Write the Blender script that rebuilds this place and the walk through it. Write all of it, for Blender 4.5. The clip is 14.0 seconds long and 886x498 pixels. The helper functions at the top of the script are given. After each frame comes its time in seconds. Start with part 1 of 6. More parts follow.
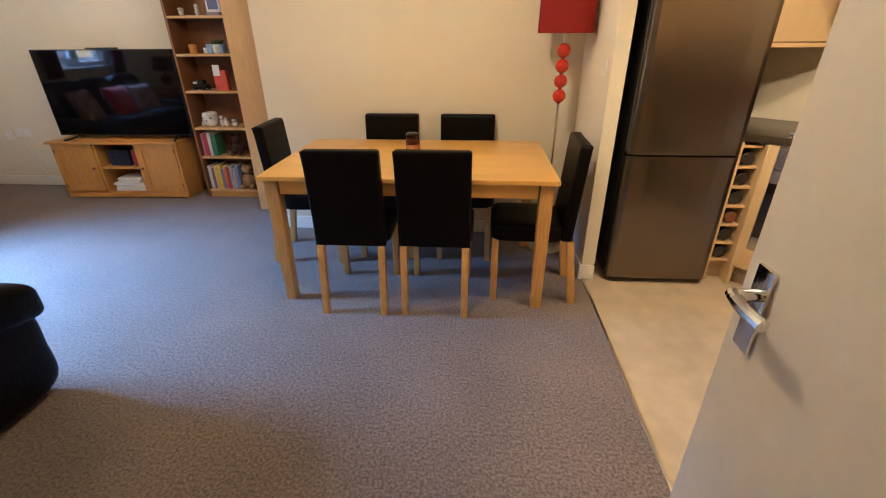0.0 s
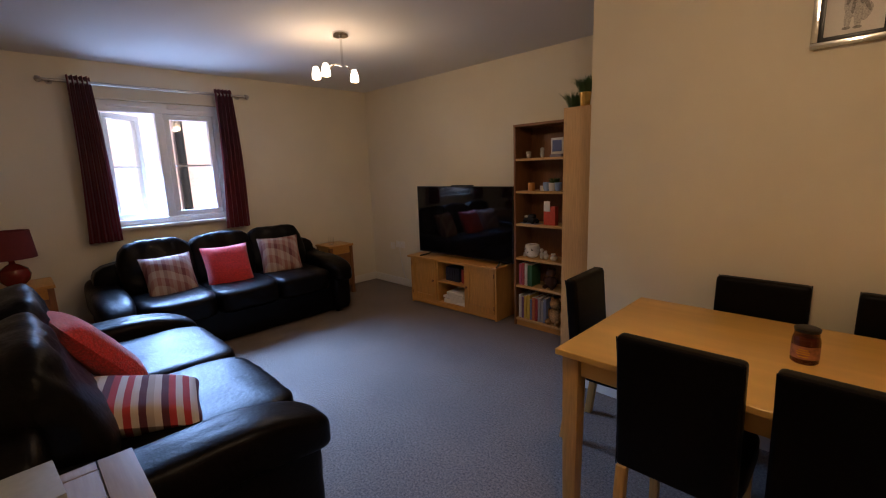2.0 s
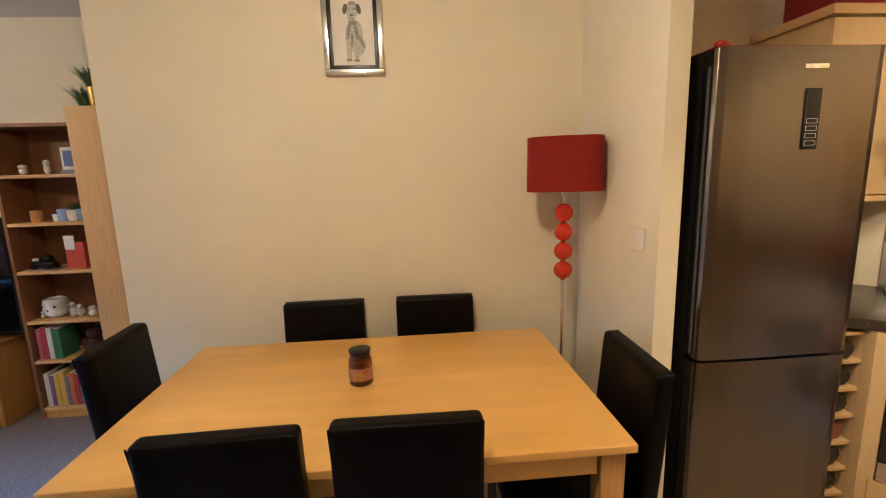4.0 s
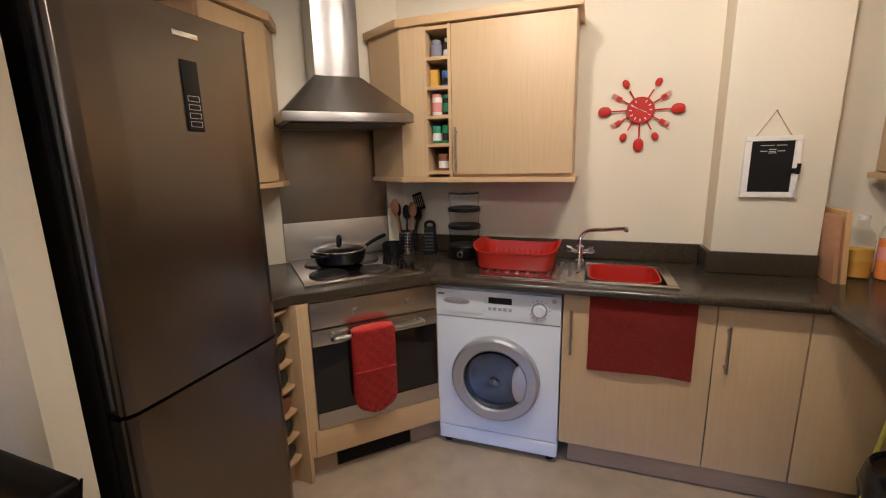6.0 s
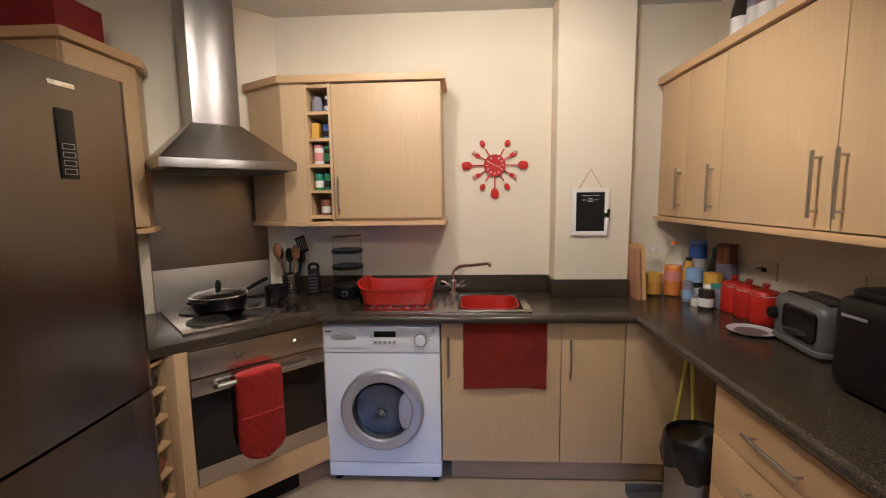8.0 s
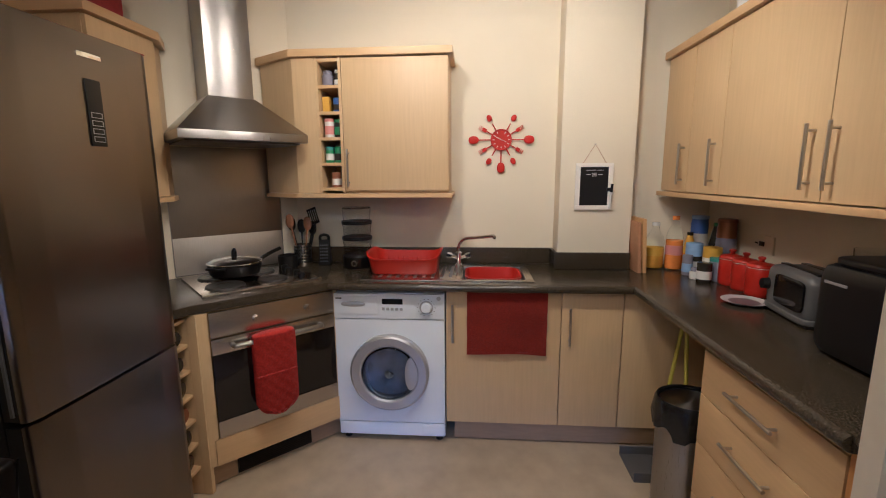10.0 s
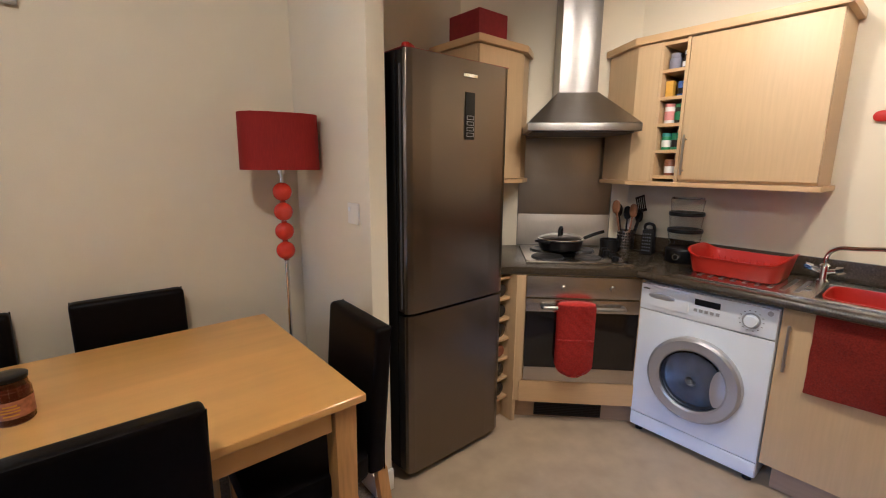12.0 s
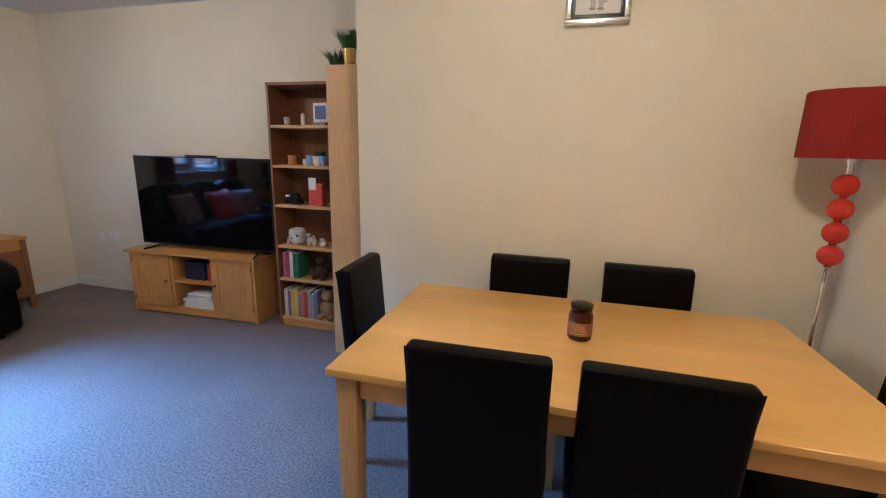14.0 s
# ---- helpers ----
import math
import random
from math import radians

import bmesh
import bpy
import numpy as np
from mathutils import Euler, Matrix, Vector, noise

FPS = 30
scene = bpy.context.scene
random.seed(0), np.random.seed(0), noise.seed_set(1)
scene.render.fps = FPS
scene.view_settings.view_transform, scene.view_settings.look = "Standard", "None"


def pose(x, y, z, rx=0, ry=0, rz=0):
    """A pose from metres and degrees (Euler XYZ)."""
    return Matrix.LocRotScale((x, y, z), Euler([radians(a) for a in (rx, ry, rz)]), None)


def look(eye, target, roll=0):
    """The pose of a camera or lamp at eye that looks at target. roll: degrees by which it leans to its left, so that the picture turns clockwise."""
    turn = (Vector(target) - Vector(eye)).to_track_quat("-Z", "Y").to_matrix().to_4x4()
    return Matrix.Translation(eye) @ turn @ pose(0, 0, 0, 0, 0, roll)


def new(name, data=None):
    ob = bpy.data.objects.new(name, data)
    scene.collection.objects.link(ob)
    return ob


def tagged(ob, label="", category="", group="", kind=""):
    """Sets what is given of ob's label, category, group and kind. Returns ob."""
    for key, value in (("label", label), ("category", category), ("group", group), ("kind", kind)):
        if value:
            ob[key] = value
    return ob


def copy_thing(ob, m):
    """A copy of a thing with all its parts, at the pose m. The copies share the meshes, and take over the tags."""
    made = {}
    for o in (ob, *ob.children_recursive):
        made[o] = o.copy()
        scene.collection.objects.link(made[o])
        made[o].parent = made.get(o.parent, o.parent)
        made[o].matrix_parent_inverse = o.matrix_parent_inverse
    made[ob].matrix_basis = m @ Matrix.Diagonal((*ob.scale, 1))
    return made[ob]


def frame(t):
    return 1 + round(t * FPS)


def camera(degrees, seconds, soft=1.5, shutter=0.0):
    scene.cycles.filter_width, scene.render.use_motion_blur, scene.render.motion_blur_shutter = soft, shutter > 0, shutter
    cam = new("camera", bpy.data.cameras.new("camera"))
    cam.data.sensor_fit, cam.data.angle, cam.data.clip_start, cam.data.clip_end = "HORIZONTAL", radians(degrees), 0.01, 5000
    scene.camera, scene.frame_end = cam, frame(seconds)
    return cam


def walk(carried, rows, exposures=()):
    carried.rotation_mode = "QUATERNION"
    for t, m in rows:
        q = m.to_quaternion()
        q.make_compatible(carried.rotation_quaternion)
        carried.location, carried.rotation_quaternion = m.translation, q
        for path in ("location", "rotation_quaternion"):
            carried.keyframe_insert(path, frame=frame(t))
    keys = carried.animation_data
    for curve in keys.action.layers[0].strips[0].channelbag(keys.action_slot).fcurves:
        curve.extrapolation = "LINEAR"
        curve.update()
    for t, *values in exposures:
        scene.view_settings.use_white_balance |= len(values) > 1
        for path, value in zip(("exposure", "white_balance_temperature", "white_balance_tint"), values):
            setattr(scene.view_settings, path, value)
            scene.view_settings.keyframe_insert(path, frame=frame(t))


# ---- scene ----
cam = camera(91.3, 14.0, soft=1.1)
# seconds, eye, target, roll
PATH = [
    (0, (0.382, 0.259, 1.399), (0.236, 2.05, 0.521), -0.4),
    (0.5, (0.374, 0.296, 1.478), (0.035, 2.159, 0.833), -0.9),
    (1, (0.261, 0.492, 1.485), (-0.395, 2.326, 1.032), -1.6),
    (1.5, (0.139, 0.675, 1.491), (-0.884, 2.348, 1.1), -1.5),
    (2, (0.123, 0.837, 1.507), (-1.27, 2.225, 1.144), -2.0),
    (2.5, (0.157, 1.0, 1.5), (-1.282, 2.349, 1.165), -2.0),
    (3, (0.171, 1.138, 1.499), (-0.799, 2.855, 1.163), -1.6),
    (3.5, (0.169, 1.238, 1.517), (-0.222, 3.171, 1.184), -1.8),
    (4, (0.19, 1.317, 1.507), (0.349, 3.281, 1.166), -1.7),
    (4.2, (0.213, 1.346, 1.505), (0.606, 3.284, 1.15), -1.7),
    (6.3, (0.535, 1.61, 1.462), (2.445, 2.067, 1.088), -1.1),
    (6.5, (0.533, 1.618, 1.471), (2.469, 1.989, 1.134), -1.0),
    (7, (0.478, 1.618, 1.478), (2.448, 1.807, 1.194), -0.8),
    (7.5, (0.398, 1.583, 1.483), (2.379, 1.715, 1.239), -0.8),
    (8, (0.324, 1.562, 1.487), (2.307, 1.661, 1.247), -0.8),
    (10.5, (0.217, 1.515, 1.45), (2.166, 1.723, 1.05), -0.5),
    (11, (0.19, 1.428, 1.448), (2.076, 1.976, 1.073), -0.3),
    (11.5, (0.195, 1.347, 1.459), (1.859, 2.389, 1.079), 0.1),
    (12, (0.192, 1.276, 1.446), (1.459, 2.775, 1.062), 0.4),
    (12.5, (0.166, 1.281, 1.451), (1.023, 3.042, 1.043), -0.2),
    (13, (0.106, 1.278, 1.44), (0.572, 3.18, 1.029), -0.4),
    (13.5, (0.015, 1.264, 1.429), (-0.022, 3.219, 1.006), 0.4),
    (14, (-0.101, 1.277, 1.411), (-0.612, 3.16, 0.972), 1.3),
]
# seconds, stops, kelvin, tint: the clip's camera meters and balances its picture as it turns
EXPOSURES = [
    (0.0, 2.75, 5200, 10), (0.5, 2.4, 4800, 8), (1.0, 2.08, 4950, 8), (1.5, 1.35, 5500, 15), (2.0, 1.15, 6100, 20), (2.5, 1.32, 6900, 21),
    (3.0, 1.45, 8200, 16), (3.5, 2.2, 6050, 11), (4.0, 2.5, 5200, 10), (4.2, 2.48, 5050, 10), (6.3, 1.85, 4380, 14), (8.2, 1.83, 4360, 14), (10.3, 1.83, 4300, 14),
    (11.0, 1.86, 4280, 14), (12.0, 2.16, 4350, 13), (13.0, 2.43, 4440, 10), (14.0, 2.46, 4500, 10),
]
walk(cam, [(t, look(eye, target, roll)) for t, eye, target, roll in PATH], EXPOSURES)

# ---- world, sun and lamps ----
world = bpy.data.worlds.new("world")
scene.world = world
world.use_nodes = True
sky = world.node_tree.nodes.new("ShaderNodeTexSky")
sky.sky_type, sky.sun_disc = "NISHITA", False
sky.sun_elevation, sky.sun_rotation = radians(38), radians(200)
world.node_tree.links.new(sky.outputs[0], world.node_tree.nodes["Background"].inputs[0])
world.node_tree.nodes["Background"].inputs[1].default_value = 0.15
sun = new("sun", bpy.data.lights.new("sun", "SUN"))
sun.data.energy, sun.data.angle, sun.data.color = 5.0, radians(12), (1.0, 0.96, 0.9)
sun.matrix_world = look((4, 6, 16), (-11, 3, 0))


def lamp(name, kind, place, watts, colour, size=0.1, target=None, size_y=None):
    ob = new(name, bpy.data.lights.new(name, kind))
    ob.data.energy, ob.data.color = watts, colour
    if kind == "AREA":
        ob.data.size = size
        if size_y:
            ob.data.shape, ob.data.size_y = "RECTANGLE", size_y
    else:
        ob.data.shadow_soft_size = size
    ob.matrix_world = look(place, target) if target else Matrix.Translation(place)
    return ob


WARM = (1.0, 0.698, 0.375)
day = lamp("window_daylight", "AREA", (-4.90, 2.03, 1.66), 26, (0.31, 0.56, 1.0), 0.98, (-3.5, 2.02, 0.40), 1.05)
day.data.spread = radians(64)
bounce = lamp("window_sky_bounce", "AREA", (-4.90, 2.03, 1.66), 2.4, (0.42, 0.62, 1.0), 0.98, (-4.3, 2.10, 2.40), 1.0)
bounce.data.spread = radians(84)
for y, watts in ((1.95, 13), (1.25, 14.5)):
    spot = lamp("kitchen_spot_light", "SPOT", (1.58, y, 2.46), watts, WARM, 0.07, (2.60, y * 0.6 + 0.62, 0.95))
    spot.data.spot_size, spot.data.spot_blend = radians(150), 0.6
# Assumed light over the dining end; no fitting is seen or modelled
lamp("unseen_dining_light", "POINT", (-0.05, 1.75, 2.42), 9.3, WARM, 0.07)
BULBS = [(-3.03, 2.67, 2.25), (-2.89, 2.67, 2.25), (-2.93, 2.95, 2.245)]
for b in BULBS[:3]:
    lamp("bulb_light", "POINT", (b[0], b[1], b[2] - 0.07), 1.5, WARM, 0.035)


# ---- materials ----
def mat(name, colour, rough=0.5, metal=0.0, grain=None, amount=0.15, bump=0.0, bump_scale=200.0, coat=0.0, blotch=0.08, sheen=0.0, random_amount=0.0, stretch=(1, 1, 1), vary_rough=0.0, specular=0.5):
    """Two scales of colour variation, fine relief, optional grain stretched along an axis."""
    m = bpy.data.materials.new(name)
    m.use_nodes = True
    t = m.node_tree
    b = t.nodes["Principled BSDF"]
    b.inputs["Roughness"].default_value, b.inputs["Metallic"].default_value = rough, metal
    b.inputs["Specular IOR Level"].default_value = specular
    b.inputs["Coat Weight"].default_value, b.inputs["Sheen Weight"].default_value = coat, sheen
    co = t.nodes.new("ShaderNodeTexCoord")
    mp = t.nodes.new("ShaderNodeMapping")
    mp.inputs["Scale"].default_value = stretch
    t.links.new(co.outputs["Object"], mp.inputs["Vector"])
    fine, wide = t.nodes.new("ShaderNodeTexNoise"), t.nodes.new("ShaderNodeTexNoise")
    fine.inputs["Scale"].default_value, fine.inputs["Detail"].default_value = grain or bump_scale, 6
    wide.inputs["Scale"].default_value, wide.inputs["Detail"].default_value = 1.7, 4
    t.links.new(mp.outputs[0], fine.inputs["Vector"])
    t.links.new(co.outputs["Object"], wide.inputs["Vector"])

    def ramp(source, lo, hi):
        r = t.nodes.new("ShaderNodeMapRange")
        r.inputs["From Min"].default_value, r.inputs["From Max"].default_value = 0.3, 0.7
        r.inputs["To Min"].default_value, r.inputs["To Max"].default_value = lo, hi
        t.links.new(source, r.inputs["Value"])
        return r.outputs[0]

    def times(a, c):
        n = t.nodes.new("ShaderNodeMath")
        n.operation = "MULTIPLY"
        t.links.new(a, n.inputs[0])
        t.links.new(c, n.inputs[1])
        return n.outputs[0]

    value = times(ramp(fine.outputs["Fac"], 1 - amount, 1 + amount), ramp(wide.outputs["Fac"], 1 - blotch, 1 + blotch))
    if random_amount:
        info = t.nodes.new("ShaderNodeObjectInfo")
        r = t.nodes.new("ShaderNodeMapRange")
        r.inputs["To Min"].default_value, r.inputs["To Max"].default_value = 1 - random_amount, 1 + random_amount
        t.links.new(info.outputs["Random"], r.inputs["Value"])
        value = times(value, r.outputs[0])
    mix = t.nodes.new("ShaderNodeVectorMath")
    mix.operation = "SCALE"
    mix.inputs[0].default_value = colour[:3]
    t.links.new(value, mix.inputs["Scale"])
    t.links.new(mix.outputs[0], b.inputs["Base Color"])
    if vary_rough:
        t.links.new(ramp(fine.outputs["Fac"], rough - vary_rough, rough + vary_rough), b.inputs["Roughness"])
    if bump:
        rel = t.nodes.new("ShaderNodeTexNoise")
        rel.inputs["Scale"].default_value, rel.inputs["Detail"].default_value = bump_scale, 5
        t.links.new(mp.outputs[0], rel.inputs["Vector"])
        bp = t.nodes.new("ShaderNodeBump")
        bp.inputs["Strength"].default_value, bp.inputs["Distance"].default_value = bump, 0.004
        t.links.new(rel.outputs["Fac"], bp.inputs["Height"])
        t.links.new(bp.outputs[0], b.inputs["Normal"])
    return m


def brushed(m, rotation=0.0, amount=0.8):
    t = m.node_tree
    b = t.nodes["Principled BSDF"]
    tan = t.nodes.new("ShaderNodeTangent")
    tan.direction_type, tan.axis = "RADIAL", "Z"
    t.links.new(tan.outputs[0], b.inputs["Tangent"])
    b.inputs["Anisotropic"].default_value, b.inputs["Anisotropic Rotation"].default_value = amount, rotation
    return m


def glow(name, colour, strength):
    m = bpy.data.materials.new(name)
    m.use_nodes = True
    b = m.node_tree.nodes["Principled BSDF"]
    b.inputs["Base Color"].default_value = (*colour, 1)
    b.inputs["Emission Color"].default_value, b.inputs["Emission Strength"].default_value = (*colour, 1), strength
    return m


def glass(name, colour=(1, 1, 1), rough=0.0, ior=1.45):
    m = bpy.data.materials.new(name)
    m.use_nodes = True
    b = m.node_tree.nodes["Principled BSDF"]
    b.inputs["Base Color"].default_value = (*colour, 1)
    b.inputs["Transmission Weight"].default_value, b.inputs["Roughness"].default_value, b.inputs["IOR"].default_value = 1.0, rough, ior
    return m


def stripes(name, colours, scale, angle=0.0, rough=0.9, cross=False):
    """Woven cloth with bands of colour, or a check where cross is set."""
    m = mat(name, colours[0], rough, bump=0.4, bump_scale=500)
    t = m.node_tree
    b = t.nodes["Principled BSDF"]
    co = t.nodes["Texture Coordinate"]

    def band(axis):
        sep = t.nodes.new("ShaderNodeSeparateXYZ")
        rot = t.nodes.new("ShaderNodeMapping")
        rot.inputs["Rotation"].default_value[2] = angle
        t.links.new(co.outputs["Object"], rot.inputs["Vector"])
        t.links.new(rot.outputs[0], sep.inputs[0])
        mul = t.nodes.new("ShaderNodeMath")
        mul.operation = "MULTIPLY_ADD"
        mul.inputs[1].default_value, mul.inputs[2].default_value = scale, 5.0
        t.links.new(sep.outputs[axis], mul.inputs[0])
        frac = t.nodes.new("ShaderNodeMath")
        frac.operation = "FRACT"
        t.links.new(mul.outputs[0], frac.inputs[0])
        rmp = t.nodes.new("ShaderNodeValToRGB")
        rmp.color_ramp.interpolation = "CONSTANT"
        n = len(colours)
        while len(rmp.color_ramp.elements) < n:
            rmp.color_ramp.elements.new(0.5)
        for i, c in enumerate(colours):
            rmp.color_ramp.elements[i].position, rmp.color_ramp.elements[i].color = i / n, (*c, 1)
        t.links.new(frac.outputs[0], rmp.inputs[0])
        return rmp.outputs[0]

    out = band(0)
    if cross:
        mx = t.nodes.new("ShaderNodeMix")
        mx.data_type, mx.inputs[0].default_value = "RGBA", 0.5
        t.links.new(out, mx.inputs[6])
        t.links.new(band(1), mx.inputs[7])
        out = mx.outputs[2]
    t.links.new(out, b.inputs["Base Color"])
    return m


M_WALL = mat("cream_wall_paint", (0.74, 0.665, 0.50), 0.85, amount=0.02, bump=0.12, bump_scale=260, blotch=0.035)
M_CEIL = mat("white_ceiling_paint", (0.70, 0.69, 0.66), 0.9, amount=0.02, bump=0.1, bump_scale=180, blotch=0.02)
M_CARPET = mat("grey_brown_carpet", (0.148, 0.112, 0.088), 0.97, grain=88, amount=0.55, bump=0.9, bump_scale=240, sheen=0.15, blotch=0.14)
M_VINYL = mat("beige_vinyl_floor", (0.41, 0.325, 0.215), 0.36, grain=9, amount=0.10, bump=0.04, bump_scale=60, blotch=0.09, vary_rough=0.08)
# White door toned down to cream, standing in for dim warm light
M_DOOR = mat("dimmed_white_door_paint", (0.60, 0.53, 0.41), 0.45, amount=0.02, blotch=0.05, bump=0.05, bump_scale=40)
M_WHITE = mat("white_gloss_paint", (0.78, 0.74, 0.66), 0.35, amount=0.02, blotch=0.03, bump=0.03, bump_scale=60)
M_UPVC = mat("white_upvc", (0.82, 0.84, 0.86), 0.3, amount=0.01, blotch=0.01)
M_OAK = mat("honey_wood_tabletop", (0.71, 0.395, 0.082), 0.30, grain=7, amount=0.07, stretch=(0.25, 2.2, 2), blotch=0.10, coat=0.25)
M_OAKLEG = mat("honey_wood_upright", (0.52, 0.28, 0.075), 0.4, grain=14, amount=0.15, stretch=(7, 7, 0.6), bump=0.03, bump_scale=30, blotch=0.08)
M_PINE = mat("orange_oak_furniture", (0.55, 0.265, 0.055), 0.42, grain=12, amount=0.13, stretch=(7, 7, 0.7), bump=0.04, bump_scale=30, blotch=0.1)
M_PINEH = mat("orange_oak_boards", (0.55, 0.265, 0.055), 0.42, grain=12, amount=0.13, stretch=(0.7, 7, 7), bump=0.04, bump_scale=30, blotch=0.1)
M_SHELF = mat("brown_and_shaded_oak", (0.22, 0.09, 0.03), 0.5, grain=14, amount=0.15, stretch=(7, 7, 0.6), blotch=0.08)
M_PANEL = mat("tan_oak_veneer", (0.60, 0.36, 0.135), 0.5, grain=14, amount=0.10, stretch=(7, 7, 0.5), blotch=0.06)
M_CHAIR = mat("black_brown_faux_leather", (0.0034, 0.0026, 0.0023), 0.42, grain=60, amount=0.2, bump=0.12, bump_scale=260, blotch=0.15, specular=0.10)
M_SOFA = mat("dark_brown_sofa_leather", (0.0036, 0.0026, 0.0027), 0.38, grain=70, amount=0.15, bump=0.45, bump_scale=45, blotch=0.2, vary_rough=0.05, specular=0.12)
M_MAPLE = mat("pale_maple_laminate", (0.575, 0.41, 0.205), 0.42, grain=10, amount=0.04, stretch=(8, 8, 0.5), blotch=0.05)
# Oranger maple: the edging's own tone, and dim light on the drawer fronts
M_MAPLEH = mat("maple_edging_and_dim_fronts", (0.575, 0.385, 0.175), 0.42, grain=10, amount=0.04, stretch=(0.6, 0.6, 8), blotch=0.05)
# Darker maple for plinths and the backs of the open racks
M_PLINTH = mat("darker_maple", (0.40, 0.28, 0.165), 0.5, grain=10, amount=0.07, stretch=(1, 1, 8), blotch=0.08)
M_TOP = mat("dark_green_granite_laminate", (0.044, 0.034, 0.021), 0.23, grain=190, amount=0.6, bump=0.03, bump_scale=90, blotch=0.12, vary_rough=0.05)
M_STEEL = mat("brushed_steel", (0.37, 0.35, 0.32), 0.32, metal=1.0, grain=30, amount=0.05, stretch=(30, 30, 0.5), blotch=0.03, vary_rough=0.05)
brushed(M_STEEL, 0.25)
M_HOB = mat("polished_hob_steel", (0.50, 0.46, 0.40), 0.16, metal=1.0, grain=40, amount=0.03, blotch=0.05, vary_rough=0.03)
# Lower splashback steel; its pale colour holds the reflection of the lamp
M_SPLASH = mat("splash_steel_lamp_lit", (0.80, 0.76, 0.70), 0.40, metal=1.0, grain=40, amount=0.05, stretch=(12, 12, 0.4), blotch=0.06, vary_rough=0.05)
M_SHEET = mat("plain_steel_sheet", (0.56, 0.51, 0.44), 0.27, metal=1.0, grain=40, amount=0.02, stretch=(0.4, 0.4, 12), blotch=0.02)
# Upper splashback steel, coloured darker for the dimmer room it reflects
M_SHEETUP = mat("splash_steel_dim", (0.40, 0.355, 0.30), 0.30, metal=1.0, grain=40, amount=0.03, stretch=(12, 12, 0.4), blotch=0.03)
M_FRIDGE = mat("brushed_grey_fridge_steel", (0.188, 0.160, 0.127), 0.28, metal=1.0, grain=60, amount=0.012, stretch=(0.3, 0.3, 12), blotch=0.02, vary_rough=0.004)
M_CHROME = mat("polished_chrome", (0.75, 0.74, 0.72), 0.10, metal=1.0, amount=0.02, blotch=0.02)
M_NICKEL = mat("satin_nickel", (0.50, 0.46, 0.40), 0.28, metal=1.0, amount=0.04, blotch=0.03)
M_BLACK = mat("black_plastic", (0.006, 0.006, 0.0065), 0.33, specular=0.3, amount=0.1, blotch=0.1)
M_BLACKM = mat("matt_black_plastic", (0.007, 0.0065, 0.0065), 0.55, specular=0.25, amount=0.1, blotch=0.1, bump=0.05)
M_IRON = mat("black_hotplate_iron", (0.03, 0.027, 0.025), 0.45, metal=0.4, grain=40, amount=0.3, blotch=0.2)
M_OVENGLASS = mat("dark_oven_glass", (0.010, 0.008, 0.007), 0.08, amount=0.05, blotch=0.05)
M_SCREEN = mat("switched_off_screen", (0.004, 0.004, 0.005), 0.05, specular=0.62, amount=0.05, blotch=0.05)
M_APPLIANCE = mat("white_enamel", (0.79, 0.82, 0.87), 0.3, amount=0.01, blotch=0.015)
M_GREYPL = mat("grey_plastic", (0.095, 0.092, 0.09), 0.4, amount=0.05, blotch=0.05)
M_SILVER = mat("silver_plastic", (0.48, 0.48, 0.49), 0.3, metal=0.6, amount=0.04, blotch=0.04)
M_RED = mat("red_glazed_plastic", (0.40, 0.017, 0.003), 0.28, amount=0.05, blotch=0.06, specular=0.35)
M_CLOCK = mat("red_enamel", (0.45, 0.020, 0.004), 0.45, amount=0.05, blotch=0.06, specular=0.25)
M_REDCLOTH = mat("red_quilted_cloth", (0.48, 0.022, 0.006), 0.9, grain=120, amount=0.2, bump=0.5, bump_scale=300, blotch=0.1, sheen=0.2)
M_TOWEL = mat("dark_red_towelling", (0.34, 0.024, 0.008), 0.97, grain=170, amount=0.3, bump=0.8, bump_scale=420, blotch=0.12, sheen=0.3)
M_CURTAIN = mat("burgundy_curtain", (0.20, 0.012, 0.016), 0.8, grain=150, amount=0.15, bump=0.2, bump_scale=400, blotch=0.1, sheen=0.3)
M_SHADE = mat("red_silk_shade", (0.42, 0.022, 0.010), 0.75, grain=60, amount=0.12, stretch=(8, 8, 0.4), bump=0.15, bump_scale=200, blotch=0.06)
M_REDGLASS = mat("red_orange_glass", (0.52, 0.024, 0.003), 0.06, amount=0.06, blotch=0.1, coat=0.3)
M_REDPLUSH = mat("bright_red_plush", (0.60, 0.03, 0.025), 0.95, grain=90, amount=0.35, bump=1.0, bump_scale=130, blotch=0.15, sheen=0.5)
M_CHECK = stripes("checked_wool", [(0.36, 0.20, 0.17), (0.16, 0.05, 0.05), (0.42, 0.32, 0.26), (0.30, 0.13, 0.10), (0.45, 0.36, 0.30)], 7.0, 0.2, cross=True)
M_STRIPE = stripes("striped_cotton", [(0.42, 0.035, 0.035), (0.60, 0.50, 0.42), (0.42, 0.035, 0.035), (0.10, 0.02, 0.03), (0.60, 0.50, 0.42), (0.46, 0.36, 0.29), (0.10, 0.02, 0.03), (0.60, 0.50, 0.42)], 5.0, 1.57)
M_PAPER = mat("paper", (0.75, 0.72, 0.66), 0.8, amount=0.03, blotch=0.04)
M_INK = mat("pencil_grey", (0.16, 0.15, 0.14), 0.9, grain=40, amount=0.4, blotch=0.2)
M_GLASS = glass("clear_glass")
M_PLASTICCLEAR = glass("clear_plastic", (0.93, 0.95, 0.95), 0.06, 1.2)
M_FROST = glow("lit_frosted_glass", (1.0, 0.80, 0.55), 3.0)
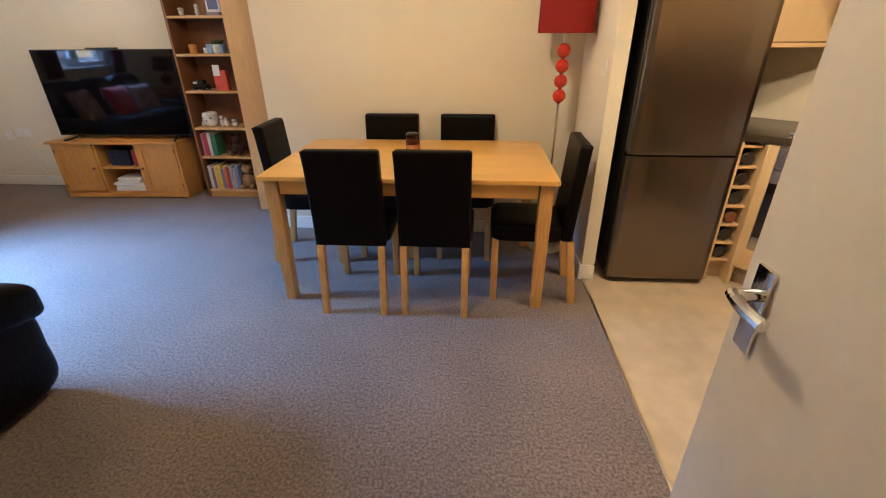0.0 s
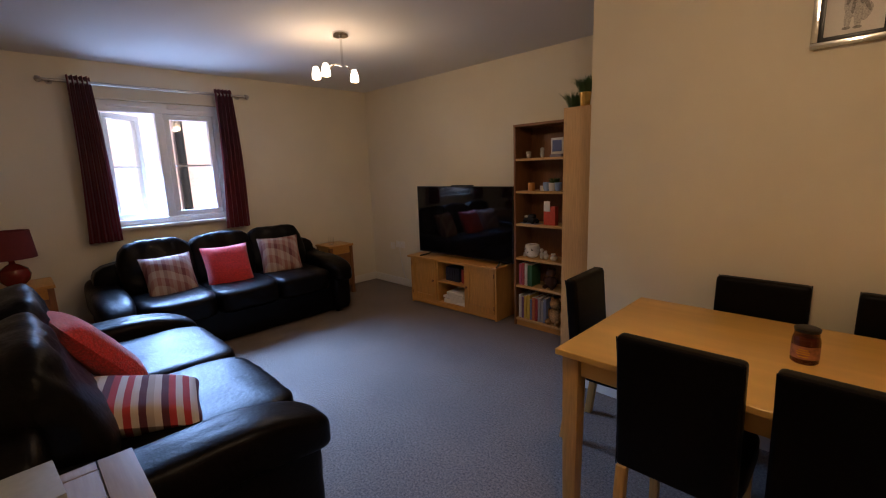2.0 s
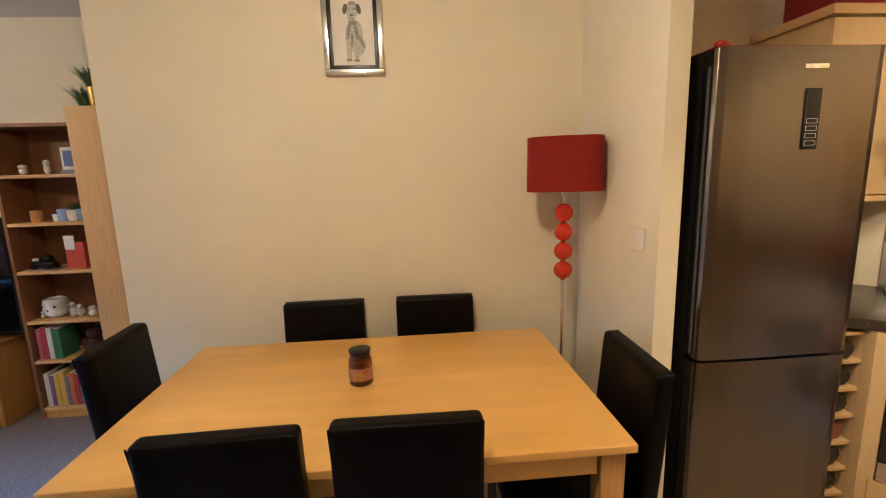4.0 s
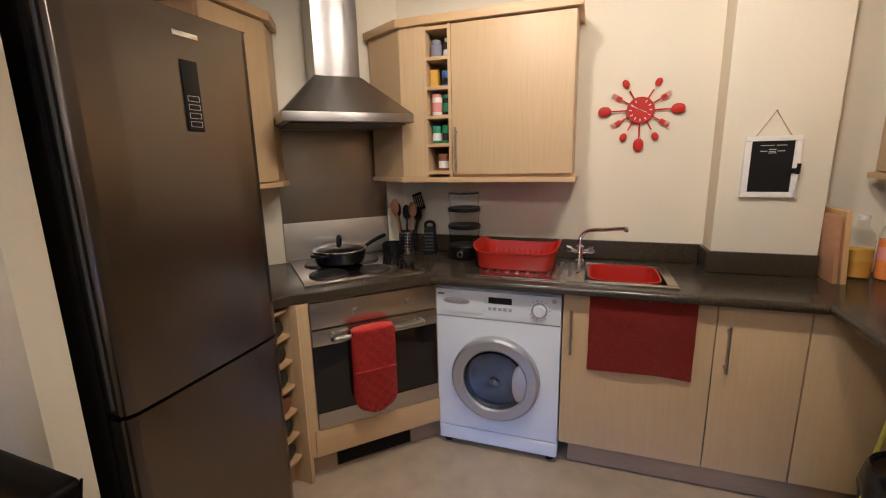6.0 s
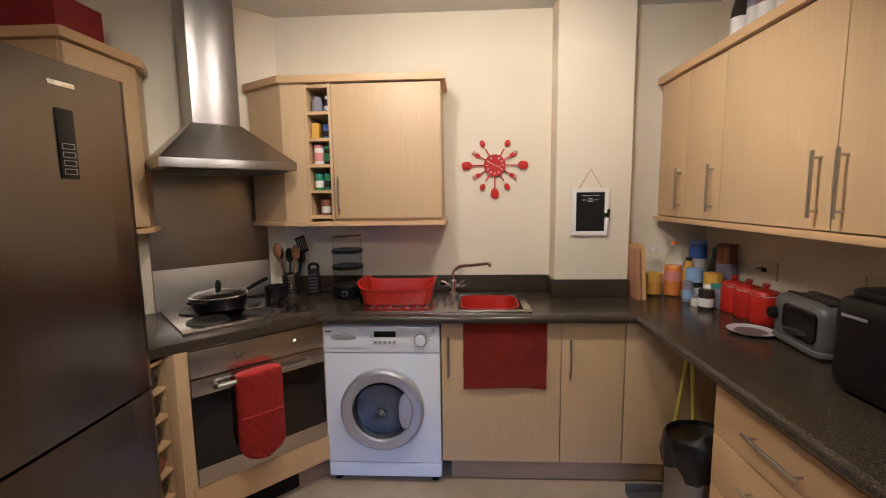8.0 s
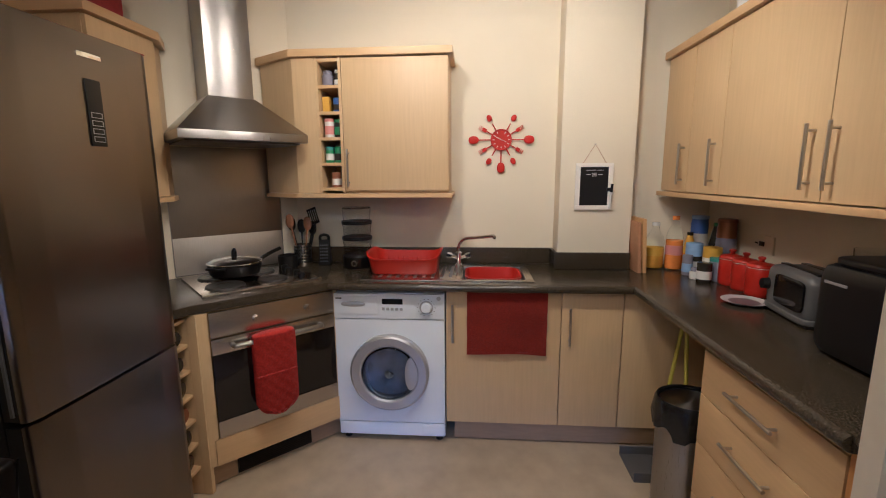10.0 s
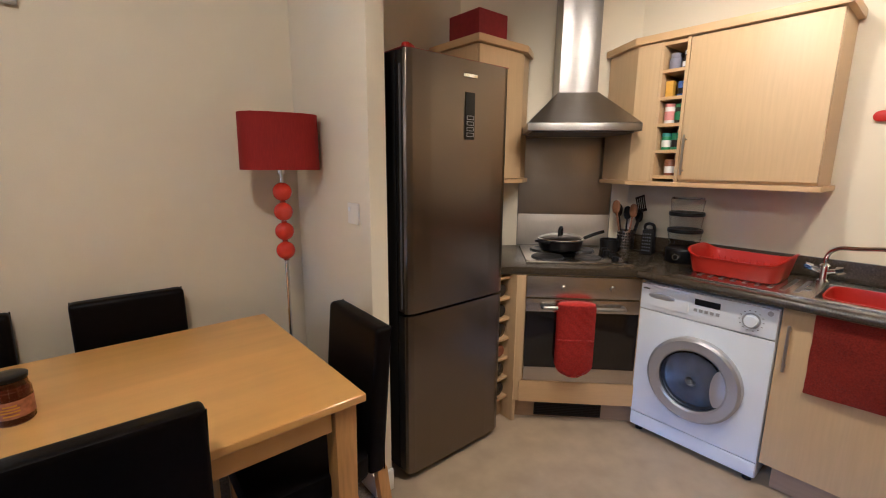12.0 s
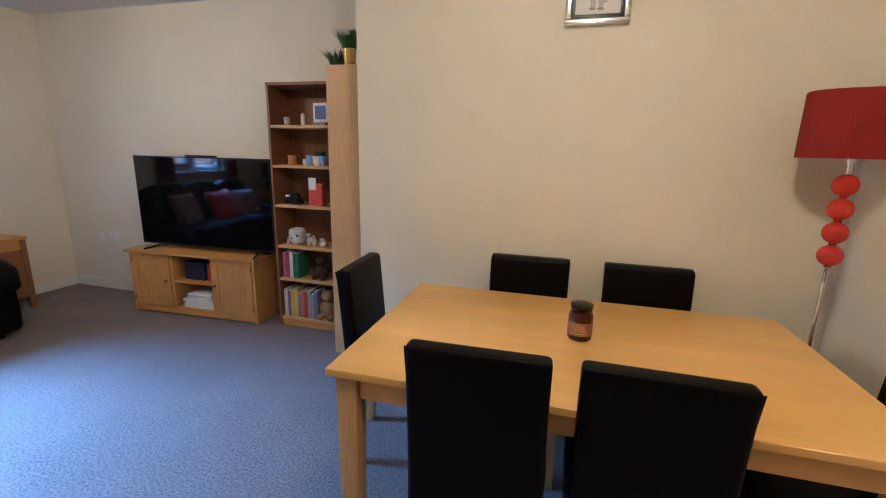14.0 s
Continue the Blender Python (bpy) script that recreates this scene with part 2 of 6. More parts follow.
M_GREEN = mat("green_leaves", (0.06, 0.12, 0.03), 0.6, grain=50, amount=0.3, blotch=0.2)
M_GOLD = mat("gold_pot", (0.62, 0.40, 0.10), 0.25, metal=0.9, amount=0.05, blotch=0.05)
M_BRICK = mat("pale_red_brickwork", (0.56, 0.40, 0.34), 0.9, grain=20, amount=0.15, blotch=0.12)


def paint(name, r, g, b, rough=0.5):
    return mat(name, (r, g, b), rough, grain=40, amount=0.06, blotch=0.06)


# ---- mesh helpers ----
def box(x0, x1, y0, y1, z0, z1, bevel=0.003, bm=None, segments=2):
    bm = bm or bmesh.new()
    m = Matrix.Translation(((x0 + x1) / 2, (y0 + y1) / 2, (z0 + z1) / 2)) @ Matrix.Diagonal((abs(x1 - x0), abs(y1 - y0), abs(z1 - z0), 1))
    v = bmesh.ops.create_cube(bm, size=1, matrix=m)["verts"]
    bevel = min(bevel, 0.45 * min(abs(x1 - x0), abs(y1 - y0), abs(z1 - z0)))
    if bevel > 0:
        e = list({e for a in v for e in a.link_edges})
        bmesh.ops.bevel(bm, geom=e, offset=bevel, segments=segments, profile=0.7, affect="EDGES")
    return bm


def prism(points, z0, z1, bevel=0.002, bm=None):
    """An upright block over a plan outline."""
    bm = bm or bmesh.new()
    low, high = [bm.verts.new((x, y, z0)) for x, y in points], [bm.verts.new((x, y, z1)) for x, y in points]
    n = len(points)
    faces = [bm.faces.new(low[::-1]), bm.faces.new(high)]
    faces += [bm.faces.new((low[i], low[(i + 1) % n], high[(i + 1) % n], high[i])) for i in range(n)]
    bmesh.ops.recalc_face_normals(bm, faces=faces)
    if bevel:
        bmesh.ops.bevel(bm, geom=list({e for f in faces for e in f.edges}), offset=bevel, segments=2, profile=0.7, affect="EDGES")
    return bm


def rod(a, b, r, r2=None, n=16, bm=None, caps=True):
    bm = bm or bmesh.new()
    a, b = Vector(a), Vector(b)
    m = Matrix.Translation((a + b) / 2) @ (b - a).to_track_quat("Z", "Y").to_matrix().to_4x4()
    bmesh.ops.create_cone(bm, cap_ends=caps, segments=n, radius1=r, radius2=r if r2 is None else r2, depth=(b - a).length, matrix=m)
    return bm


def tube(points, r, n=10, bm=None, closed=False):
    """A round bar along a smooth path."""
    bm = bm or bmesh.new()
    pts = [Vector(p) for p in points]
    rings = []
    side = None
    for i, p in enumerate(pts):
        if closed:
            d = (pts[(i + 1) % len(pts)] - pts[i - 1]).normalized()
        else:
            d = (pts[min(i + 1, len(pts) - 1)] - pts[max(i - 1, 0)]).normalized()
        if side is None:
            side = d.orthogonal().normalized()
        side = (side - d * side.dot(d)).normalized()
        up = d.cross(side)
        rr = r[i] if isinstance(r, (list, tuple)) else r
        rings.append([bm.verts.new(p + rr * (math.cos(2 * math.pi * k / n) * side + math.sin(2 * math.pi * k / n) * up)) for k in range(n)])
    last = len(rings) if closed else len(rings) - 1
    for i in range(last):
        q, w = rings[i], rings[(i + 1) % len(rings)]
        for k in range(n):
            bm.faces.new((q[k], q[(k + 1) % n], w[(k + 1) % n], w[k]))
    if not closed:
        bm.faces.new(rings[0][::-1])
        bm.faces.new(rings[-1])
    bmesh.ops.recalc_face_normals(bm, faces=bm.faces)
    return bm


def arc(points, steps=8):
    """A smooth run through a few points."""
    p = [Vector(q) for q in points]
    out = []
    for i in range(len(p) - 1):
        a, b, c, d = p[max(i - 1, 0)], p[i], p[i + 1], p[min(i + 2, len(p) - 1)]
        for k in range(steps):
            t = k / steps
            out.append(0.5 * (2 * b + (c - a) * t + (2 * a - 5 * b + 4 * c - d) * t * t + (3 * b - a - 3 * c + d) * t ** 3))
    return out + [p[-1]]


def lathe(profile, x=0, y=0, n=28, bm=None, sx=1.0, sy=1.0, caps=True):
    """A turned shape: (radius, height) pairs from the bottom up."""
    bm = bm or bmesh.new()
    rings = [[bm.verts.new((x + sx * r * math.cos(2 * math.pi * k / n), y + sy * r * math.sin(2 * math.pi * k / n), z)) for k in range(n)] for r, z in profile]
    for q, w in zip(rings, rings[1:]):
        for k in range(n):
            bm.faces.new((q[k], q[(k + 1) % n], w[(k + 1) % n], w[k]))
    if caps:
        bm.faces.new(rings[0][::-1])
        bm.faces.new(rings[-1])
    bmesh.ops.recalc_face_normals(bm, faces=bm.faces)
    return bm


def puff(cx, cy, cz, sx, sy, sz, power=4.0, wrinkle=0.0, seed=0.0, cuts=12, bm=None, m=None, sag=0.0):
    """A stuffed, rounded block; wrinkle: depth of its creases in metres."""
    work = bmesh.new()
    bmesh.ops.create_cube(work, size=2)
    bmesh.ops.subdivide_edges(work, edges=work.edges[:], cuts=cuts, use_grid_fill=True)
    half = Vector((sx / 2, sy / 2, sz / 2))
    for a in work.verts:
        p = a.co.copy()
        n = (abs(p.x) ** power + abs(p.y) ** power + abs(p.z) ** power) ** (1 / power)
        q = Vector((p.x / n * half.x, p.y / n * half.y, p.z / n * half.z))
        if wrinkle:
            w = noise.noise(Vector((q.x * 9 + seed, q.y * 9, q.z * 9))) + 0.6 * noise.noise(Vector((q.x * 22, q.y * 22 + seed, q.z * 22)))
            q += q.normalized() * w * wrinkle
        if sag:
            q.z -= sag * (1 - (p.x / 1.0) ** 2) * max(p.z, 0)
        q += Vector((cx, cy, cz))
        a.co = m @ q if m else q
    if bm is None:
        return work
    me = bpy.data.meshes.new("joined")
    work.to_mesh(me)
    work.free()
    bm.from_mesh(me)
    bpy.data.meshes.remove(me)
    return bm


def moved(bm, m):
    bmesh.ops.transform(bm, matrix=m, verts=bm.verts)
    return bm


def thing(name, x, y, z=0.0, rz=0.0, label="", category="", group="", kind=""):
    ob = new(name)
    ob.empty_display_size = 0.1
    ob.matrix_basis = pose(x, y, z, 0, 0, rz)
    return tagged(ob, label, category, group, kind)


def part(name, bm, material, parent=None, label="", smooth=True):
    me = bpy.data.meshes.new(name)
    bm.to_mesh(me)
    bm.free()
    if smooth:
        me.polygons.foreach_set("use_smooth", [True] * len(me.polygons))
        me.set_sharp_from_angle(angle=radians(35))
    me.materials.append(material)
    ob = new(name, me)
    if parent:
        ob.parent = parent
    return tagged(ob, label)


def solid(name, bm, material, label, category, kind="structure", group=""):
    return tagged(part(name, bm, material), label, category, group, kind)


# ---- the shell of the flat ----
CEIL = 2.54
XW, XE, YS, YD, YT = -4.85, 2.95, 0.13, 3.45, 4.42
solid("floor_carpet", box(-5.0, 1.075, YS, 4.5, -0.12, 0.0, 0), M_CARPET, "grey-brown speckled fitted carpet across the living room", "carpet")
solid("floor_vinyl", box(1.075, 3.1, YS, 3.6, -0.12, -0.004, 0), M_VINYL, "pale beige sheet vinyl floor of the kitchen", "floor")
solid("floor_hall", box(-1.2, 2.2, -1.4, YS, -0.12, -0.001, 0), M_CARPET, "grey-brown carpet in the hall behind the door", "carpet")
solid("threshold_trim", box(1.070, 1.084, 0.95, 2.74, -0.01, 0.005, 0.002), M_NICKEL, "thin metal joining strip between carpet and vinyl", "trim")
solid("ceiling", box(-5.1, 3.2, -1.5, 4.6, CEIL, CEIL + 0.15, 0), M_CEIL, "plain matt white ceiling", "ceiling")
solid("wall_dining", box(-1.17, 3.09, YD, YD + 0.12, 0, CEIL, 0), M_WALL, "cream painted wall behind the dining table", "wall")
solid("wall_recess", box(-1.17, -1.05, YD + 0.12, YT, 0, CEIL, 0), M_WALL, "cream painted return wall beside the bookcases", "wall")
solid("wall_television", box(-4.99, -1.05, YT, YT + 0.12, 0, CEIL, 0), M_WALL, "cream painted wall behind the television", "wall")
WY0, WY1, WZ0, WZ1 = 1.49, 2.55, 1.07, 2.23
bm = box(XW - 0.14, XW, -0.02, WY0, 0, CEIL, 0)
box(XW - 0.14, XW, WY1, YT, 0, CEIL, 0, bm)
box(XW - 0.14, XW, WY0, WY1, 0, WZ0, 0, bm)
box(XW - 0.14, XW, WY0, WY1, WZ1, CEIL, 0, bm)
solid("wall_window", bm, M_WALL, "cream painted outer wall with the window opening", "wall")
DX0, DX1, DZ = 0.08, 0.855, 2.04
bm = box(XW, DX0, YS - 0.12, YS, 0, CEIL, 0)
box(DX1, XE + 0.14, YS - 0.12, YS, 0, CEIL, 0, bm)
box(DX0, DX1, YS - 0.12, YS, DZ, CEIL, 0, bm)
solid("wall_south", bm, M_WALL, "cream painted wall with the doorway to the hall", "wall")
solid("wall_kitchen", box(XE, XE + 0.14, YS, YD, 0, CEIL, 0), M_WALL, "cream painted end wall of the kitchen", "wall")
solid("wall_diagonal", prism([(XE + 0.01, 2.66), (XE + 0.01, YD + 0.01), (2.15, YD + 0.01)], 0, CEIL, 0), M_WALL, "cream painted diagonal wall behind the cooker hood", "wall")
solid("wall_boxing", box(2.79, XE + 0.002, 0.64, 1.05, 0.85, CEIL, 0.006), M_WALL, "cream painted pipe boxing on the kitchen wall", "wall")
solid("wall_nib", box(1.06, 1.14, 2.745, YD + 0.002, 0, CEIL, 0.006), M_WALL, "cream painted short wall between table and fridge", "wall")
solid("wall_hall", box(-1.2, 2.2, -1.5, -1.4, 0, CEIL, 0), M_WALL, "cream painted wall of the hall", "wall")
solid("wall_hall_side", box(-1.3, -1.2, -1.5, 0.02, 0, CEIL, 0), M_WALL, "cream painted side wall of the hall", "wall")
solid("wall_hall_end", box(2.2, 2.3, -1.5, 0.02, 0, CEIL, 0), M_WALL, "cream painted end wall of the hall", "wall")


def skirting(x0, x1, y0, y1):
    solid("baseboard", box(x0, x1, y0, y1, 0.0, 0.1, 0.005), M_WHITE, "white gloss skirting board with a rounded top", "baseboard")


skirting(-1.17, 1.06, YD - 0.016, YD - 0.001)
skirting(1.044, 1.059, 2.73, YD - 0.017)
skirting(1.044, 1.14, 2.729, 2.744)
skirting(-1.186, -1.171, YD - 0.016, YT)
skirting(XW + 0.016, -1.19, YT - 0.016, YT - 0.001)
skirting(XW + 0.001, XW + 0.016, YS, YT - 0.001)
skirting(XW + 0.016, DX0 - 0.07, YS + 0.001, YS + 0.016)

# doorway and open door
bm = box(DX0 - 0.06, DX0, YS - 0.135, YS + 0.016, 0, DZ + 0.06, 0.004)
box(DX1, DX1 + 0.06, YS - 0.135, YS + 0.016, 0, DZ + 0.06, 0.004, bm)
box(DX0, DX1, YS - 0.135, YS + 0.016, DZ, DZ + 0.06, 0.004, bm)
solid("door_frame", bm, M_WHITE, "white gloss door lining and architrave", "door frame")
door = thing("door_1", 0.85, 0.205, 0, 0, "white painted flush door standing open into the room", "door", kind="structure")
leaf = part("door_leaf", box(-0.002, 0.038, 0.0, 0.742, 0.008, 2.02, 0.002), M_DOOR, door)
h = part("door_handle", box(-0.010, -0.002, 0.668, 0.710, 0.915, 1.07, 0.004), M_CHROME, door, "polished chrome lever handle on a backplate")
bm = rod((-0.002, 0.689, 1.020), (-0.045, 0.689, 1.020), 0.011)
tube(arc([(-0.045, 0.695, 1.020), (-0.050, 0.673, 1.020), (-0.050, 0.635, 1.018), (-0.046, 0.606, 1.016)]), [0.011] * 25, bm=bm)
part("lever", bm, M_CHROME, h)
h2 = part("door_handle", box(0.038, 0.046, 0.668, 0.710, 0.915, 1.07, 0.004), M_CHROME, door, "polished chrome lever handle on a backplate")
bm = rod((0.046, 0.689, 1.020), (0.085, 0.689, 1.020), 0.011)
tube(arc([(0.085, 0.695, 1.020), (0.09, 0.673, 1.020), (0.09, 0.635, 1.018), (0.086, 0.606, 1.016)]), [0.011] * 25, bm=bm)
part("lever", bm, M_CHROME, h2)

# ---- window ----
win = thing("window_1", XW - 0.09, 0, 0, 0, "white plastic-framed window with its near casement ajar", "window", kind="structure")
MY = 2.01
bm = box(-0.035, 0.035, WY0, WY1, WZ0, WZ0 + 0.06, 0.004)
box(-0.035, 0.035, WY0, WY1, WZ1 - 0.10, WZ1, 0.004, bm)
box(-0.035, 0.035, WY0, WY0 + 0.055, WZ0 + 0.06, WZ1 - 0.10, 0.004, bm)
box(-0.035, 0.035, WY1 - 0.055, WY1, WZ0 + 0.06, WZ1 - 0.10, 0.004, bm)
box(-0.035, 0.035, MY - 0.035, MY + 0.035, WZ0 + 0.06, WZ1 - 0.10, 0.004, bm)
part("window_frame", bm, M_UPVC, win)
part("trickle_vent", box(0.036, 0.05, WY0 + 0.12, MY - 0.06, WZ1 - 0.055, WZ1 - 0.03, 0.004), M_UPVC, win, "slim white trickle vent")
part("trickle_vent", box(0.036, 0.05, MY + 0.08, WY1 - 0.1, WZ1 - 0.055, WZ1 - 0.03, 0.004), M_UPVC, win, "slim white trickle vent")
part("window_sill", box(0.036, 0.14, WY0 - 0.03, WY1 + 0.03, WZ0 - 0.025, WZ0 + 0.002, 0.006), M_WHITE, win, "white window board")


def sash(y0, y1, m, bars):
    z0, z1 = WZ0 + 0.062, WZ1 - 0.102
    b = box(-0.03, 0.03, y0, y1, z0, z0 + 0.05, 0.006)
    box(-0.03, 0.03, y0, y1, z1 - 0.05, z1, 0.006, b)
    box(-0.03, 0.03, y0, y0 + 0.05, z0 + 0.05, z1 - 0.05, 0.006, b)
    box(-0.03, 0.03, y1 - 0.05, y1, z0 + 0.05, z1 - 0.05, 0.006, b)
    if bars:
        box(-0.012, 0.012, y0 + 0.05, y1 - 0.05, (z0 + z1) / 2 - 0.009, (z0 + z1) / 2 + 0.009, 0.003, b)
    s = part("casement", moved(b, m), M_UPVC, win)
    g = part("pane", moved(box(-0.003, 0.003, y0 + 0.048, y1 - 0.048, z0 + 0.048, z1 - 0.048, 0), m), M_GLASS, s, smooth=False)
    g.visible_shadow = False
    return s


right_sash = sash(MY + 0.037, WY1 - 0.057, Matrix.Identity(4), True)
part("window_handle", box(0.03, 0.05, MY + 0.05, MY + 0.07, 1.58, 1.70, 0.005), M_UPVC, right_sash, "white espagnolette handle")
left_sash = sash(WY0 + 0.057, MY - 0.037, pose(-0.04, WY0 + 0.057, 0, 0, 0, 38) @ Matrix.Translation((0, -WY0 - 0.057, 0)), True)

# curtains on their pole
pole = thing("curtain_pole", XW + 0.085, 0, 2.335, 0, "brushed metal curtain pole with ball finials", "curtain pole")
part("pole", rod((0, 1.19, 0), (0, 2.80, 0), 0.013), M_NICKEL, pole)
for y in (1.17, 2.82):
    part("finial", lathe([(0.004, -0.026), (0.018, -0.02), (0.026, 0), (0.018, 0.02), (0.004, 0.026)], 0, y, 16), M_NICKEL, pole)
for y in (1.24, 2.75):
    b = rod((-0.084, y, 0), (-0.012, y, 0), 0.009)
    rod((-0.084, y, 0), (-0.078, y, 0), 0.025, bm=b)
    part("bracket", b, M_NICKEL, pole)


def curtain(y0, y1, drop, label, flare):
    bm = bmesh.new()
    n, k = 64, 22
    rows = []
    for j in range(k + 1):
        v = j / k
        w = (y1 - y0) * (1 + flare * v)
        mid = (y0 + y1) / 2 + 0.012 * math.sin(3 * v)
        row = []
        for i in range(n + 1):
            u = i / n
            fold = 0.030 * math.sin(u * 2 * math.pi * 5 + 0.5 * math.sin(4 * v)) * (1 - 0.15 * v) + 0.008 * math.sin(u * 31 + 3 * v)
            row.append(bm.verts.new((fold, mid + (u - 0.5) * w, 0.05 - drop * v)))
        rows.append(row)
    for a, c in zip(rows, rows[1:]):
        for i in range(n):
            bm.faces.new((a[i], a[i + 1], c[i + 1], c[i]))
    bmesh.ops.solidify(bm, geom=bm.faces, thickness=0.004)
    c = thing("curtain", XW + 0.085, 0, 2.335, 0, label, "curtain", "pair of curtains")
    part("drape", bm, M_CURTAIN, c)
    for i in range(5):
        y = y0 + (y1 - y0) * (i + 0.5) / 5
        b = tube([(0.022 * math.cos(a), y, 0.022 * math.sin(a)) for a in [2 * math.pi * q / 16 for q in range(16)]], 0.004, 6, closed=True)
        part("eyelet", b, M_NICKEL, c, "metal eyelet ring")


curtain(1.345, 1.505, 1.425, "burgundy eyelet curtain drawn back beside the window", 0.55)
curtain(2.50, 2.67, 1.42, "burgundy eyelet curtain drawn back, hanging behind the sofa", 0.45)

# ---- outside the window ----
solid("ground", box(-60, -5.2, -40, 40, -3.2, -3.0, 0), mat("grey_paving", (0.25, 0.24, 0.23), 0.9, grain=3, amount=0.1), "grey paved ground below the window", "ground")
house = thing("brick_house", -11.5, 3.0, -3.0, 0, "pale red brick house wall facing the window", "house")
part("wall", box(-3, 0, -9, 9, 0, 8.2, 0), M_BRICK, house)
part("roof", prism([(-3.3, -9.2), (0.3, -9.2), (0.3, 9.2), (-3.3, 9.2)], 8.2, 8.5, 0), paint("grey_roof_tiles", 0.12, 0.11, 0.11), house)
for y in (-1.7, 2.4):
    w = part("window", box(0.0, 0.05, y - 0.5, y + 0.5, 4.2, 5.4, 0.005), M_UPVC, house)
    part("pane", box(0.05, 0.06, y - 0.42, y + 0.42, 4.28, 5.32, 0), M_OVENGLASS, w, smooth=False)
part("drainpipe", rod((0.10, 0.88, 0), (0.10, 0.88, 8.2), 0.09), M_BLACKM, house, "dark plastic drainpipe")

# ---- dining table and chairs ----
TX0, TX1, TY0, TY1, TZ = -0.755, 0.795, 2.345, 3.27, 0.762
table = thing("dining_table", (TX0 + TX1) / 2, (TY0 + TY1) / 2, 0, 0, "honey-coloured wooden dining table with square legs on the carpet", "table")
hx, hy = (TX1 - TX0) / 2, (TY1 - TY0) / 2
part("tabletop", box(-hx, hx, -hy, hy, TZ - 0.026, TZ, 0.006, segments=3), M_OAK, table)
for s in (-1, 1):
    part("apron", box(-hx + 0.10, hx - 0.10, s * (hy - 0.045) - 0.011, s * (hy - 0.045) + 0.011, TZ - 0.105, TZ - 0.026, 0.002), M_OAK, table)
    part("apron", box(s * (hx - 0.045) - 0.011, s * (hx - 0.045) + 0.011, -hy + 0.10, hy - 0.10, TZ - 0.105, TZ - 0.026, 0.002), M_OAK, table)
for sx in (-1, 1):
    for sy in (-1, 1):
        x, y = sx * (hx - 0.058), sy * (hy - 0.058)
        b = box(x - 0.036, x + 0.036, y - 0.036, y + 0.036, 0, TZ - 0.026, 0.004)
        for v in b.verts:
            f = 1 - 0.22 * (1 - v.co.z / TZ)
            v.co.x, v.co.y = x + (v.co.x - x) * f, y + (v.co.y - y) * f
        part("leg", b, M_OAKLEG, table)


def dining_chair():
    """Faces +y, its back towards -y; stands on its own origin under the back's middle."""
    c = thing("dining_chair", 0, 0, 0, 0, "dark brown faux-leather dining chair with pale wooden legs", "chair", "chairs round the table")
    b = box(-0.19, 0.19, -0.030, 0.032, 0.395, 0.918, 0.027, segments=6)
    for v in b.verts:
        v.co.y -= 0.045 * max(0.0, (v.co.z - 0.46) / 0.475) ** 1.5 - 0.02
    part("backrest", b, M_CHAIR, c)
    for x in (-0.187, 0.187):
        part("piping", tube([(x, -0.006, 0.40), (x, -0.008, 0.60), (x, -0.022, 0.78), (x, -0.048, 0.915)], 0.0025, 6), M_CHAIR, c)
    b = puff(0, 0.235, 0.435, 0.40, 0.40, 0.105, 7, 0.002, 1.0, 8)
    part("seat", b, M_CHAIR, c)
    for x in (-0.165, 0.165):
        b = box(x - 0.018, x + 0.018, 0.385, 0.421, 0, 0.40, 0.003)
        part("leg", b, M_OAKLEG, c)
        b = box(x - 0.018, x + 0.018, -0.02, 0.02, 0, 0.40, 0.003)
        for v in b.verts:
            v.co.y -= 0.05 * (1 - v.co.z / 0.40)
        part("leg", b, M_OAKLEG, c)
    return c


chair = dining_chair()
chair.matrix_basis = pose(-0.28, 2.312, 0, 0, 0, 1)
copy_thing(chair, pose(0.168, 2.322, 0, 0, 0, -1))
copy_thing(chair, pose(-0.228, 3.365, 0, 0, 0, 180))
copy_thing(chair, pose(0.308, 3.365, 0, 0, 0, 179))
copy_thing(chair, pose(0.905, 2.615, 0, 0, 0, 88))
copy_thing(chair, pose(-0.945, 3.02, 0, 0, 0, -87))

# ---- fridge ----
fridge = thing("fridge_freezer", 1.515, 2.71, 0, 0, "tall brushed steel fridge freezer with black sides", "fridge")
part("cabinet", box(-0.305, 0.295, 0.075, 0.66, 0.035, 1.885, 0.006), M_BLACKM, fridge, "matt black side panels")
part("top_cover", box(-0.303, 0.293, 0.012, 0.66, 1.886, 1.8895, 0.001), paint("maroon_top", 0.25, 0.02, 0.02), fridge, "dark red top cover")


def fridge_door(z0, z1):
    pts = [(-0.303, 0.026), (-0.296, 0.012), (-0.27, 0.003), (-0.18, 0.0), (0.18, 0.0), (0.262, 0.003), (0.288, 0.012), (0.295, 0.026)]
    return prism(pts, z0, z1, 0.003)


part("door", fridge_door(0.81, 1.885), M_FRIDGE, fridge, "brushed steel upper door")
part("door", fridge_door(0.035, 0.80), M_FRIDGE, fridge, "brushed steel freezer door")
part("door_edge", box(-0.303, 0.293, 0.0265, 0.072, 0.815, 1.88, 0.002), M_BLACK, fridge, "black door edge")
part("door_edge", box(-0.303, 0.293, 0.0265, 0.072, 0.04, 0.795, 0.002), M_BLACK, fridge, "black door edge")
part("grip", box(-0.308, -0.300, 0.036, 0.046, 0.83, 1.83, 0.002), M_GREYPL, fridge, "recessed full-height grip strip")
p = part("control_panel", box(0.008, 0.064, -0.005, 0.002, 1.553, 1.752, 0.003), M_BLACK, fridge, "black glossy control panel with buttons")
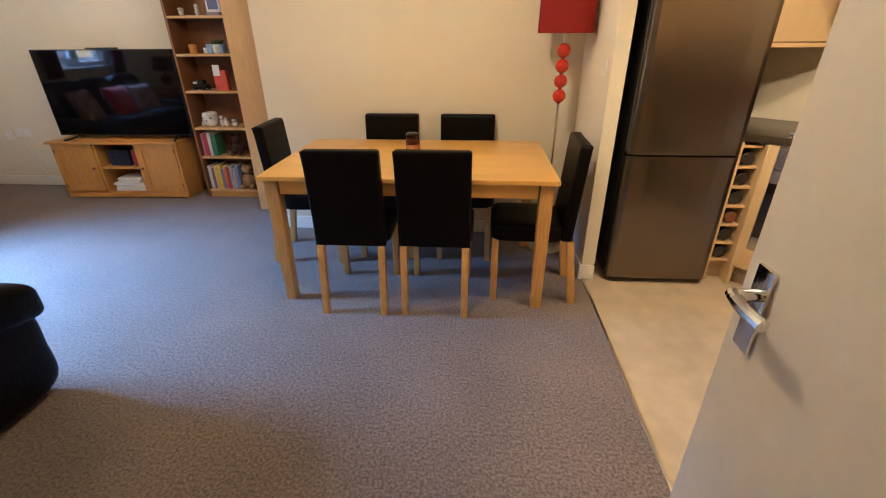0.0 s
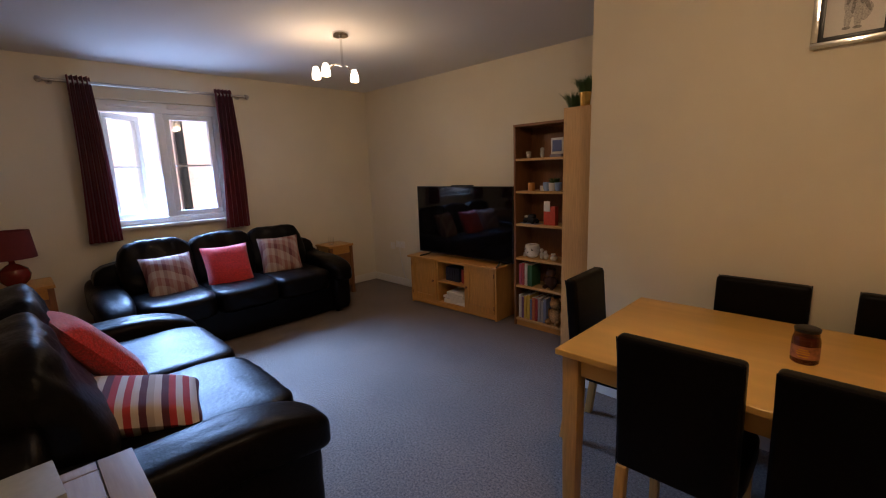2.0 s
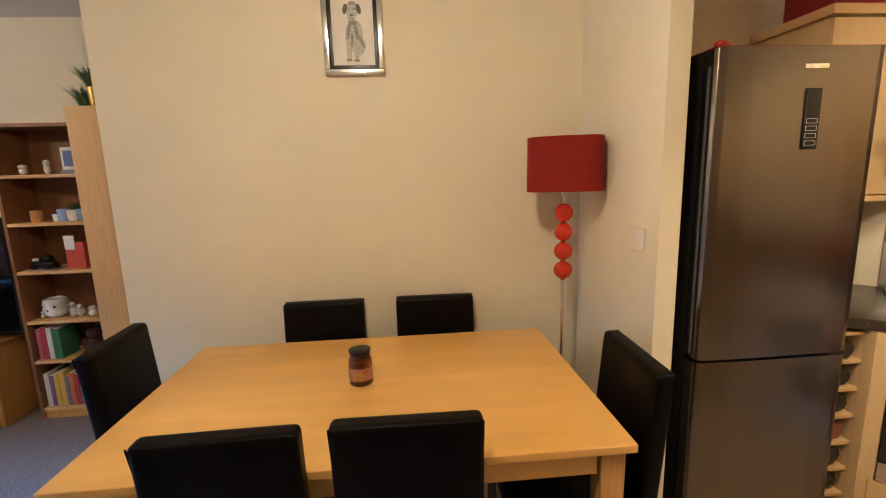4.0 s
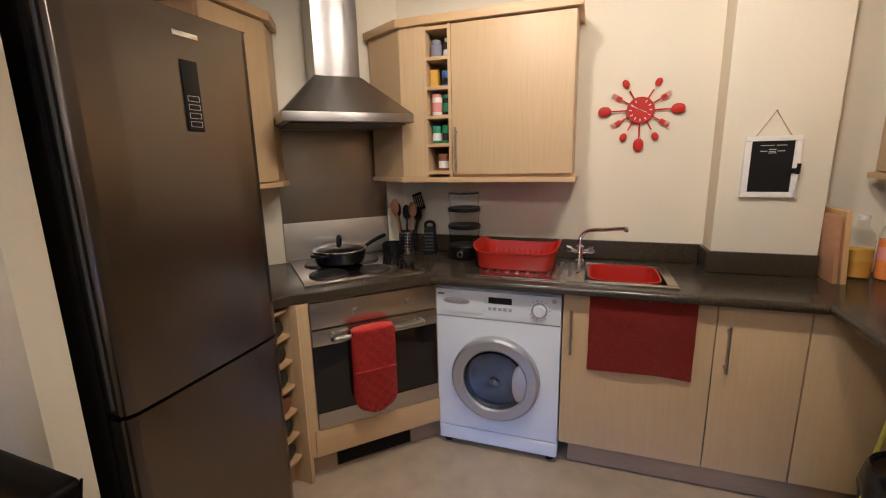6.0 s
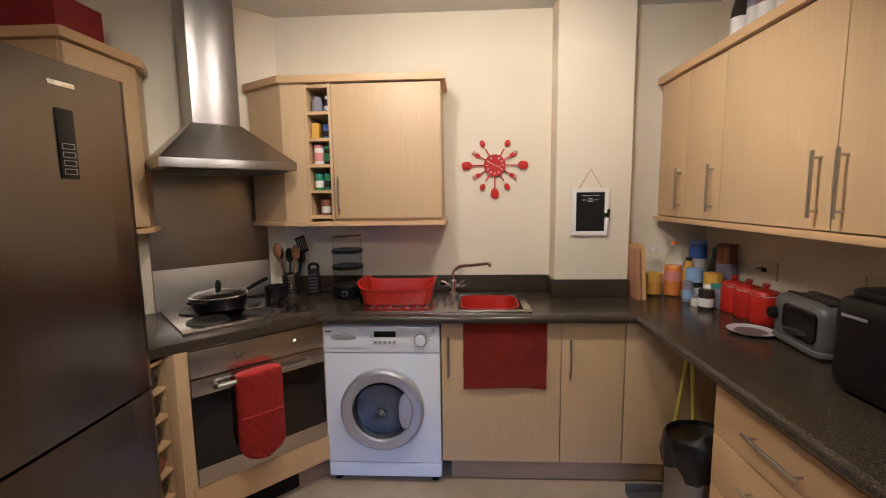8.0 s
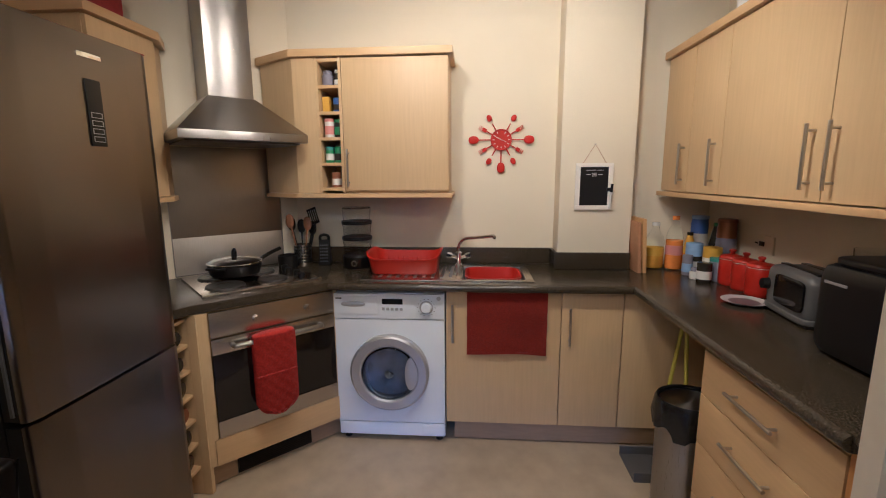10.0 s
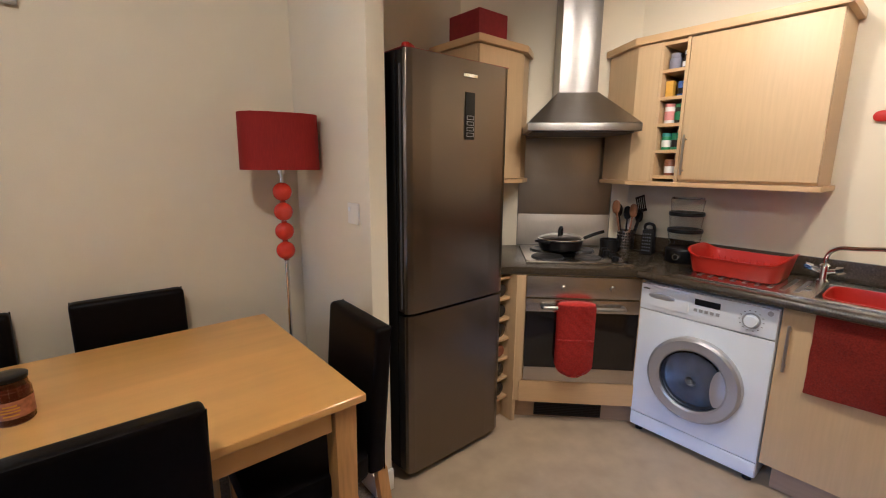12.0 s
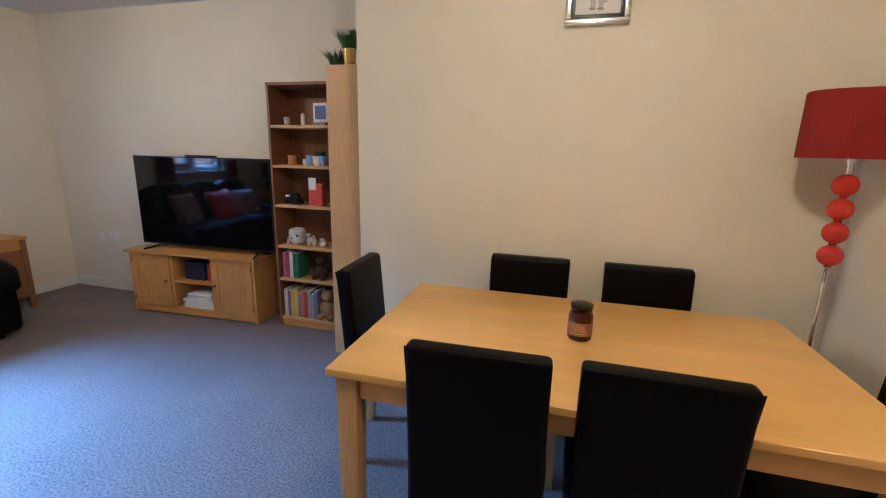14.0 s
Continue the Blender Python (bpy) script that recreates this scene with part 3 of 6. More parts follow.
for k in range(4):
    z = 1.572 + 0.024 * k
    b = bmesh.new()
    for a, c in (((0.016, z - 0.006), (0.056, z - 0.0045)), ((0.016, z + 0.0085), (0.056, z + 0.010))):
        box(a[0], c[0], -0.0065, -0.0045, a[1], c[1], 0, b)
    box(0.016, 0.0175, -0.0065, -0.0045, z - 0.006, z + 0.010, 0, b)
    box(0.0545, 0.056, -0.0065, -0.0045, z - 0.006, z + 0.010, 0, b)
    part("button", b, M_SILVER, p)
part("badge", box(-0.005, 0.08, -0.0035, 0.002, 1.814, 1.828, 0.001), M_CHROME, fridge, "small bright metal badge")
for x in (-0.25, 0.24):
    for y in (0.12, 0.6):
        part("foot", rod((x, y, -0.004), (x, y, 0.036), 0.018), M_BLACK, fridge)

# ---- kitchen units ----
def bar_handle(thing_, a, b, out):
    """A bar handle from a to b on two posts; out: the way off the door."""
    a, b, out = Vector(a), Vector(b), Vector(out)
    d = (b - a).normalized()
    h = part("handle", rod(a + out * 0.03 - d * 0.022, b + out * 0.03 + d * 0.022, 0.006, n=12), M_NICKEL, thing_, "satin nickel bar handle")
    part("post", rod(a, a + out * 0.03, 0.0045, n=10), M_NICKEL, h)
    part("post", rod(b, b + out * 0.03, 0.0045, n=10), M_NICKEL, h)


UNITS = "kitchen cabinets"
sink_unit = thing("base_cabinet", 2.42, 1.385, 0, 0, "pale maple base cabinet with one door below the sink", "cabinet", UNITS)
part("body", box(0.021, 0.51, -0.298, 0.298, 0.125, 0.735, 0.001), M_MAPLE, sink_unit)
d = part("door", box(0, 0.019, -0.296, 0.296, 0.128, 0.862, 0.002), M_MAPLE, sink_unit)
bar_handle(d, (0, 0.262, 0.615), (0, 0.262, 0.775), (-1, 0, 0))
corner_unit = thing("base_cabinet", 2.42, 0.93, 0, 0, "pale maple corner base cabinet with one narrow door", "cabinet", UNITS)
part("body", box(0.021, 0.51, -0.155, 0.155, 0.125, 0.868, 0.001), M_MAPLE, corner_unit)
d = part("door", box(0, 0.019, -0.152, 0.154, 0.128, 0.862, 0.002), M_MAPLE, corner_unit)
bar_handle(d, (0, 0.115, 0.61), (0, 0.115, 0.765), (-1, 0, 0))
filler = thing("filler_panel", 2.42, 0.61, 0, 0, "pale maple blank panel closing the corner of the units", "panel", UNITS)
part("panel", box(0, 0.019, -0.16, 0.162, 0.128, 0.862, 0.002), M_MAPLE, filler)
part("return_panel", box(0.019, 0.52, -0.30, -0.16, 0.0, 0.862, 0.002), M_MAPLE, filler)
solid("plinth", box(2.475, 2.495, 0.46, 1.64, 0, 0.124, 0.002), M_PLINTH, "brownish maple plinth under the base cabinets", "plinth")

drawers = thing("drawer_unit", 1.485, 0.70, 0, 0, "pale maple drawer unit with four bar handles under the worktop", "drawers", UNITS)
part("body", box(-0.31, 0.31, -0.55, -0.021, 0.125, 0.868, 0.001), M_MAPLE, drawers)
for z0, z1 in ((0.665, 0.832), (0.475, 0.661), (0.262, 0.471), (0.128, 0.258)):
    d = part("drawer_front", box(-0.305, 0.305, -0.019, 0.0, z0, z1, 0.002), M_MAPLEH, drawers)
    zz = z0 + (z1 - z0) * 0.56
    bar_handle(d, (-0.085, 0, zz), (0.095, 0, zz), (0, 1, 0))
part("top_rail", box(-0.305, 0.305, -0.019, -0.002, 0.836, 0.866, 0.001), M_MAPLEH, drawers)
part("plinth", box(-0.31, 0.31, -0.07, -0.05, 0.0, 0.124, 0.001), M_PLINTH, drawers)
part("end_panel", box(-0.335, -0.312, -0.55, 0.0, 0.0, 0.868, 0.002), M_PINE, drawers, "brown wood end panel")

# worktop in one run, cut for the sink
SKX0, SKX1, SKY0, SKY1 = 2.475, 2.80, 1.265, 1.60
worktop = thing("worktop", 0, 0, 0, 0, "dark green-black speckled laminate worktop round the kitchen", "worktop")
part("corner_slab", prism([(1.84, 3.4), (1.84, 2.80), (1.945, 2.755), (2.395, 2.29), (XE, 2.29), (XE, 2.66), (2.155, YD)], 0.87, 0.91, 0.006), M_TOP, worktop)
bm = box(2.385, XE, SKY1, 2.291, 0.87, 0.91, 0.0)
box(2.385, SKX0, SKY0, SKY1, 0.87, 0.91, 0.0, bm)
box(SKX1, XE, SKY0, SKY1, 0.87, 0.91, 0.0, bm)
box(2.385, XE, 0.735, SKY0, 0.87, 0.91, 0.0, bm)
part("sink_slab", bm, M_TOP, worktop)
part("side_slab", box(1.13, XE, YS, 0.736, 0.87, 0.91, 0.004), M_TOP, worktop)
part("rounded_edge", rod((2.386, 0.735, 0.89), (2.386, 2.29, 0.89), 0.02), M_TOP, worktop)
part("rounded_edge", rod((1.135, 0.735, 0.89), (2.386, 0.735, 0.89), 0.02), M_TOP, worktop)
upstand = thing("upstand", 0, 0, 0, 0, "dark speckled laminate upstand behind the worktop", "upstand")
part("long_strip", box(XE - 0.021, XE - 0.001, 1.071, 2.64, 0.912, 1.01, 0.004), M_TOP, upstand)
part("boxing_strip", box(2.769, 2.789, 0.64, 1.07, 0.912, 1.01, 0.004), M_TOP, upstand)
part("return_strip", box(2.7895, XE - 0.001, 1.051, 1.07, 0.912, 1.01, 0.004), M_TOP, upstand)

# corner oven unit: local x runs along its front, y into the corner
oven = thing("oven", 2.215, 2.505, 0, -45, "built-in steel electric oven with a dark glass door", "oven")
W = 0.298
part("control_panel", box(-W, W, -0.018, 0.0, 0.745, 0.862, 0.003), M_SHEET, oven, "brushed steel panel with two round knobs")
for x in (-0.10, 0.155):
    k = part("knob", rod((x, -0.018, 0.80), (x, -0.036, 0.80), 0.017, 0.014, 20), M_SHEET, oven)
    part("pointer", box(x - 0.0025, x + 0.0025, -0.039, -0.0355, 0.788, 0.812, 0.001), M_SHEET, k)
dr = part("door_top", box(-W, W, -0.022, 0.0, 0.665, 0.738, 0.003), M_SHEET, oven, "brushed steel door rail")
part("door_glass", box(-W, W, -0.018, 0.0, 0.345, 0.664, 0.001), M_OVENGLASS, oven, "dark glass oven door")
part("door_bottom", box(-W, W, -0.022, 0.0, 0.262, 0.344, 0.003), M_SHEET, oven, "brushed steel lower rail")
b = tube(arc([(-0.21, -0.022, 0.70), (-0.21, -0.052, 0.70), (-0.17, -0.06, 0.70), (0.17, -0.06, 0.70), (0.21, -0.052, 0.70), (0.21, -0.022, 0.70)], 5), 0.011)
part("handle", b, M_STEEL, dr, "curved steel door handle")
housing = thing("oven_housing", 2.215, 2.505, 0, -45, "pale maple housing unit round the built-in oven", "cabinet", UNITS)
part("body", box(-W - 0.02, W + 0.02, 0.001, 0.40, 0.125, 0.868, 0.001), M_MAPLE, housing)
part("base_panel", box(-W - 0.02, W + 0.02, -0.019, 0.0, 0.128, 0.258, 0.002), M_MAPLEH, housing)
part("stile", box(-W - 0.055, -W - 0.004, -0.012, 0.0, 0.128, 0.866, 0.001), M_MAPLE, housing)
part("stile", box(W + 0.004, W + 0.03, -0.012, 0.0, 0.128, 0.866, 0.001), M_MAPLE, housing)
part("plinth", box(-W - 0.06, W + 0.04, 0.05, 0.07, 0.0, 0.124, 0.001), M_PLINTH, housing)
b = box(-0.22, 0.16, 0.042, 0.05, 0.012, 0.112, 0.001)
for k in range(9):
    box(-0.215, 0.155, 0.037, 0.042, 0.018 + k * 0.0105, 0.023 + k * 0.0105, 0, b)
part("vent_grille", b, M_BLACK, housing, "black slotted plinth vent")
rack = thing("wine_rack", 1.905, 2.785, 0, 0, "narrow open maple wine rack beside the fridge", "wine rack", UNITS)
part("side_panel", box(-0.068, -0.052, 0, 0.50, 0.0, 0.868, 0.001), M_MAPLE, rack)
part("side_panel", box(0.052, 0.068, 0, 0.50, 0.0, 0.868, 0.001), M_MAPLE, rack)
part("corner_post", box(0.050, 0.074, -0.044, -0.001, 0.0, 0.866, 0.002), M_MAPLE, rack)
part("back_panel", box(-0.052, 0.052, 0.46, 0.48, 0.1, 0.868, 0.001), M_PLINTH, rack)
for k in range(7):
    z = 0.13 + k * 0.118
    part("shelf", box(-0.052, 0.052, 0.002, 0.46, z, z + 0.014, 0.001), M_MAPLEH, rack)
part("plinth", box(-0.052, 0.052, 0.05, 0.07, 0.0, 0.124, 0.001), M_PLINTH, rack)

# washing machine: front towards -x
wm = thing("washing_machine", 2.418, 1.985, 0, 0, "white front-loading washing machine with a grey porthole door", "washing machine")
part("body", box(0.012, 0.52, -0.297, 0.297, 0.03, 0.85, 0.008), M_APPLIANCE, wm)
part("front_panel", box(0.0, 0.0125, -0.295, 0.295, 0.115, 0.705, 0.006), M_APPLIANCE, wm)
cp = part("control_panel", box(-0.004, 0.012, -0.295, 0.295, 0.71, 0.845, 0.006), M_APPLIANCE, wm)
part("kick_panel", box(0.002, 0.012, -0.293, 0.293, 0.035, 0.11, 0.004), M_APPLIANCE, wm)
part("filter_flap", box(0.0, 0.003, -0.285, -0.175, 0.045, 0.10, 0.003), M_APPLIANCE, wm)
part("display", box(-0.006, -0.003, -0.075, 0.035, 0.79, 0.82, 0.002), M_BLACK, cp, "small black display")
for k in range(5):
    part("button", box(-0.008, -0.003, -0.075 + k * 0.024, -0.060 + k * 0.024, 0.757, 0.772, 0.002), M_SILVER, cp)
kn = part("dial", rod((-0.003, -0.20, 0.775), (-0.024, -0.20, 0.775), 0.030, 0.025, 28), M_APPLIANCE, cp, "round white programme dial")
part("dial_ring", rod((-0.0035, -0.20, 0.775), (-0.007, -0.20, 0.775), 0.036, 0.036, 32), M_SILVER, cp)
for k in range(14):
    a = 2 * math.pi * k / 14
    part("mark", box(-0.0052, -0.0035, -0.20 + 0.046 * math.cos(a) - 0.003, -0.20 + 0.046 * math.cos(a) + 0.003, 0.775 + 0.046 * math.sin(a) - 0.0012, 0.775 + 0.046 * math.sin(a) + 0.0012, 0), M_GREYPL, cp)
part("power_button", rod((-0.003, -0.265, 0.825), (-0.008, -0.265, 0.825), 0.011, n=16), M_SILVER, cp)
dw = part("drawer", box(-0.008, -0.003, 0.06, 0.285, 0.735, 0.832, 0.004), M_APPLIANCE, cp, "white detergent drawer")
part("finger_grip", puff(-0.008, 0.19, 0.79, 0.008, 0.13, 0.028, 2.6, cuts=5), M_SILVER, dw)
part("badge", box(-0.0095, -0.0078, 0.25, 0.283, 0.818, 0.825, 0), M_GREYPL, dw)


def ring(r_out, r_in, x0, x1, y, z, n=48):
    prof = [(r_in, x1), (r_in, x0 + 0.006), (r_in + 0.008, x0), (r_out - 0.012, x0), (r_out, x0 + 0.010), (r_out, x1)]
    b = lathe(prof, 0, 0, n, caps=False)
    return moved(b, Matrix(((0, 0, 1, 0), (1, 0, 0, y), (0, 1, 0, z), (0, 0, 0, 1))))


M_DRUM = mat("wet_dark_laundry", (0.055, 0.06, 0.075), 0.35, grain=14, amount=0.75, blotch=0.4, bump=0.6, bump_scale=26, coat=0.6)
M_BOWL = glass("porthole_glass", (0.72, 0.78, 0.86), 0.0, 1.45)


def faced(b, m):
    moved(b, m)
    bmesh.ops.recalc_face_normals(b, faces=b.faces)
    return b


TURN = Matrix(((0, 0, -1, 0), (1, 0, 0, 0), (0, 1, 0, 0.415), (0, 0, 0, 1)))
pd = part("porthole_door", ring(0.212, 0.152, -0.046, 0.0, 0.0, 0.415), M_SILVER, wm, "round silver-grey porthole door")
part("inner_ring", faced(lathe([(0.153, 0.040), (0.147, 0.026), (0.146, 0.012)], n=48, caps=False), TURN), M_GREYPL, pd)
part("door_seal", faced(lathe([(0.146, 0.012), (0.128, 0.004), (0.112, 0.002)], n=48, caps=False), TURN), M_BLACKM, pd, "dark rubber seal")
b = puff(0, 0, 0.002, 0.27, 0.27, 0.024, 2.6, 0.004, 4.0, 16)
part("laundry", faced(b, TURN), M_DRUM, pd, "dark wet laundry behind the glass")
g = part("glass_bowl", faced(lathe([(0.147, 0.034), (0.135, 0.033), (0.115, 0.030), (0.095, 0.024), (0.06, 0.021), (0.002, 0.020)], n=40, caps=False), TURN), M_BOWL, pd, "clear glass bowl")
solid_ = g.modifiers.new("thickness", "SOLIDIFY")
solid_.thickness = 0.004
g.visible_shadow = False
pts = [(0.152 * math.sin(radians(q)), 0.152 * math.cos(radians(q))) for q in range(52, 129, 6)]
pts += [(0.119 - 0.034 * math.sin(radians(q)), -0.0936 * math.cos(radians(q))) for q in range(15, 166, 15)]
part("door_grip", faced(prism([(-px, py) for px, py in pts], 0.020, 0.043, 0.003), TURN), M_SILVER, pd, "crescent-shaped silver grip")
for y in (-0.26, 0.26):
    for x in (0.05, 0.47):
        part("foot", rod((x, y, -0.004), (x, y, 0.031), 0.02), M_BLACK, wm)

# wall cabinets
wall_a = thing("wall_cabinet", 2.65, 0, 1.337, 0, "pale maple wall cabinet with an open spice rack and one door", "wall cabinet", UNITS)
bm = prism([(0.021, 1.68), (XE - 2.651, 1.68), (XE - 2.651, 2.26), (0.021, 2.26)], 0.025, 0.75, 0.001)
part("body", bm, M_MAPLE, wall_a)
part("end_panel", prism([(0.0, 2.405), (0.0, 2.53), (0.145, 2.775), (XE - 2.655, 2.70), (XE - 2.655, 2.405)], 0.025, 0.75, 0.001), M_MAPLE, wall_a, "angled maple end section")
d = part("door", box(0, 0.019, 1.682, 2.258, 0.04, 0.745, 0.002), M_MAPLE, wall_a)
bar_handle(d, (0, 2.235, 0.085), (0, 2.235, 0.245), (-1, 0, 0))
for k in range(6):
    z = 0.04 + k * 0.1375
    part("shelf", box(0.0, 0.26, 2.277, 2.389, z, z + 0.017, 0.001), M_MAPLEH, wall_a)
part("side_panel", box(0.0, 0.28, 2.261, 2.277, 0.026, 0.75, 0.001), M_MAPLE, wall_a)
part("side_panel", box(0.0, 0.28, 2.389, 2.404, 0.026, 0.75, 0.001), M_MAPLE, wall_a)
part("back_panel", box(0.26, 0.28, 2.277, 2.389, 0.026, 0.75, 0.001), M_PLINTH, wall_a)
part("cornice", prism([(-0.022, 1.655), (XE - 2.653, 1.655), (XE - 2.653, 2.70), (0.135, 2.80), (-0.022, 2.54)], 0.751, 0.79, 0.006), M_MAPLEH, wall_a, "maple cornice moulding")
part("light_rail", prism([(-0.018, 1.66), (XE - 2.653, 1.66), (XE - 2.653, 2.70), (0.138, 2.79), (-0.018, 2.535)], 0.0, 0.024, 0.005), M_MAPLEH, wall_a, "maple light rail")

wall_b = thing("wall_cabinet", 0, 0.45, 1.337, 0, "run of pale maple wall cabinets above the right-hand worktop", "wall cabinet", UNITS)
wall_b["label"] = "pale maple wall cabinet run with bar handles above the worktop"
part("body", box(1.09, 2.885, -0.315, -0.021, 0.025, 0.75, 0.001), M_MAPLE, wall_b)
for x0, x1, hxx in ((2.585, 2.882, 2.63), (2.283, 2.581, 2.335), (1.697, 2.279, 1.75), (1.097, 1.693, 1.655)):
    d = part("door", box(x0, x1, -0.019, 0.0, 0.03, 0.745, 0.002), M_MAPLE, wall_b)
    bar_handle(d, (hxx, 0, 0.09), (hxx, 0, 0.255), (0, 1, 0))
part("cornice", box(1.08, 2.905, -0.318, 0.022, 0.751, 0.79, 0.006), M_MAPLEH, wall_b, "maple cornice moulding")
part("light_rail", box(1.08, 2.90, -0.318, 0.018, 0.0, 0.024, 0.005), M_MAPLEH, wall_b, "maple light rail")

wall_c = thing("wall_cabinet", 0, 3.06, 1.337, 0, "pale maple wall cabinet beside the fridge top", "wall cabinet", UNITS)
part("body", prism([(1.93, 0.0), (2.30, 0.0), (2.44, 0.06), (2.25, 0.27), (2.155, 0.385), (1.93, 0.385)], 0.025, 0.75, 0.001), M_MAPLE, wall_c)
part("door", box(1.933, 2.297, -0.019, -0.001, 0.03, 0.745, 0.002), M_MAPLE, wall_c)
part("cornice", prism([(1.905, -0.04), (2.31, -0.04), (2.47, 0.05), (2.26, 0.28), (2.155, 0.385), (1.905, 0.385)], 0.751, 0.79, 0.006), M_MAPLEH, wall_c, "maple cornice moulding")
part("light_rail", prism([(1.91, -0.035), (2.305, -0.035), (2.46, 0.05), (2.255, 0.275), (2.155, 0.385), (1.91, 0.385)], 0.0, 0.024, 0.005), M_MAPLEH, wall_c, "maple light rail")

# cooker hood and splashback in the diagonal corner: local y points into the corner
hood = thing("cooker_hood", 2.66, 2.96, 0, -45, "brushed steel chimney cooker hood", "cooker hood")
b = bmesh.new()
lo = [(-0.30, -0.46), (0.30, -0.46), (0.30, -0.003), (-0.30, -0.003)]
hi = [(-0.115, -0.245), (0.115, -0.245), (0.115, -0.003), (-0.115, -0.003)]
vl, vh = [b.verts.new((x, y, 1.672)) for x, y in lo], [b.verts.new((x, y, 1.86)) for x, y in hi]
b.faces.new(vh)
b.faces.new(vl[::-1])
for i in range(4):
    b.faces.new((vl[i], vl[(i + 1) % 4], vh[(i + 1) % 4], vh[i]))
bmesh.ops.recalc_face_normals(b, faces=b.faces)
part("canopy", b, M_STEEL, hood, "pyramid-shaped steel canopy", smooth=False)
part("rim", box(-0.302, 0.302, -0.462, -0.003, 1.63, 1.671, 0.003), M_STEEL, hood)
part("filter", box(-0.27, 0.27, -0.43, -0.03, 1.622, 1.6295, 0.002), M_GREYPL, hood, "grey grease filter")
part("chimney", box(-0.11, 0.11, -0.24, -0.003, 1.861, CEIL - 0.001, 0.003), M_STEEL, hood, "square steel chimney duct")
splash = thing("splashback", 2.66, 2.96, 0, -45, "brushed steel splashback behind the hob", "splashback")
part("lower_sheet", box(-0.296, 0.296, -0.008, -0.001, 0.913, 1.125, 0.001), M_SPLASH, splash, "steel lower sheet, coloured paler for reflected lamplight")
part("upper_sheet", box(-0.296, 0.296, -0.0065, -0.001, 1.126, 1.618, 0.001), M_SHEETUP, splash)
for x in (-0.2985, 0.2985):
    part("side_trim", box(x - 0.002, x + 0.002, -0.011, -0.001, 0.913, 1.618, 0.0005), M_STEEL, splash)
part("bottom_trim", box(-0.296, 0.296, -0.012, -0.0085, 0.913, 0.919, 0.0005), M_STEEL, splash)

# ---- sofas ----
def sofa(x, y, rz, length, seats, label, back=0.26, tall=0.54):
    """Local: the back along -y, the seat looks to +y, x runs along it."""
    s = thing("sofa", x, y, 0, rz, label, "sofa", "leather sofas")
    h = length / 2
    arm = 0.27
    part("base", puff(0, 0.47, 0.20, length - 0.10, 0.80, 0.36, 9, 0.003, 2.0, 14), M_SOFA, s)
    part("back_frame", puff(0, back - 0.13, 0.42, length - 0.12, 0.24, 0.74, 8, 0.003, 3.0, 12), M_SOFA, s)
    w = (length - 2 * arm) / seats
    for i in range(seats):
        cx = -h + arm + w * (i + 0.5)
        part("seat_cushion", puff(cx, 0.60, 0.405, w + 0.016, 0.76, 0.24, 5.5, 0.010, 5.0 + i * 3 + rz, 16, sag=0.012), M_SOFA, s)
        m = Matrix.Translation((cx, back, 0.42 + tall / 2)) @ Matrix.Rotation(radians(14), 4, "X")
        b = puff(0, 0, 0, w + 0.06, 0.26, tall, 3.8, 0.011, 9.0 + i * 4 + rz, 20)
        for v in b.verts:
            z = v.co.z / tall + 0.5
            v.co.y += 0.02 * math.sin(z * 2 * math.pi) * (v.co.y > 0) + 0.010 * math.sin(v.co.x * 34 + 2 * noise.noise(v.co * 6)) * max(0.0, 1 - abs(z - 0.82) * 5)
        part("back_cushion", moved(b, m), M_SOFA, s)
    for sg in (-1, 1):
        cx = sg * (h - arm / 2)
        a = part("arm", puff(cx, 0.50, 0.27, arm - 0.05, 0.86, 0.50, 7, 0.004, 11.0 + sg, 14), M_SOFA, s)
        b = puff(cx + sg * 0.015, 0.50, 0.50, arm - 0.01, 0.96, 0.20, 4.2, 0.006, 14.0 + sg + rz, 20)
        for v in b.verts:
            f = max(0.0, (v.co.y - 0.55) / 0.4)
            v.co.z -= 0.07 * f * f
            v.co.z += 0.10 * max(0.0, (0.30 - v.co.y) / 0.3) ** 1.5
        part("arm_pad", b, M_SOFA, a)
    for px in (-h + 0.15, h - 0.15):
        for py in (0.12, 0.82):
            part("foot", rod((px, py, 0), (px, py, 0.05), 0.03, 0.035), M_BLACKM, s)
    return s


sofa(-4.82, 2.31, -90, 2.22, 3, "dark brown leather three-seat sofa under the window")
sofa(-2.42, 0.70, 0, 2.06, 2, "dark brown leather two-seat sofa beside the doorway", 0.13, 0.58)


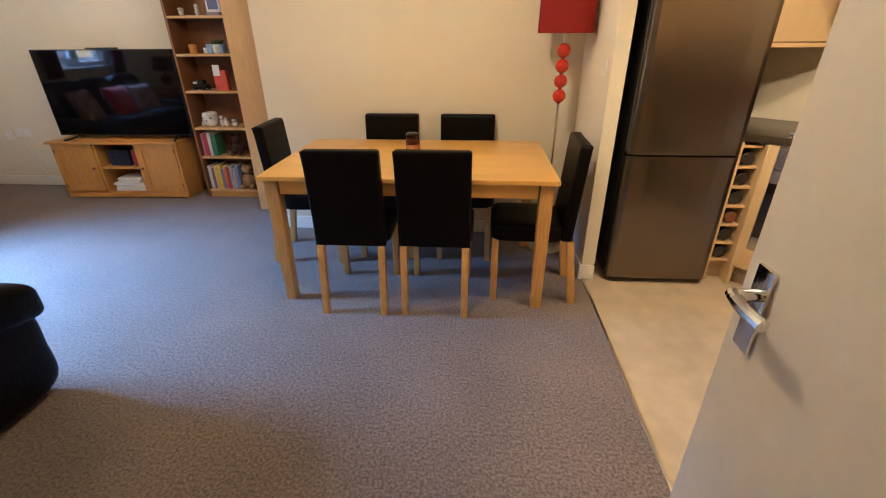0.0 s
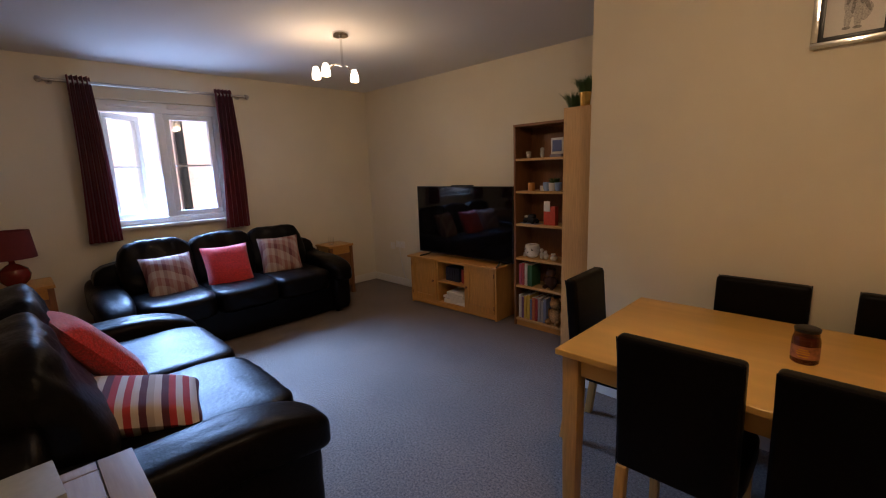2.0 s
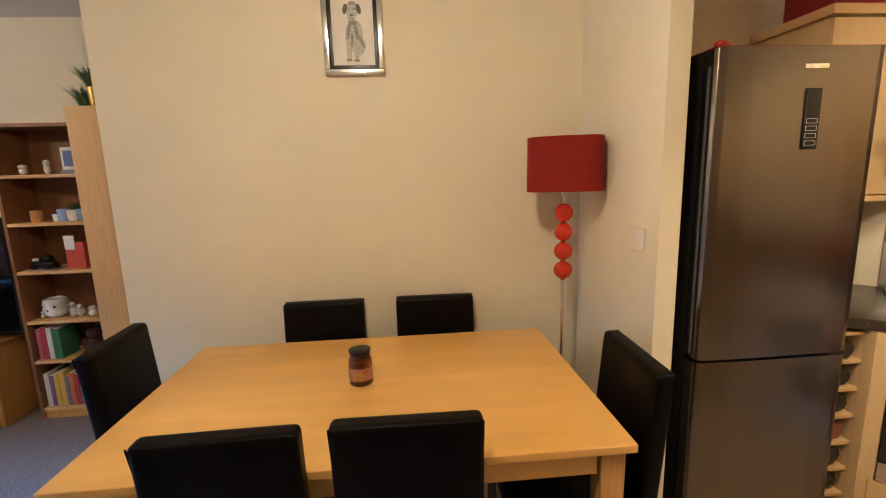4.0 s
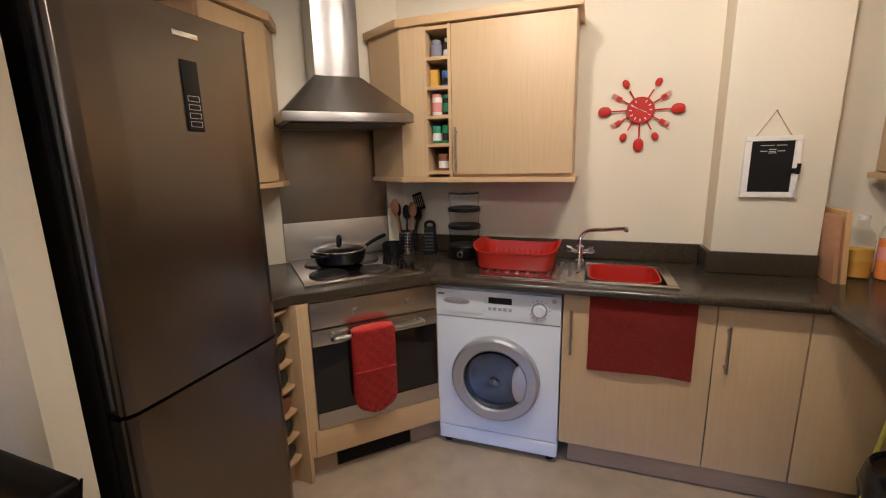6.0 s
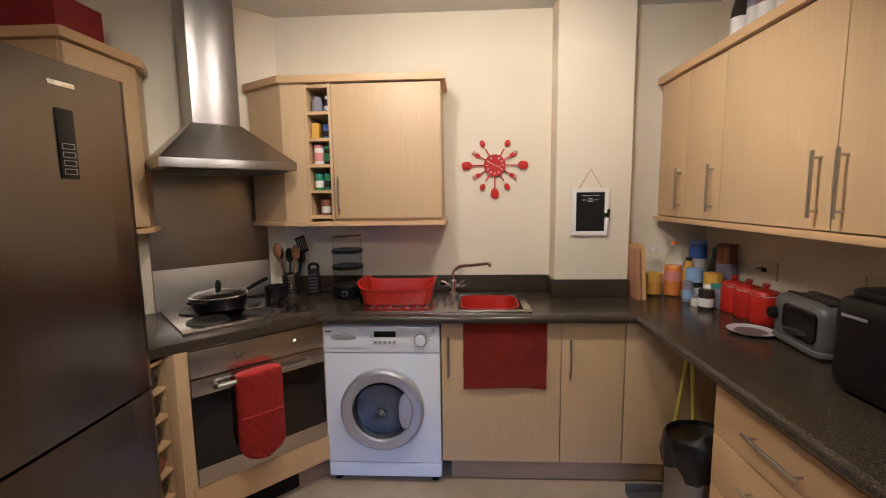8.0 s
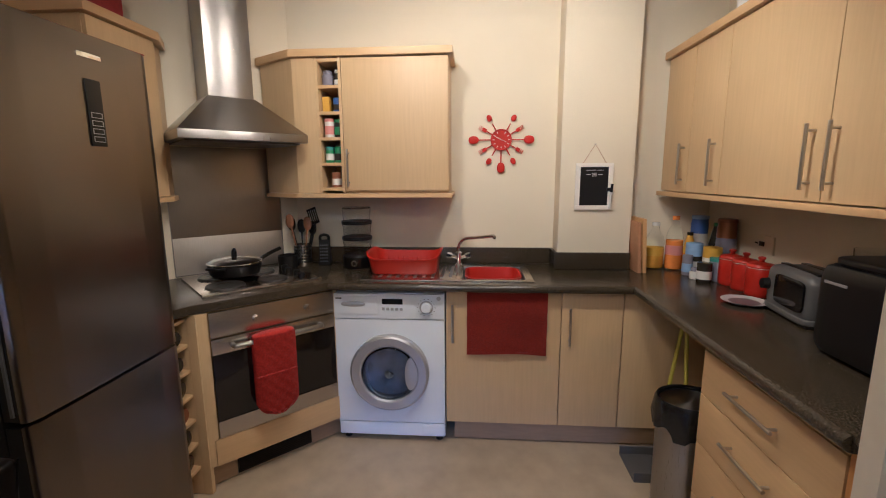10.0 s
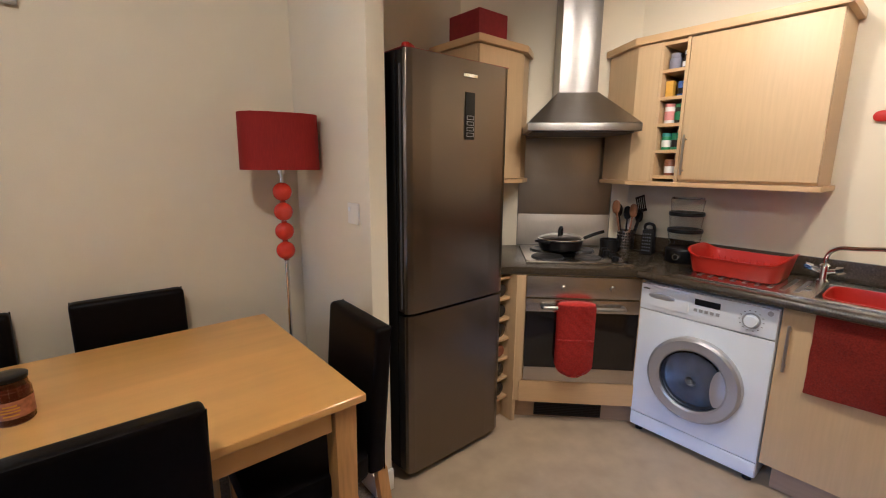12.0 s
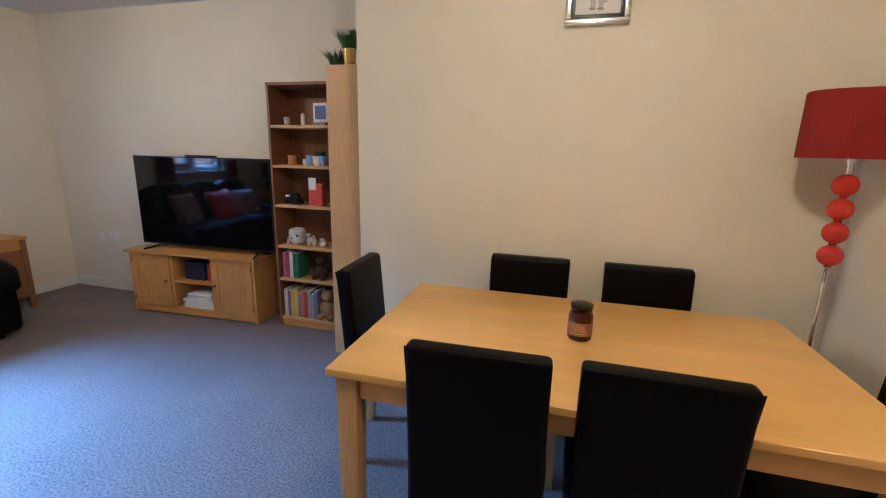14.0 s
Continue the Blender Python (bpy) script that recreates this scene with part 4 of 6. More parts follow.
def cushion(x, y, z, size, rx, rz, material, label, thick=0.16, squash=1.0):
    c = thing("cushion", x, y, z, rz, label, "cushion", "scatter cushions")
    m = Matrix.Rotation(radians(rx), 4, "X")
    b = bmesh.new()
    n = 18
    top, bot = {}, {}
    for i in range(n + 1):
        for j in range(n + 1):
            u, v = 2 * i / n - 1, 2 * j / n - 1
            pin = 1 - 0.07 * (1 - u * u) * abs(v) ** 3 - 0.07 * (1 - v * v) * abs(u) ** 3
            t = thick / 2 * ((1 - u ** 4) * (1 - v ** 4)) ** 0.55
            t *= 1 + 0.10 * noise.noise(Vector((u * 2 + x, v * 2, rz)))
            px, py = u * size / 2 * pin, v * size / 2 * pin * squash
            top[i, j] = b.verts.new(m @ Vector((px, -t, py)))
            bot[i, j] = top[i, j] if t < 1e-6 else b.verts.new(m @ Vector((px, t, py)))
    for i in range(n):
        for j in range(n):
            for g, fl in ((top, False), (bot, True)):
                q = []
                for k in ((i, j), (i + 1, j), (i + 1, j + 1), (i, j + 1)):
                    if g[k] not in q:
                        q.append(g[k])
                if len(q) > 2:
                    b.faces.new(q[::-1] if fl else q)
    part("cover", b, material, c)
    return c


# leaning on the sofa backs; local y is the cushion's thickness
cushion(-4.30, 1.78, 0.635, 0.42, 24, -84, M_CHECK, "checked grey and red wool cushion on the leather sofa", 0.15)
cushion(-4.28, 2.27, 0.65, 0.43, 24, -92, M_REDPLUSH, "fluffy bright red cushion on the leather sofa", 0.17)
cushion(-4.33, 2.82, 0.66, 0.42, 22, -100, M_CHECK, "checked brown and red wool cushion on the leather sofa", 0.15)
cushion(-2.55, 1.03, 0.685, 0.50, 36, 8, M_REDPLUSH, "fluffy bright red cushion leaning on the two-seat sofa", 0.17)
cushion(-2.04, 1.10, 0.562, 0.47, 76, -14, M_STRIPE, "red and cream striped cushion lying on the two-seat sofa", 0.15, 1.10)

# ---- television corner ----
tvu = thing("tv_cabinet", -3.01, 4.05, 0, 2.6, "honey oak television cabinet with two doors and open shelves", "tv cabinet")
part("top", box(-0.625, 0.625, -0.03, 0.35, 0.528, 0.55, 0.004), M_PINEH, tvu)
part("side_panel", box(-0.60, -0.578, 0.0, 0.34, 0.0, 0.528, 0.002), M_PINE, tvu)
part("side_panel", box(0.578, 0.60, 0.0, 0.34, 0.0, 0.528, 0.002), M_PINE, tvu)
part("divider", box(-0.205, -0.185, 0.01, 0.33, 0.06, 0.528, 0.001), M_PINE, tvu)
part("divider", box(0.185, 0.205, 0.01, 0.33, 0.06, 0.528, 0.001), M_PINE, tvu)
part("bottom_panel", box(-0.578, 0.578, 0.005, 0.33, 0.045, 0.065, 0.001), M_PINEH, tvu)
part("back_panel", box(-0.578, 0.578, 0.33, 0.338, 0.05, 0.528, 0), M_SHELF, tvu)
part("shelf", box(-0.185, 0.185, 0.015, 0.33, 0.285, 0.303, 0.001), M_PINEH, tvu)
part("bottom_rail", box(-0.578, 0.578, 0.0, 0.018, 0.012, 0.045, 0.002), M_PINEH, tvu)
for sg in (-1, 1):
    x0, x1 = sorted((sg * 0.208, sg * 0.575))
    b = box(x0, x1, 0.002, 0.016, 0.07, 0.525, 0.001)
    box(x0, x0 + 0.055, -0.006, 0.003, 0.07, 0.525, 0.002, b)
    box(x1 - 0.055, x1, -0.006, 0.003, 0.07, 0.525, 0.002, b)
    box(x0 + 0.055, x1 - 0.055, -0.006, 0.003, 0.07, 0.125, 0.002, b)
    box(x0 + 0.055, x1 - 0.055, -0.006, 0.003, 0.47, 0.525, 0.002, b)
    d = part("door", b, M_PINE, tvu)
    part("knob", lathe([(0.006, 0.0), (0.007, 0.01), (0.013, 0.018), (0.012, 0.026), (0.002, 0.029)], 0, 0, 14), M_SHELF, d).matrix_basis = pose(sg * 0.235, -0.006, 0.30, 90, 0, 0)
    for z in (0.13, 0.46):
        part("hinge", rod((sg * 0.573, -0.008, z - 0.02), (sg * 0.573, -0.008, z + 0.02), 0.005, n=10), M_SHELF, d)

tv = thing("television", -2.93, 4.17, 0.55, 1.5, "large flat-screen television, switched off, on the oak cabinet", "television")
part("back_shell", box(-0.45, 0.45, 0.012, 0.05, 0.12, 0.62, 0.012), M_BLACK, tv)
part("bezel", box(-0.648, 0.648, -0.008, 0.014, 0.035, 0.775, 0.004), M_BLACK, tv)
part("screen", box(-0.638, 0.638, -0.0105, -0.0085, 0.05, 0.766, 0), M_SCREEN, tv, "glossy black screen", smooth=False)
for sg in (-1, 1):
    b = tube(arc([(sg * 0.47, 0.015, 0.04), (sg * 0.49, -0.02, 0.02), (sg * 0.53, -0.12, 0.007)], 5), 0.008, 8)
    tube(arc([(sg * 0.47, 0.015, 0.04), (sg * 0.49, 0.05, 0.02), (sg * 0.53, 0.11, 0.007)], 5), 0.008, 8, bm=b)
    part("stand_foot", b, M_BLACK, tv)
bar = thing("camera_bar", -2.91, 4.165, 1.325, 1.5, "small black sensor bar on top of the television", "sensor")
part("body", box(-0.14, 0.14, -0.012, 0.02, 0.001, 0.014, 0.004), M_BLACK, bar)

# bookcases in the recess
case = thing("bookcase", -1.915, 4.14, 0, 0, "brown oak open bookcase with six filled shelves", "bookcase")
CW = 0.33
part("side_panel", box(-CW, -CW + 0.02, 0, 0.27, 0, 1.85, 0.001), M_SHELF, case)
part("side_panel", box(CW - 0.02, CW, 0, 0.27, 0, 1.85, 0.001), M_SHELF, case)
part("top", box(-CW, CW, -0.004, 0.27, 1.851, 1.872, 0.001), M_SHELF, case)
part("back_panel", box(-CW + 0.02, CW - 0.02, 0.262, 0.27, 0.07, 1.85, 0), M_SHELF, case)
SHELVES = (0.075, 0.40, 0.665, 0.985, 1.285, 1.575)
for z in SHELVES:
    part("shelf", box(-CW + 0.021, CW - 0.021, 0.002, 0.262, z - 0.02, z, 0.001), M_PANEL, case)
part("plinth", box(-CW + 0.021, CW - 0.021, 0.012, 0.03, 0, 0.054, 0.001), M_PINEH, case)
case2 = thing("bookcase", -1.37, 3.83, 0, 0, "tall tan oak bookcase seen from its plain side", "bookcase")
part("side_panel", box(-0.20, 0.195, 0.0, 0.022, 0, 1.915, 0.001), M_PANEL, case2)
part("side_panel", box(-0.20, 0.195, 0.56, 0.582, 0, 1.915, 0.001), M_PANEL, case2)
part("back_panel", box(0.185, 0.195, 0.022, 0.56, 0, 1.915, 0), M_PANEL, case2)
for z in (0.07, 0.42, 0.78, 1.14, 1.50, 1.894):
    part("shelf", box(-0.195, 0.185, 0.022, 0.56, z, z + 0.02, 0.001), M_PANEL, case2)

# ---- floor lamp ----
fl = thing("floor_lamp", 0.885, 3.19, 0, 0, "chrome floor lamp with red glass balls and red oval shade", "lamp")
part("base", lathe([(0.13, 0.0), (0.13, 0.012), (0.12, 0.018), (0.02, 0.024), (0.012, 0.04)], n=32), M_CHROME, fl)
part("pole", rod((0, 0, 0.03), (0, 0, 1.40), 0.0085), M_CHROME, fl)
for z in (1.062, 1.149, 1.236, 1.323):
    g = part("glass_ball", lathe([(0.004, -0.040)] + [(0.041 * math.cos(a), 0.041 * math.sin(a)) for a in [radians(q) for q in range(-80, 81, 16)]] + [(0.004, 0.040)], n=24), M_REDGLASS, fl, "round red glass ball")
    g.location.z = z
    part("collar", lathe([(0.012, -0.047), (0.015, -0.0435), (0.012, -0.040)], n=16), M_CHROME, g)
b = bmesh.new()
n = 64
rows = []
for z, k in ((1.418, 1.0), (1.425, 1.0), (1.635, 0.985), (1.648, 0.985)):
    ring_ = []
    for i in range(n):
        a = 2 * math.pi * i / n
        c_, s_ = math.cos(a), math.sin(a)
        ring_.append(b.verts.new((0.162 * k * math.copysign(abs(c_) ** 0.62, c_), 0.115 * k * math.copysign(abs(s_) ** 0.75, s_), z)))
    rows.append(ring_)
for q, w in zip(rows, rows[1:]):
    for i in range(n):
        b.faces.new((q[i], q[(i + 1) % n], w[(i + 1) % n], w[i]))
bmesh.ops.solidify(b, geom=b.faces, thickness=0.003)
sh = part("shade", b, M_SHADE, fl, "red silk oval lampshade")
sh.rotation_euler.z = radians(-14)
part("bulb_holder", rod((0, 0, 1.40), (0, 0, 1.50), 0.016), M_CHROME, fl)

# ---- ceiling lamp over the living room ----
cl = thing("ceiling_lamp", -2.86, 2.80, CEIL, 0, "chrome ceiling lamp with curved arms and lit frosted shades", "lamp")
part("rose", lathe([(0.055, -0.028), (0.06, -0.02), (0.06, -0.001)], n=28), M_CHROME, cl)
part("stem", rod((0, 0, -0.25), (0, 0, -0.02), 0.009), M_CHROME, cl)
for bx, by, bz in BULBS[:3]:
    ex, ey, ez = bx + 2.86, by - 2.80, bz - CEIL
    a = part("arm", tube(arc([(0, 0, -0.24), (ex * 0.4, ey * 0.4, -0.225), (ex * 0.85, ey * 0.85, -0.27), (ex, ey, ez + 0.075)], 7), 0.005, 8), M_CHROME, cl)
    g = part("shade", lathe([(0.018, 0.060), (0.024, 0.045), (0.033, 0.008), (0.034, -0.018), (0.029, -0.030)][::-1], ex, ey, 20), M_FROST, a, "glowing frosted glass shade")
    g.location.z = ez
    g.visible_shadow = False

# ---- picture on the dining wall ----
pic = thing("framed_picture", -0.017, YD, 1.985, 0, "chrome-framed pencil drawing of a sitting dog", "picture")
b = bmesh.new()
for x0, x1, z0, z1 in ((-0.135, 0.135, -0.02, 0.005), (-0.135, 0.135, 0.355, 0.38), (-0.135, -0.11, 0.005, 0.355), (0.11, 0.135, 0.005, 0.355)):
    box(x0, x1, -0.026, -0.001, z0, z1, 0.004, b)
part("frame", b, M_CHROME, pic)
b = bmesh.new()
for x0, x1, z0, z1 in ((-0.11, 0.11, 0.005, 0.022), (-0.11, 0.11, 0.338, 0.355), (-0.11, -0.093, 0.022, 0.338), (0.093, 0.11, 0.022, 0.338)):
    box(x0, x1, -0.020, -0.001, z0, z1, 0.001, b)
part("inner_frame", b, M_BLACK, pic, "black inner frame")
sheet = part("sheet", box(-0.093, 0.093, -0.012, -0.006, 0.022, 0.338, 0), M_PAPER, pic, "white drawing paper")
def strokes(name, shapes, material, y, parent):
    b = bmesh.new()
    for cx, cz, rx_, rz_, tilt in shapes:
        m = Matrix.Translation((cx, y, cz)) @ Matrix.Rotation(radians(tilt), 4, "Y")
        puff(0, 0, 0, rx_ * 2, 0.0012, rz_ * 2, 2.2, 0.0012, cx * 90, 6, b, m)
    return part(name, b, material, parent)


M_SHADE1 = mat("pale_pencil_shading", (0.52, 0.50, 0.46), 0.95, grain=160, amount=0.35, blotch=0.2)
M_SHADE2 = mat("grey_pencil_shading", (0.30, 0.285, 0.26), 0.95, grain=160, amount=0.45, blotch=0.2)
strokes("body_drawing", ((0.004, 0.150, 0.040, 0.066, 6), (0.030, 0.100, 0.022, 0.036, 20), (-0.020, 0.092, 0.012, 0.050, 2), (0.010, 0.086, 0.012, 0.048, -3), (0.0, 0.258, 0.028, 0.034, 0), (-0.004, 0.226, 0.018, 0.022, 0)), M_SHADE1, -0.0125, sheet)
strokes("fur_drawing", ((-0.018, 0.175, 0.008, 0.040, 12), (0.016, 0.165, 0.009, 0.036, -10), (0.036, 0.125, 0.006, 0.030, -24), (0.0, 0.205, 0.020, 0.010, 0), (-0.006, 0.130, 0.006, 0.032, 4), (-0.022, 0.046, 0.014, 0.006, 0), (0.012, 0.044, 0.014, 0.006, 0), (0.0, 0.286, 0.016, 0.008, 0)), M_SHADE2, -0.0132, sheet)
strokes("face_drawing", ((-0.030, 0.262, 0.010, 0.022, 14), (0.030, 0.262, 0.010, 0.022, -14), (-0.003, 0.236, 0.008, 0.006, 0), (-0.012, 0.262, 0.0035, 0.0035, 0), (0.010, 0.262, 0.0035, 0.0035, 0), (-0.003, 0.222, 0.010, 0.0018, 0)), M_INK, -0.0139, sheet)

# ---- hob, pan and things on the diagonal worktop (local frame of the hood) ----
ZT = 0.911
DIAG = (2.66, 2.96)


def on_diag(lx, ly):
    c = math.sqrt(0.5)
    return DIAG[0] + c * (lx + ly), DIAG[1] + c * (ly - lx)


hob = thing("hob", *DIAG, ZT, -45, "steel electric hob with four black hotplates", "hob")
part("plate", box(-0.285, 0.285, -0.555, -0.06, -0.003, 0.009, 0.004), M_HOB, hob)
part("edge_strip", box(-0.29, 0.29, -0.565, -0.5555, -0.002, 0.013, 0.004), M_CHROME, hob)
PLATES = ((-0.155, -0.425, 0.088), (0.075, -0.43, 0.072), (-0.155, -0.19, 0.072), (0.075, -0.19, 0.088))
for lx, ly, r in PLATES:
    p = part("hotplate", lathe([(r + 0.004, 0.006), (r + 0.004, 0.012), (r, 0.018), (r * 0.45, 0.0185), (r * 0.42, 0.0165), (0.002, 0.0165)], lx, ly, 36), M_IRON, hob, "black cast-iron hotplate")
    part("trim_ring", lathe([(r + 0.004, 0.008), (r + 0.012, 0.0095), (r + 0.012, 0.0085)], lx, ly, 36, caps=False), M_CHROME, p)
for k in range(4):
    part("knob", lathe([(0.019, 0.009), (0.018, 0.026), (0.006, 0.030)], 0.22 + 0.012 * (k % 2), -0.46 + 0.09 * k, 20), M_BLACK, hob, "black hob knob")

px, py = on_diag(-0.05, -0.225)
pan = thing("saute_pan", px, py, ZT + 0.019, 20, "black non-stick pan with a glass lid on the hob", "pan")
part("body", lathe([(0.105, 0.0), (0.125, 0.010), (0.138, 0.065), (0.141, 0.067), (0.134, 0.062)], n=40), M_BLACK, pan)
lid = part("lid", lathe([(0.139, 0.069), (0.139, 0.074), (0.11, 0.088), (0.06, 0.098), (0.003, 0.102)], n=40), M_OVENGLASS, pan, "dark glass lid")
part("lid_rim", lathe([(0.1395, 0.068), (0.1425, 0.071), (0.1395, 0.075), (0.136, 0.0755)], n=40, caps=False), M_CHROME, lid, "thin bright metal rim")
part("lid_knob", tube(arc([(-0.028, 0, 0.10), (-0.026, 0, 0.126), (0.0, 0, 0.138), (0.026, 0, 0.126), (0.028, 0, 0.10)], 5), 0.009, 10), M_BLACK, lid)
b = tube(arc([(0.135, 0, 0.055), (0.17, 0.005, 0.065), (0.24, 0.015, 0.085), (0.31, 0.022, 0.10)], 6), [0.007] * 6 + [0.011] * 13, 10)
part("long_handle", moved(b, Matrix.Rotation(radians(-48), 4, "Z")), M_BLACK, pan)
b = tube(arc([(-0.135, -0.035, 0.058), (-0.18, -0.03, 0.066), (-0.185, 0.03, 0.066), (-0.135, 0.035, 0.058)], 6), 0.007, 8)
part("side_handle", moved(b, Matrix.Rotation(radians(-25), 4, "Z")), M_BLACK, pan)

px, py = 2.815, 2.595
pot = thing("utensil_holder", px, py, ZT, 0, "perforated steel utensil pot on the dark worktop", "utensil holder")
part("cup", lathe([(0.048, 0.0), (0.05, 0.004), (0.05, 0.135), (0.046, 0.135), (0.046, 0.01)], n=28), M_SHEET, pot)
for k in range(11):
    for j in range(6):
        a = math.pi * 0.72 + k * math.pi / 11
        h = part("hole", box(-0.0008, 0.0012, -0.0045, 0.0045, -0.006, 0.006, 0), M_BLACK, pot)
        h.matrix_basis = pose(0.0505 * math.cos(a), 0.0505 * math.sin(a), 0.03 + j * 0.018, 0, 0, math.degrees(a))
UT = [(-0.03, 0.02, 0.30, "wooden", 0), (0.01, 0.03, 0.27, "black", 0), (-0.01, -0.02, 0.28, "wooden", 1), (0.03, -0.02, 0.24, "black", 0), (0.0, 0.0, 0.26, "black", 1), (0.02, -0.035, 0.31, "black", 2)]
M_SPOON = paint("worn_beech", 0.42, 0.22, 0.10, 0.6)
M_OLDWOOD = paint("oiled_old_wood", 0.20, 0.085, 0.032, 0.6)
for dx, dy, h, kind_, form in UT:
    u = thing("kitchen_utensil", px + dx * 0.6, py + dy * 0.6, ZT + 0.012, 0, f"{kind_} kitchen utensil standing in the steel pot", "utensil", "utensils in the pot")
    mt = M_OLDWOOD if kind_ == "wooden" else M_BLACK
    end = Vector((dx * 1.5, dy * 1.9, h))
    part("stem", tube([(0, 0, 0), end * 0.5, end * 0.8], 0.0055, 8), mt, u)
    if form == 2:
        b = bmesh.new()
        for q in range(5):
            box(-0.034 + q * 0.0155, -0.026 + q * 0.0155, -0.002, 0.002, 0, 0.09, 0.001, b)
        box(-0.036, 0.038, -0.002, 0.002, -0.005, 0.012, 0.001, b)
        box(-0.036, 0.038, -0.002, 0.002, 0.083, 0.095, 0.001, b)
        part("slotted_head", moved(b, Matrix.Translation(end * 0.8) @ Matrix.Rotation(radians(70), 4, "Z") @ Matrix.Rotation(radians(18), 4, "Y")), mt, u)
    else:
        part("bowl", puff(end.x * 0.9, end.y * 0.9, end.z * 0.9, 0.022, 0.05, 0.085, 2.3, cuts=5), mt, u)
tin = thing("black_tub", 2.75, 2.665, ZT, 0, "short matt black tub beside the utensil pot", "tub")
part("body", lathe([(0.05, 0), (0.055, 0.004), (0.058, 0.075), (0.052, 0.078), (0.05, 0.02)], n=24), M_BLACKM, tin)
gr = thing("box_grater", 2.87, 2.475, ZT, 10, "dark box grater with a black handle", "grater")
b = prism([(-0.045, -0.035), (0.045, -0.035), (0.045, 0.035), (-0.045, 0.035)], 0.0, 0.15, 0.003)
for v in b.verts:
    v.co.x *= 1 - 1.4 * v.co.z
    v.co.y *= 1 - 1.4 * v.co.z
part("body", b, M_BLACKM, gr)
part("handle", tube(arc([(0, -0.026, 0.15), (0, -0.024, 0.175), (0, 0, 0.185), (0, 0.024, 0.175), (0, 0.026, 0.15)], 5), 0.009, 8), M_BLACK, gr)
for k in range(4):
    for j in range(6):
        part("tooth", box(-0.048 + 0.001 * j, -0.043 + 0.001 * j, -0.022 + k * 0.013, -0.015 + k * 0.013, 0.02 + j * 0.02, 0.028 + j * 0.02, 0.001), M_GREYPL, gr)

st = thing("food_steamer", 2.80, 2.245, ZT, 0, "electric food steamer with clear tiers on a black base", "steamer")
part("base", lathe([(0.085, 0), (0.088, 0.006), (0.088, 0.07), (0.082, 0.078), (0.03, 0.08)], n=36), M_BLACK, st)
part("dial", rod((-0.084, -0.004, 0.038), (-0.104, -0.004, 0.038), 0.022, 0.018, 20), M_CHROME, st)
part("dial_cap", rod((-0.104, -0.004, 0.038), (-0.108, -0.004, 0.038), 0.013, 0.012, 20), M_BLACK, st)
for z in (0.082, 0.175, 0.27):
    t_ = part("tier", lathe([(0.078, z + 0.006), (0.086, z + 0.085), (0.084, z + 0.085), (0.076, z + 0.008)], n=36, caps=False), M_PLASTICCLEAR, st, "clear plastic steamer tier")
    t_.visible_shadow = False
for z in (0.168, 0.262):
    part("band", lathe([(0.02, z), (0.089, z), (0.091, z + 0.008), (0.089, z + 0.02), (0.02, z + 0.015)], n=36), M_BLACK, st, "black plastic tier floor")
lid_ = part("lid", lathe([(0.086, 0.356), (0.08, 0.364), (0.002, 0.366)], n=36), M_PLASTICCLEAR, st)
lid_.visible_shadow = False

# ---- sink ----
sink = thing("sink", 2.44, 0, ZT, 0, "inset stainless steel sink with a ribbed drainer", "sink")
b = box(0.0, 0.44, 1.60, 2.14, -0.003, 0.006, 0.003)
box(0.0, 0.035, 1.225, 1.60, -0.003, 0.006, 0.003, b)
box(0.36, 0.44, 1.225, 1.60, -0.003, 0.006, 0.003, b)
box(0.035, 0.36, 1.225, 1.265, -0.003, 0.006, 0.003, b)
part("rim", b, M_SHEET, sink)
b = box(0.034, 0.361, 1.264, 1.601, -0.165, -0.16, 0.001)
for x0, x1, y0, y1 in ((0.034, 0.037, 1.264, 1.601), (0.358, 0.361, 1.264, 1.601), (0.037, 0.358, 1.264, 1.267), (0.037, 0.358, 1.598, 1.601)):
    box(x0, x1, y0, y1, -0.16, 0.004, 0, b)
part("basin", b, M_STEEL, sink)
for k in range(9):
    part("drainer_rib", box(0.06, 0.34, 1.655 + k * 0.048, 1.673 + k * 0.048, 0.005, 0.009, 0.002), M_STEEL, sink)
part("overflow", rod((0.15, 1.64, 0.004), (0.15, 1.64, 0.008), 0.02, n=20), M_CHROME, sink)
tub = thing("washing_up_bowl", 2.637, 1.432, 0.752, 0, "red plastic washing-up bowl sitting in the sink", "bowl")
b = bmesh.new()
n = 40
prof = [(0.80, 0.0), (0.97, 0.150), (1.0, 0.160), (1.0, 0.166), (0.955, 0.166), (0.78, 0.010)]
rings = []
for k, z in prof:
    rings.append([b.verts.new((0.152 * k * math.copysign(abs(math.cos(a)) ** 0.4, math.cos(a)), 0.155 * k * math.copysign(abs(math.sin(a)) ** 0.4, math.sin(a)), z)) for a in [2 * math.pi * (i + 0.5) / n for i in range(n)]])
for q, w in zip(rings, rings[1:]):
    for i in range(n):
        b.faces.new((q[i], q[(i + 1) % n], w[(i + 1) % n], w[i]))
b.faces.new(rings[0][::-1])
b.faces.new(rings[-1])
part("bowl", b, M_RED, tub)
tap = thing("mixer_tap", 2.83, 1.63, ZT + 0.006, 0, "chrome mixer tap with a swan-neck spout", "tap")
part("body", lathe([(0.026, 0), (0.026, 0.008), (0.017, 0.014), (0.017, 0.07), (0.02, 0.078), (0.01, 0.088)], n=24), M_CHROME, tap)
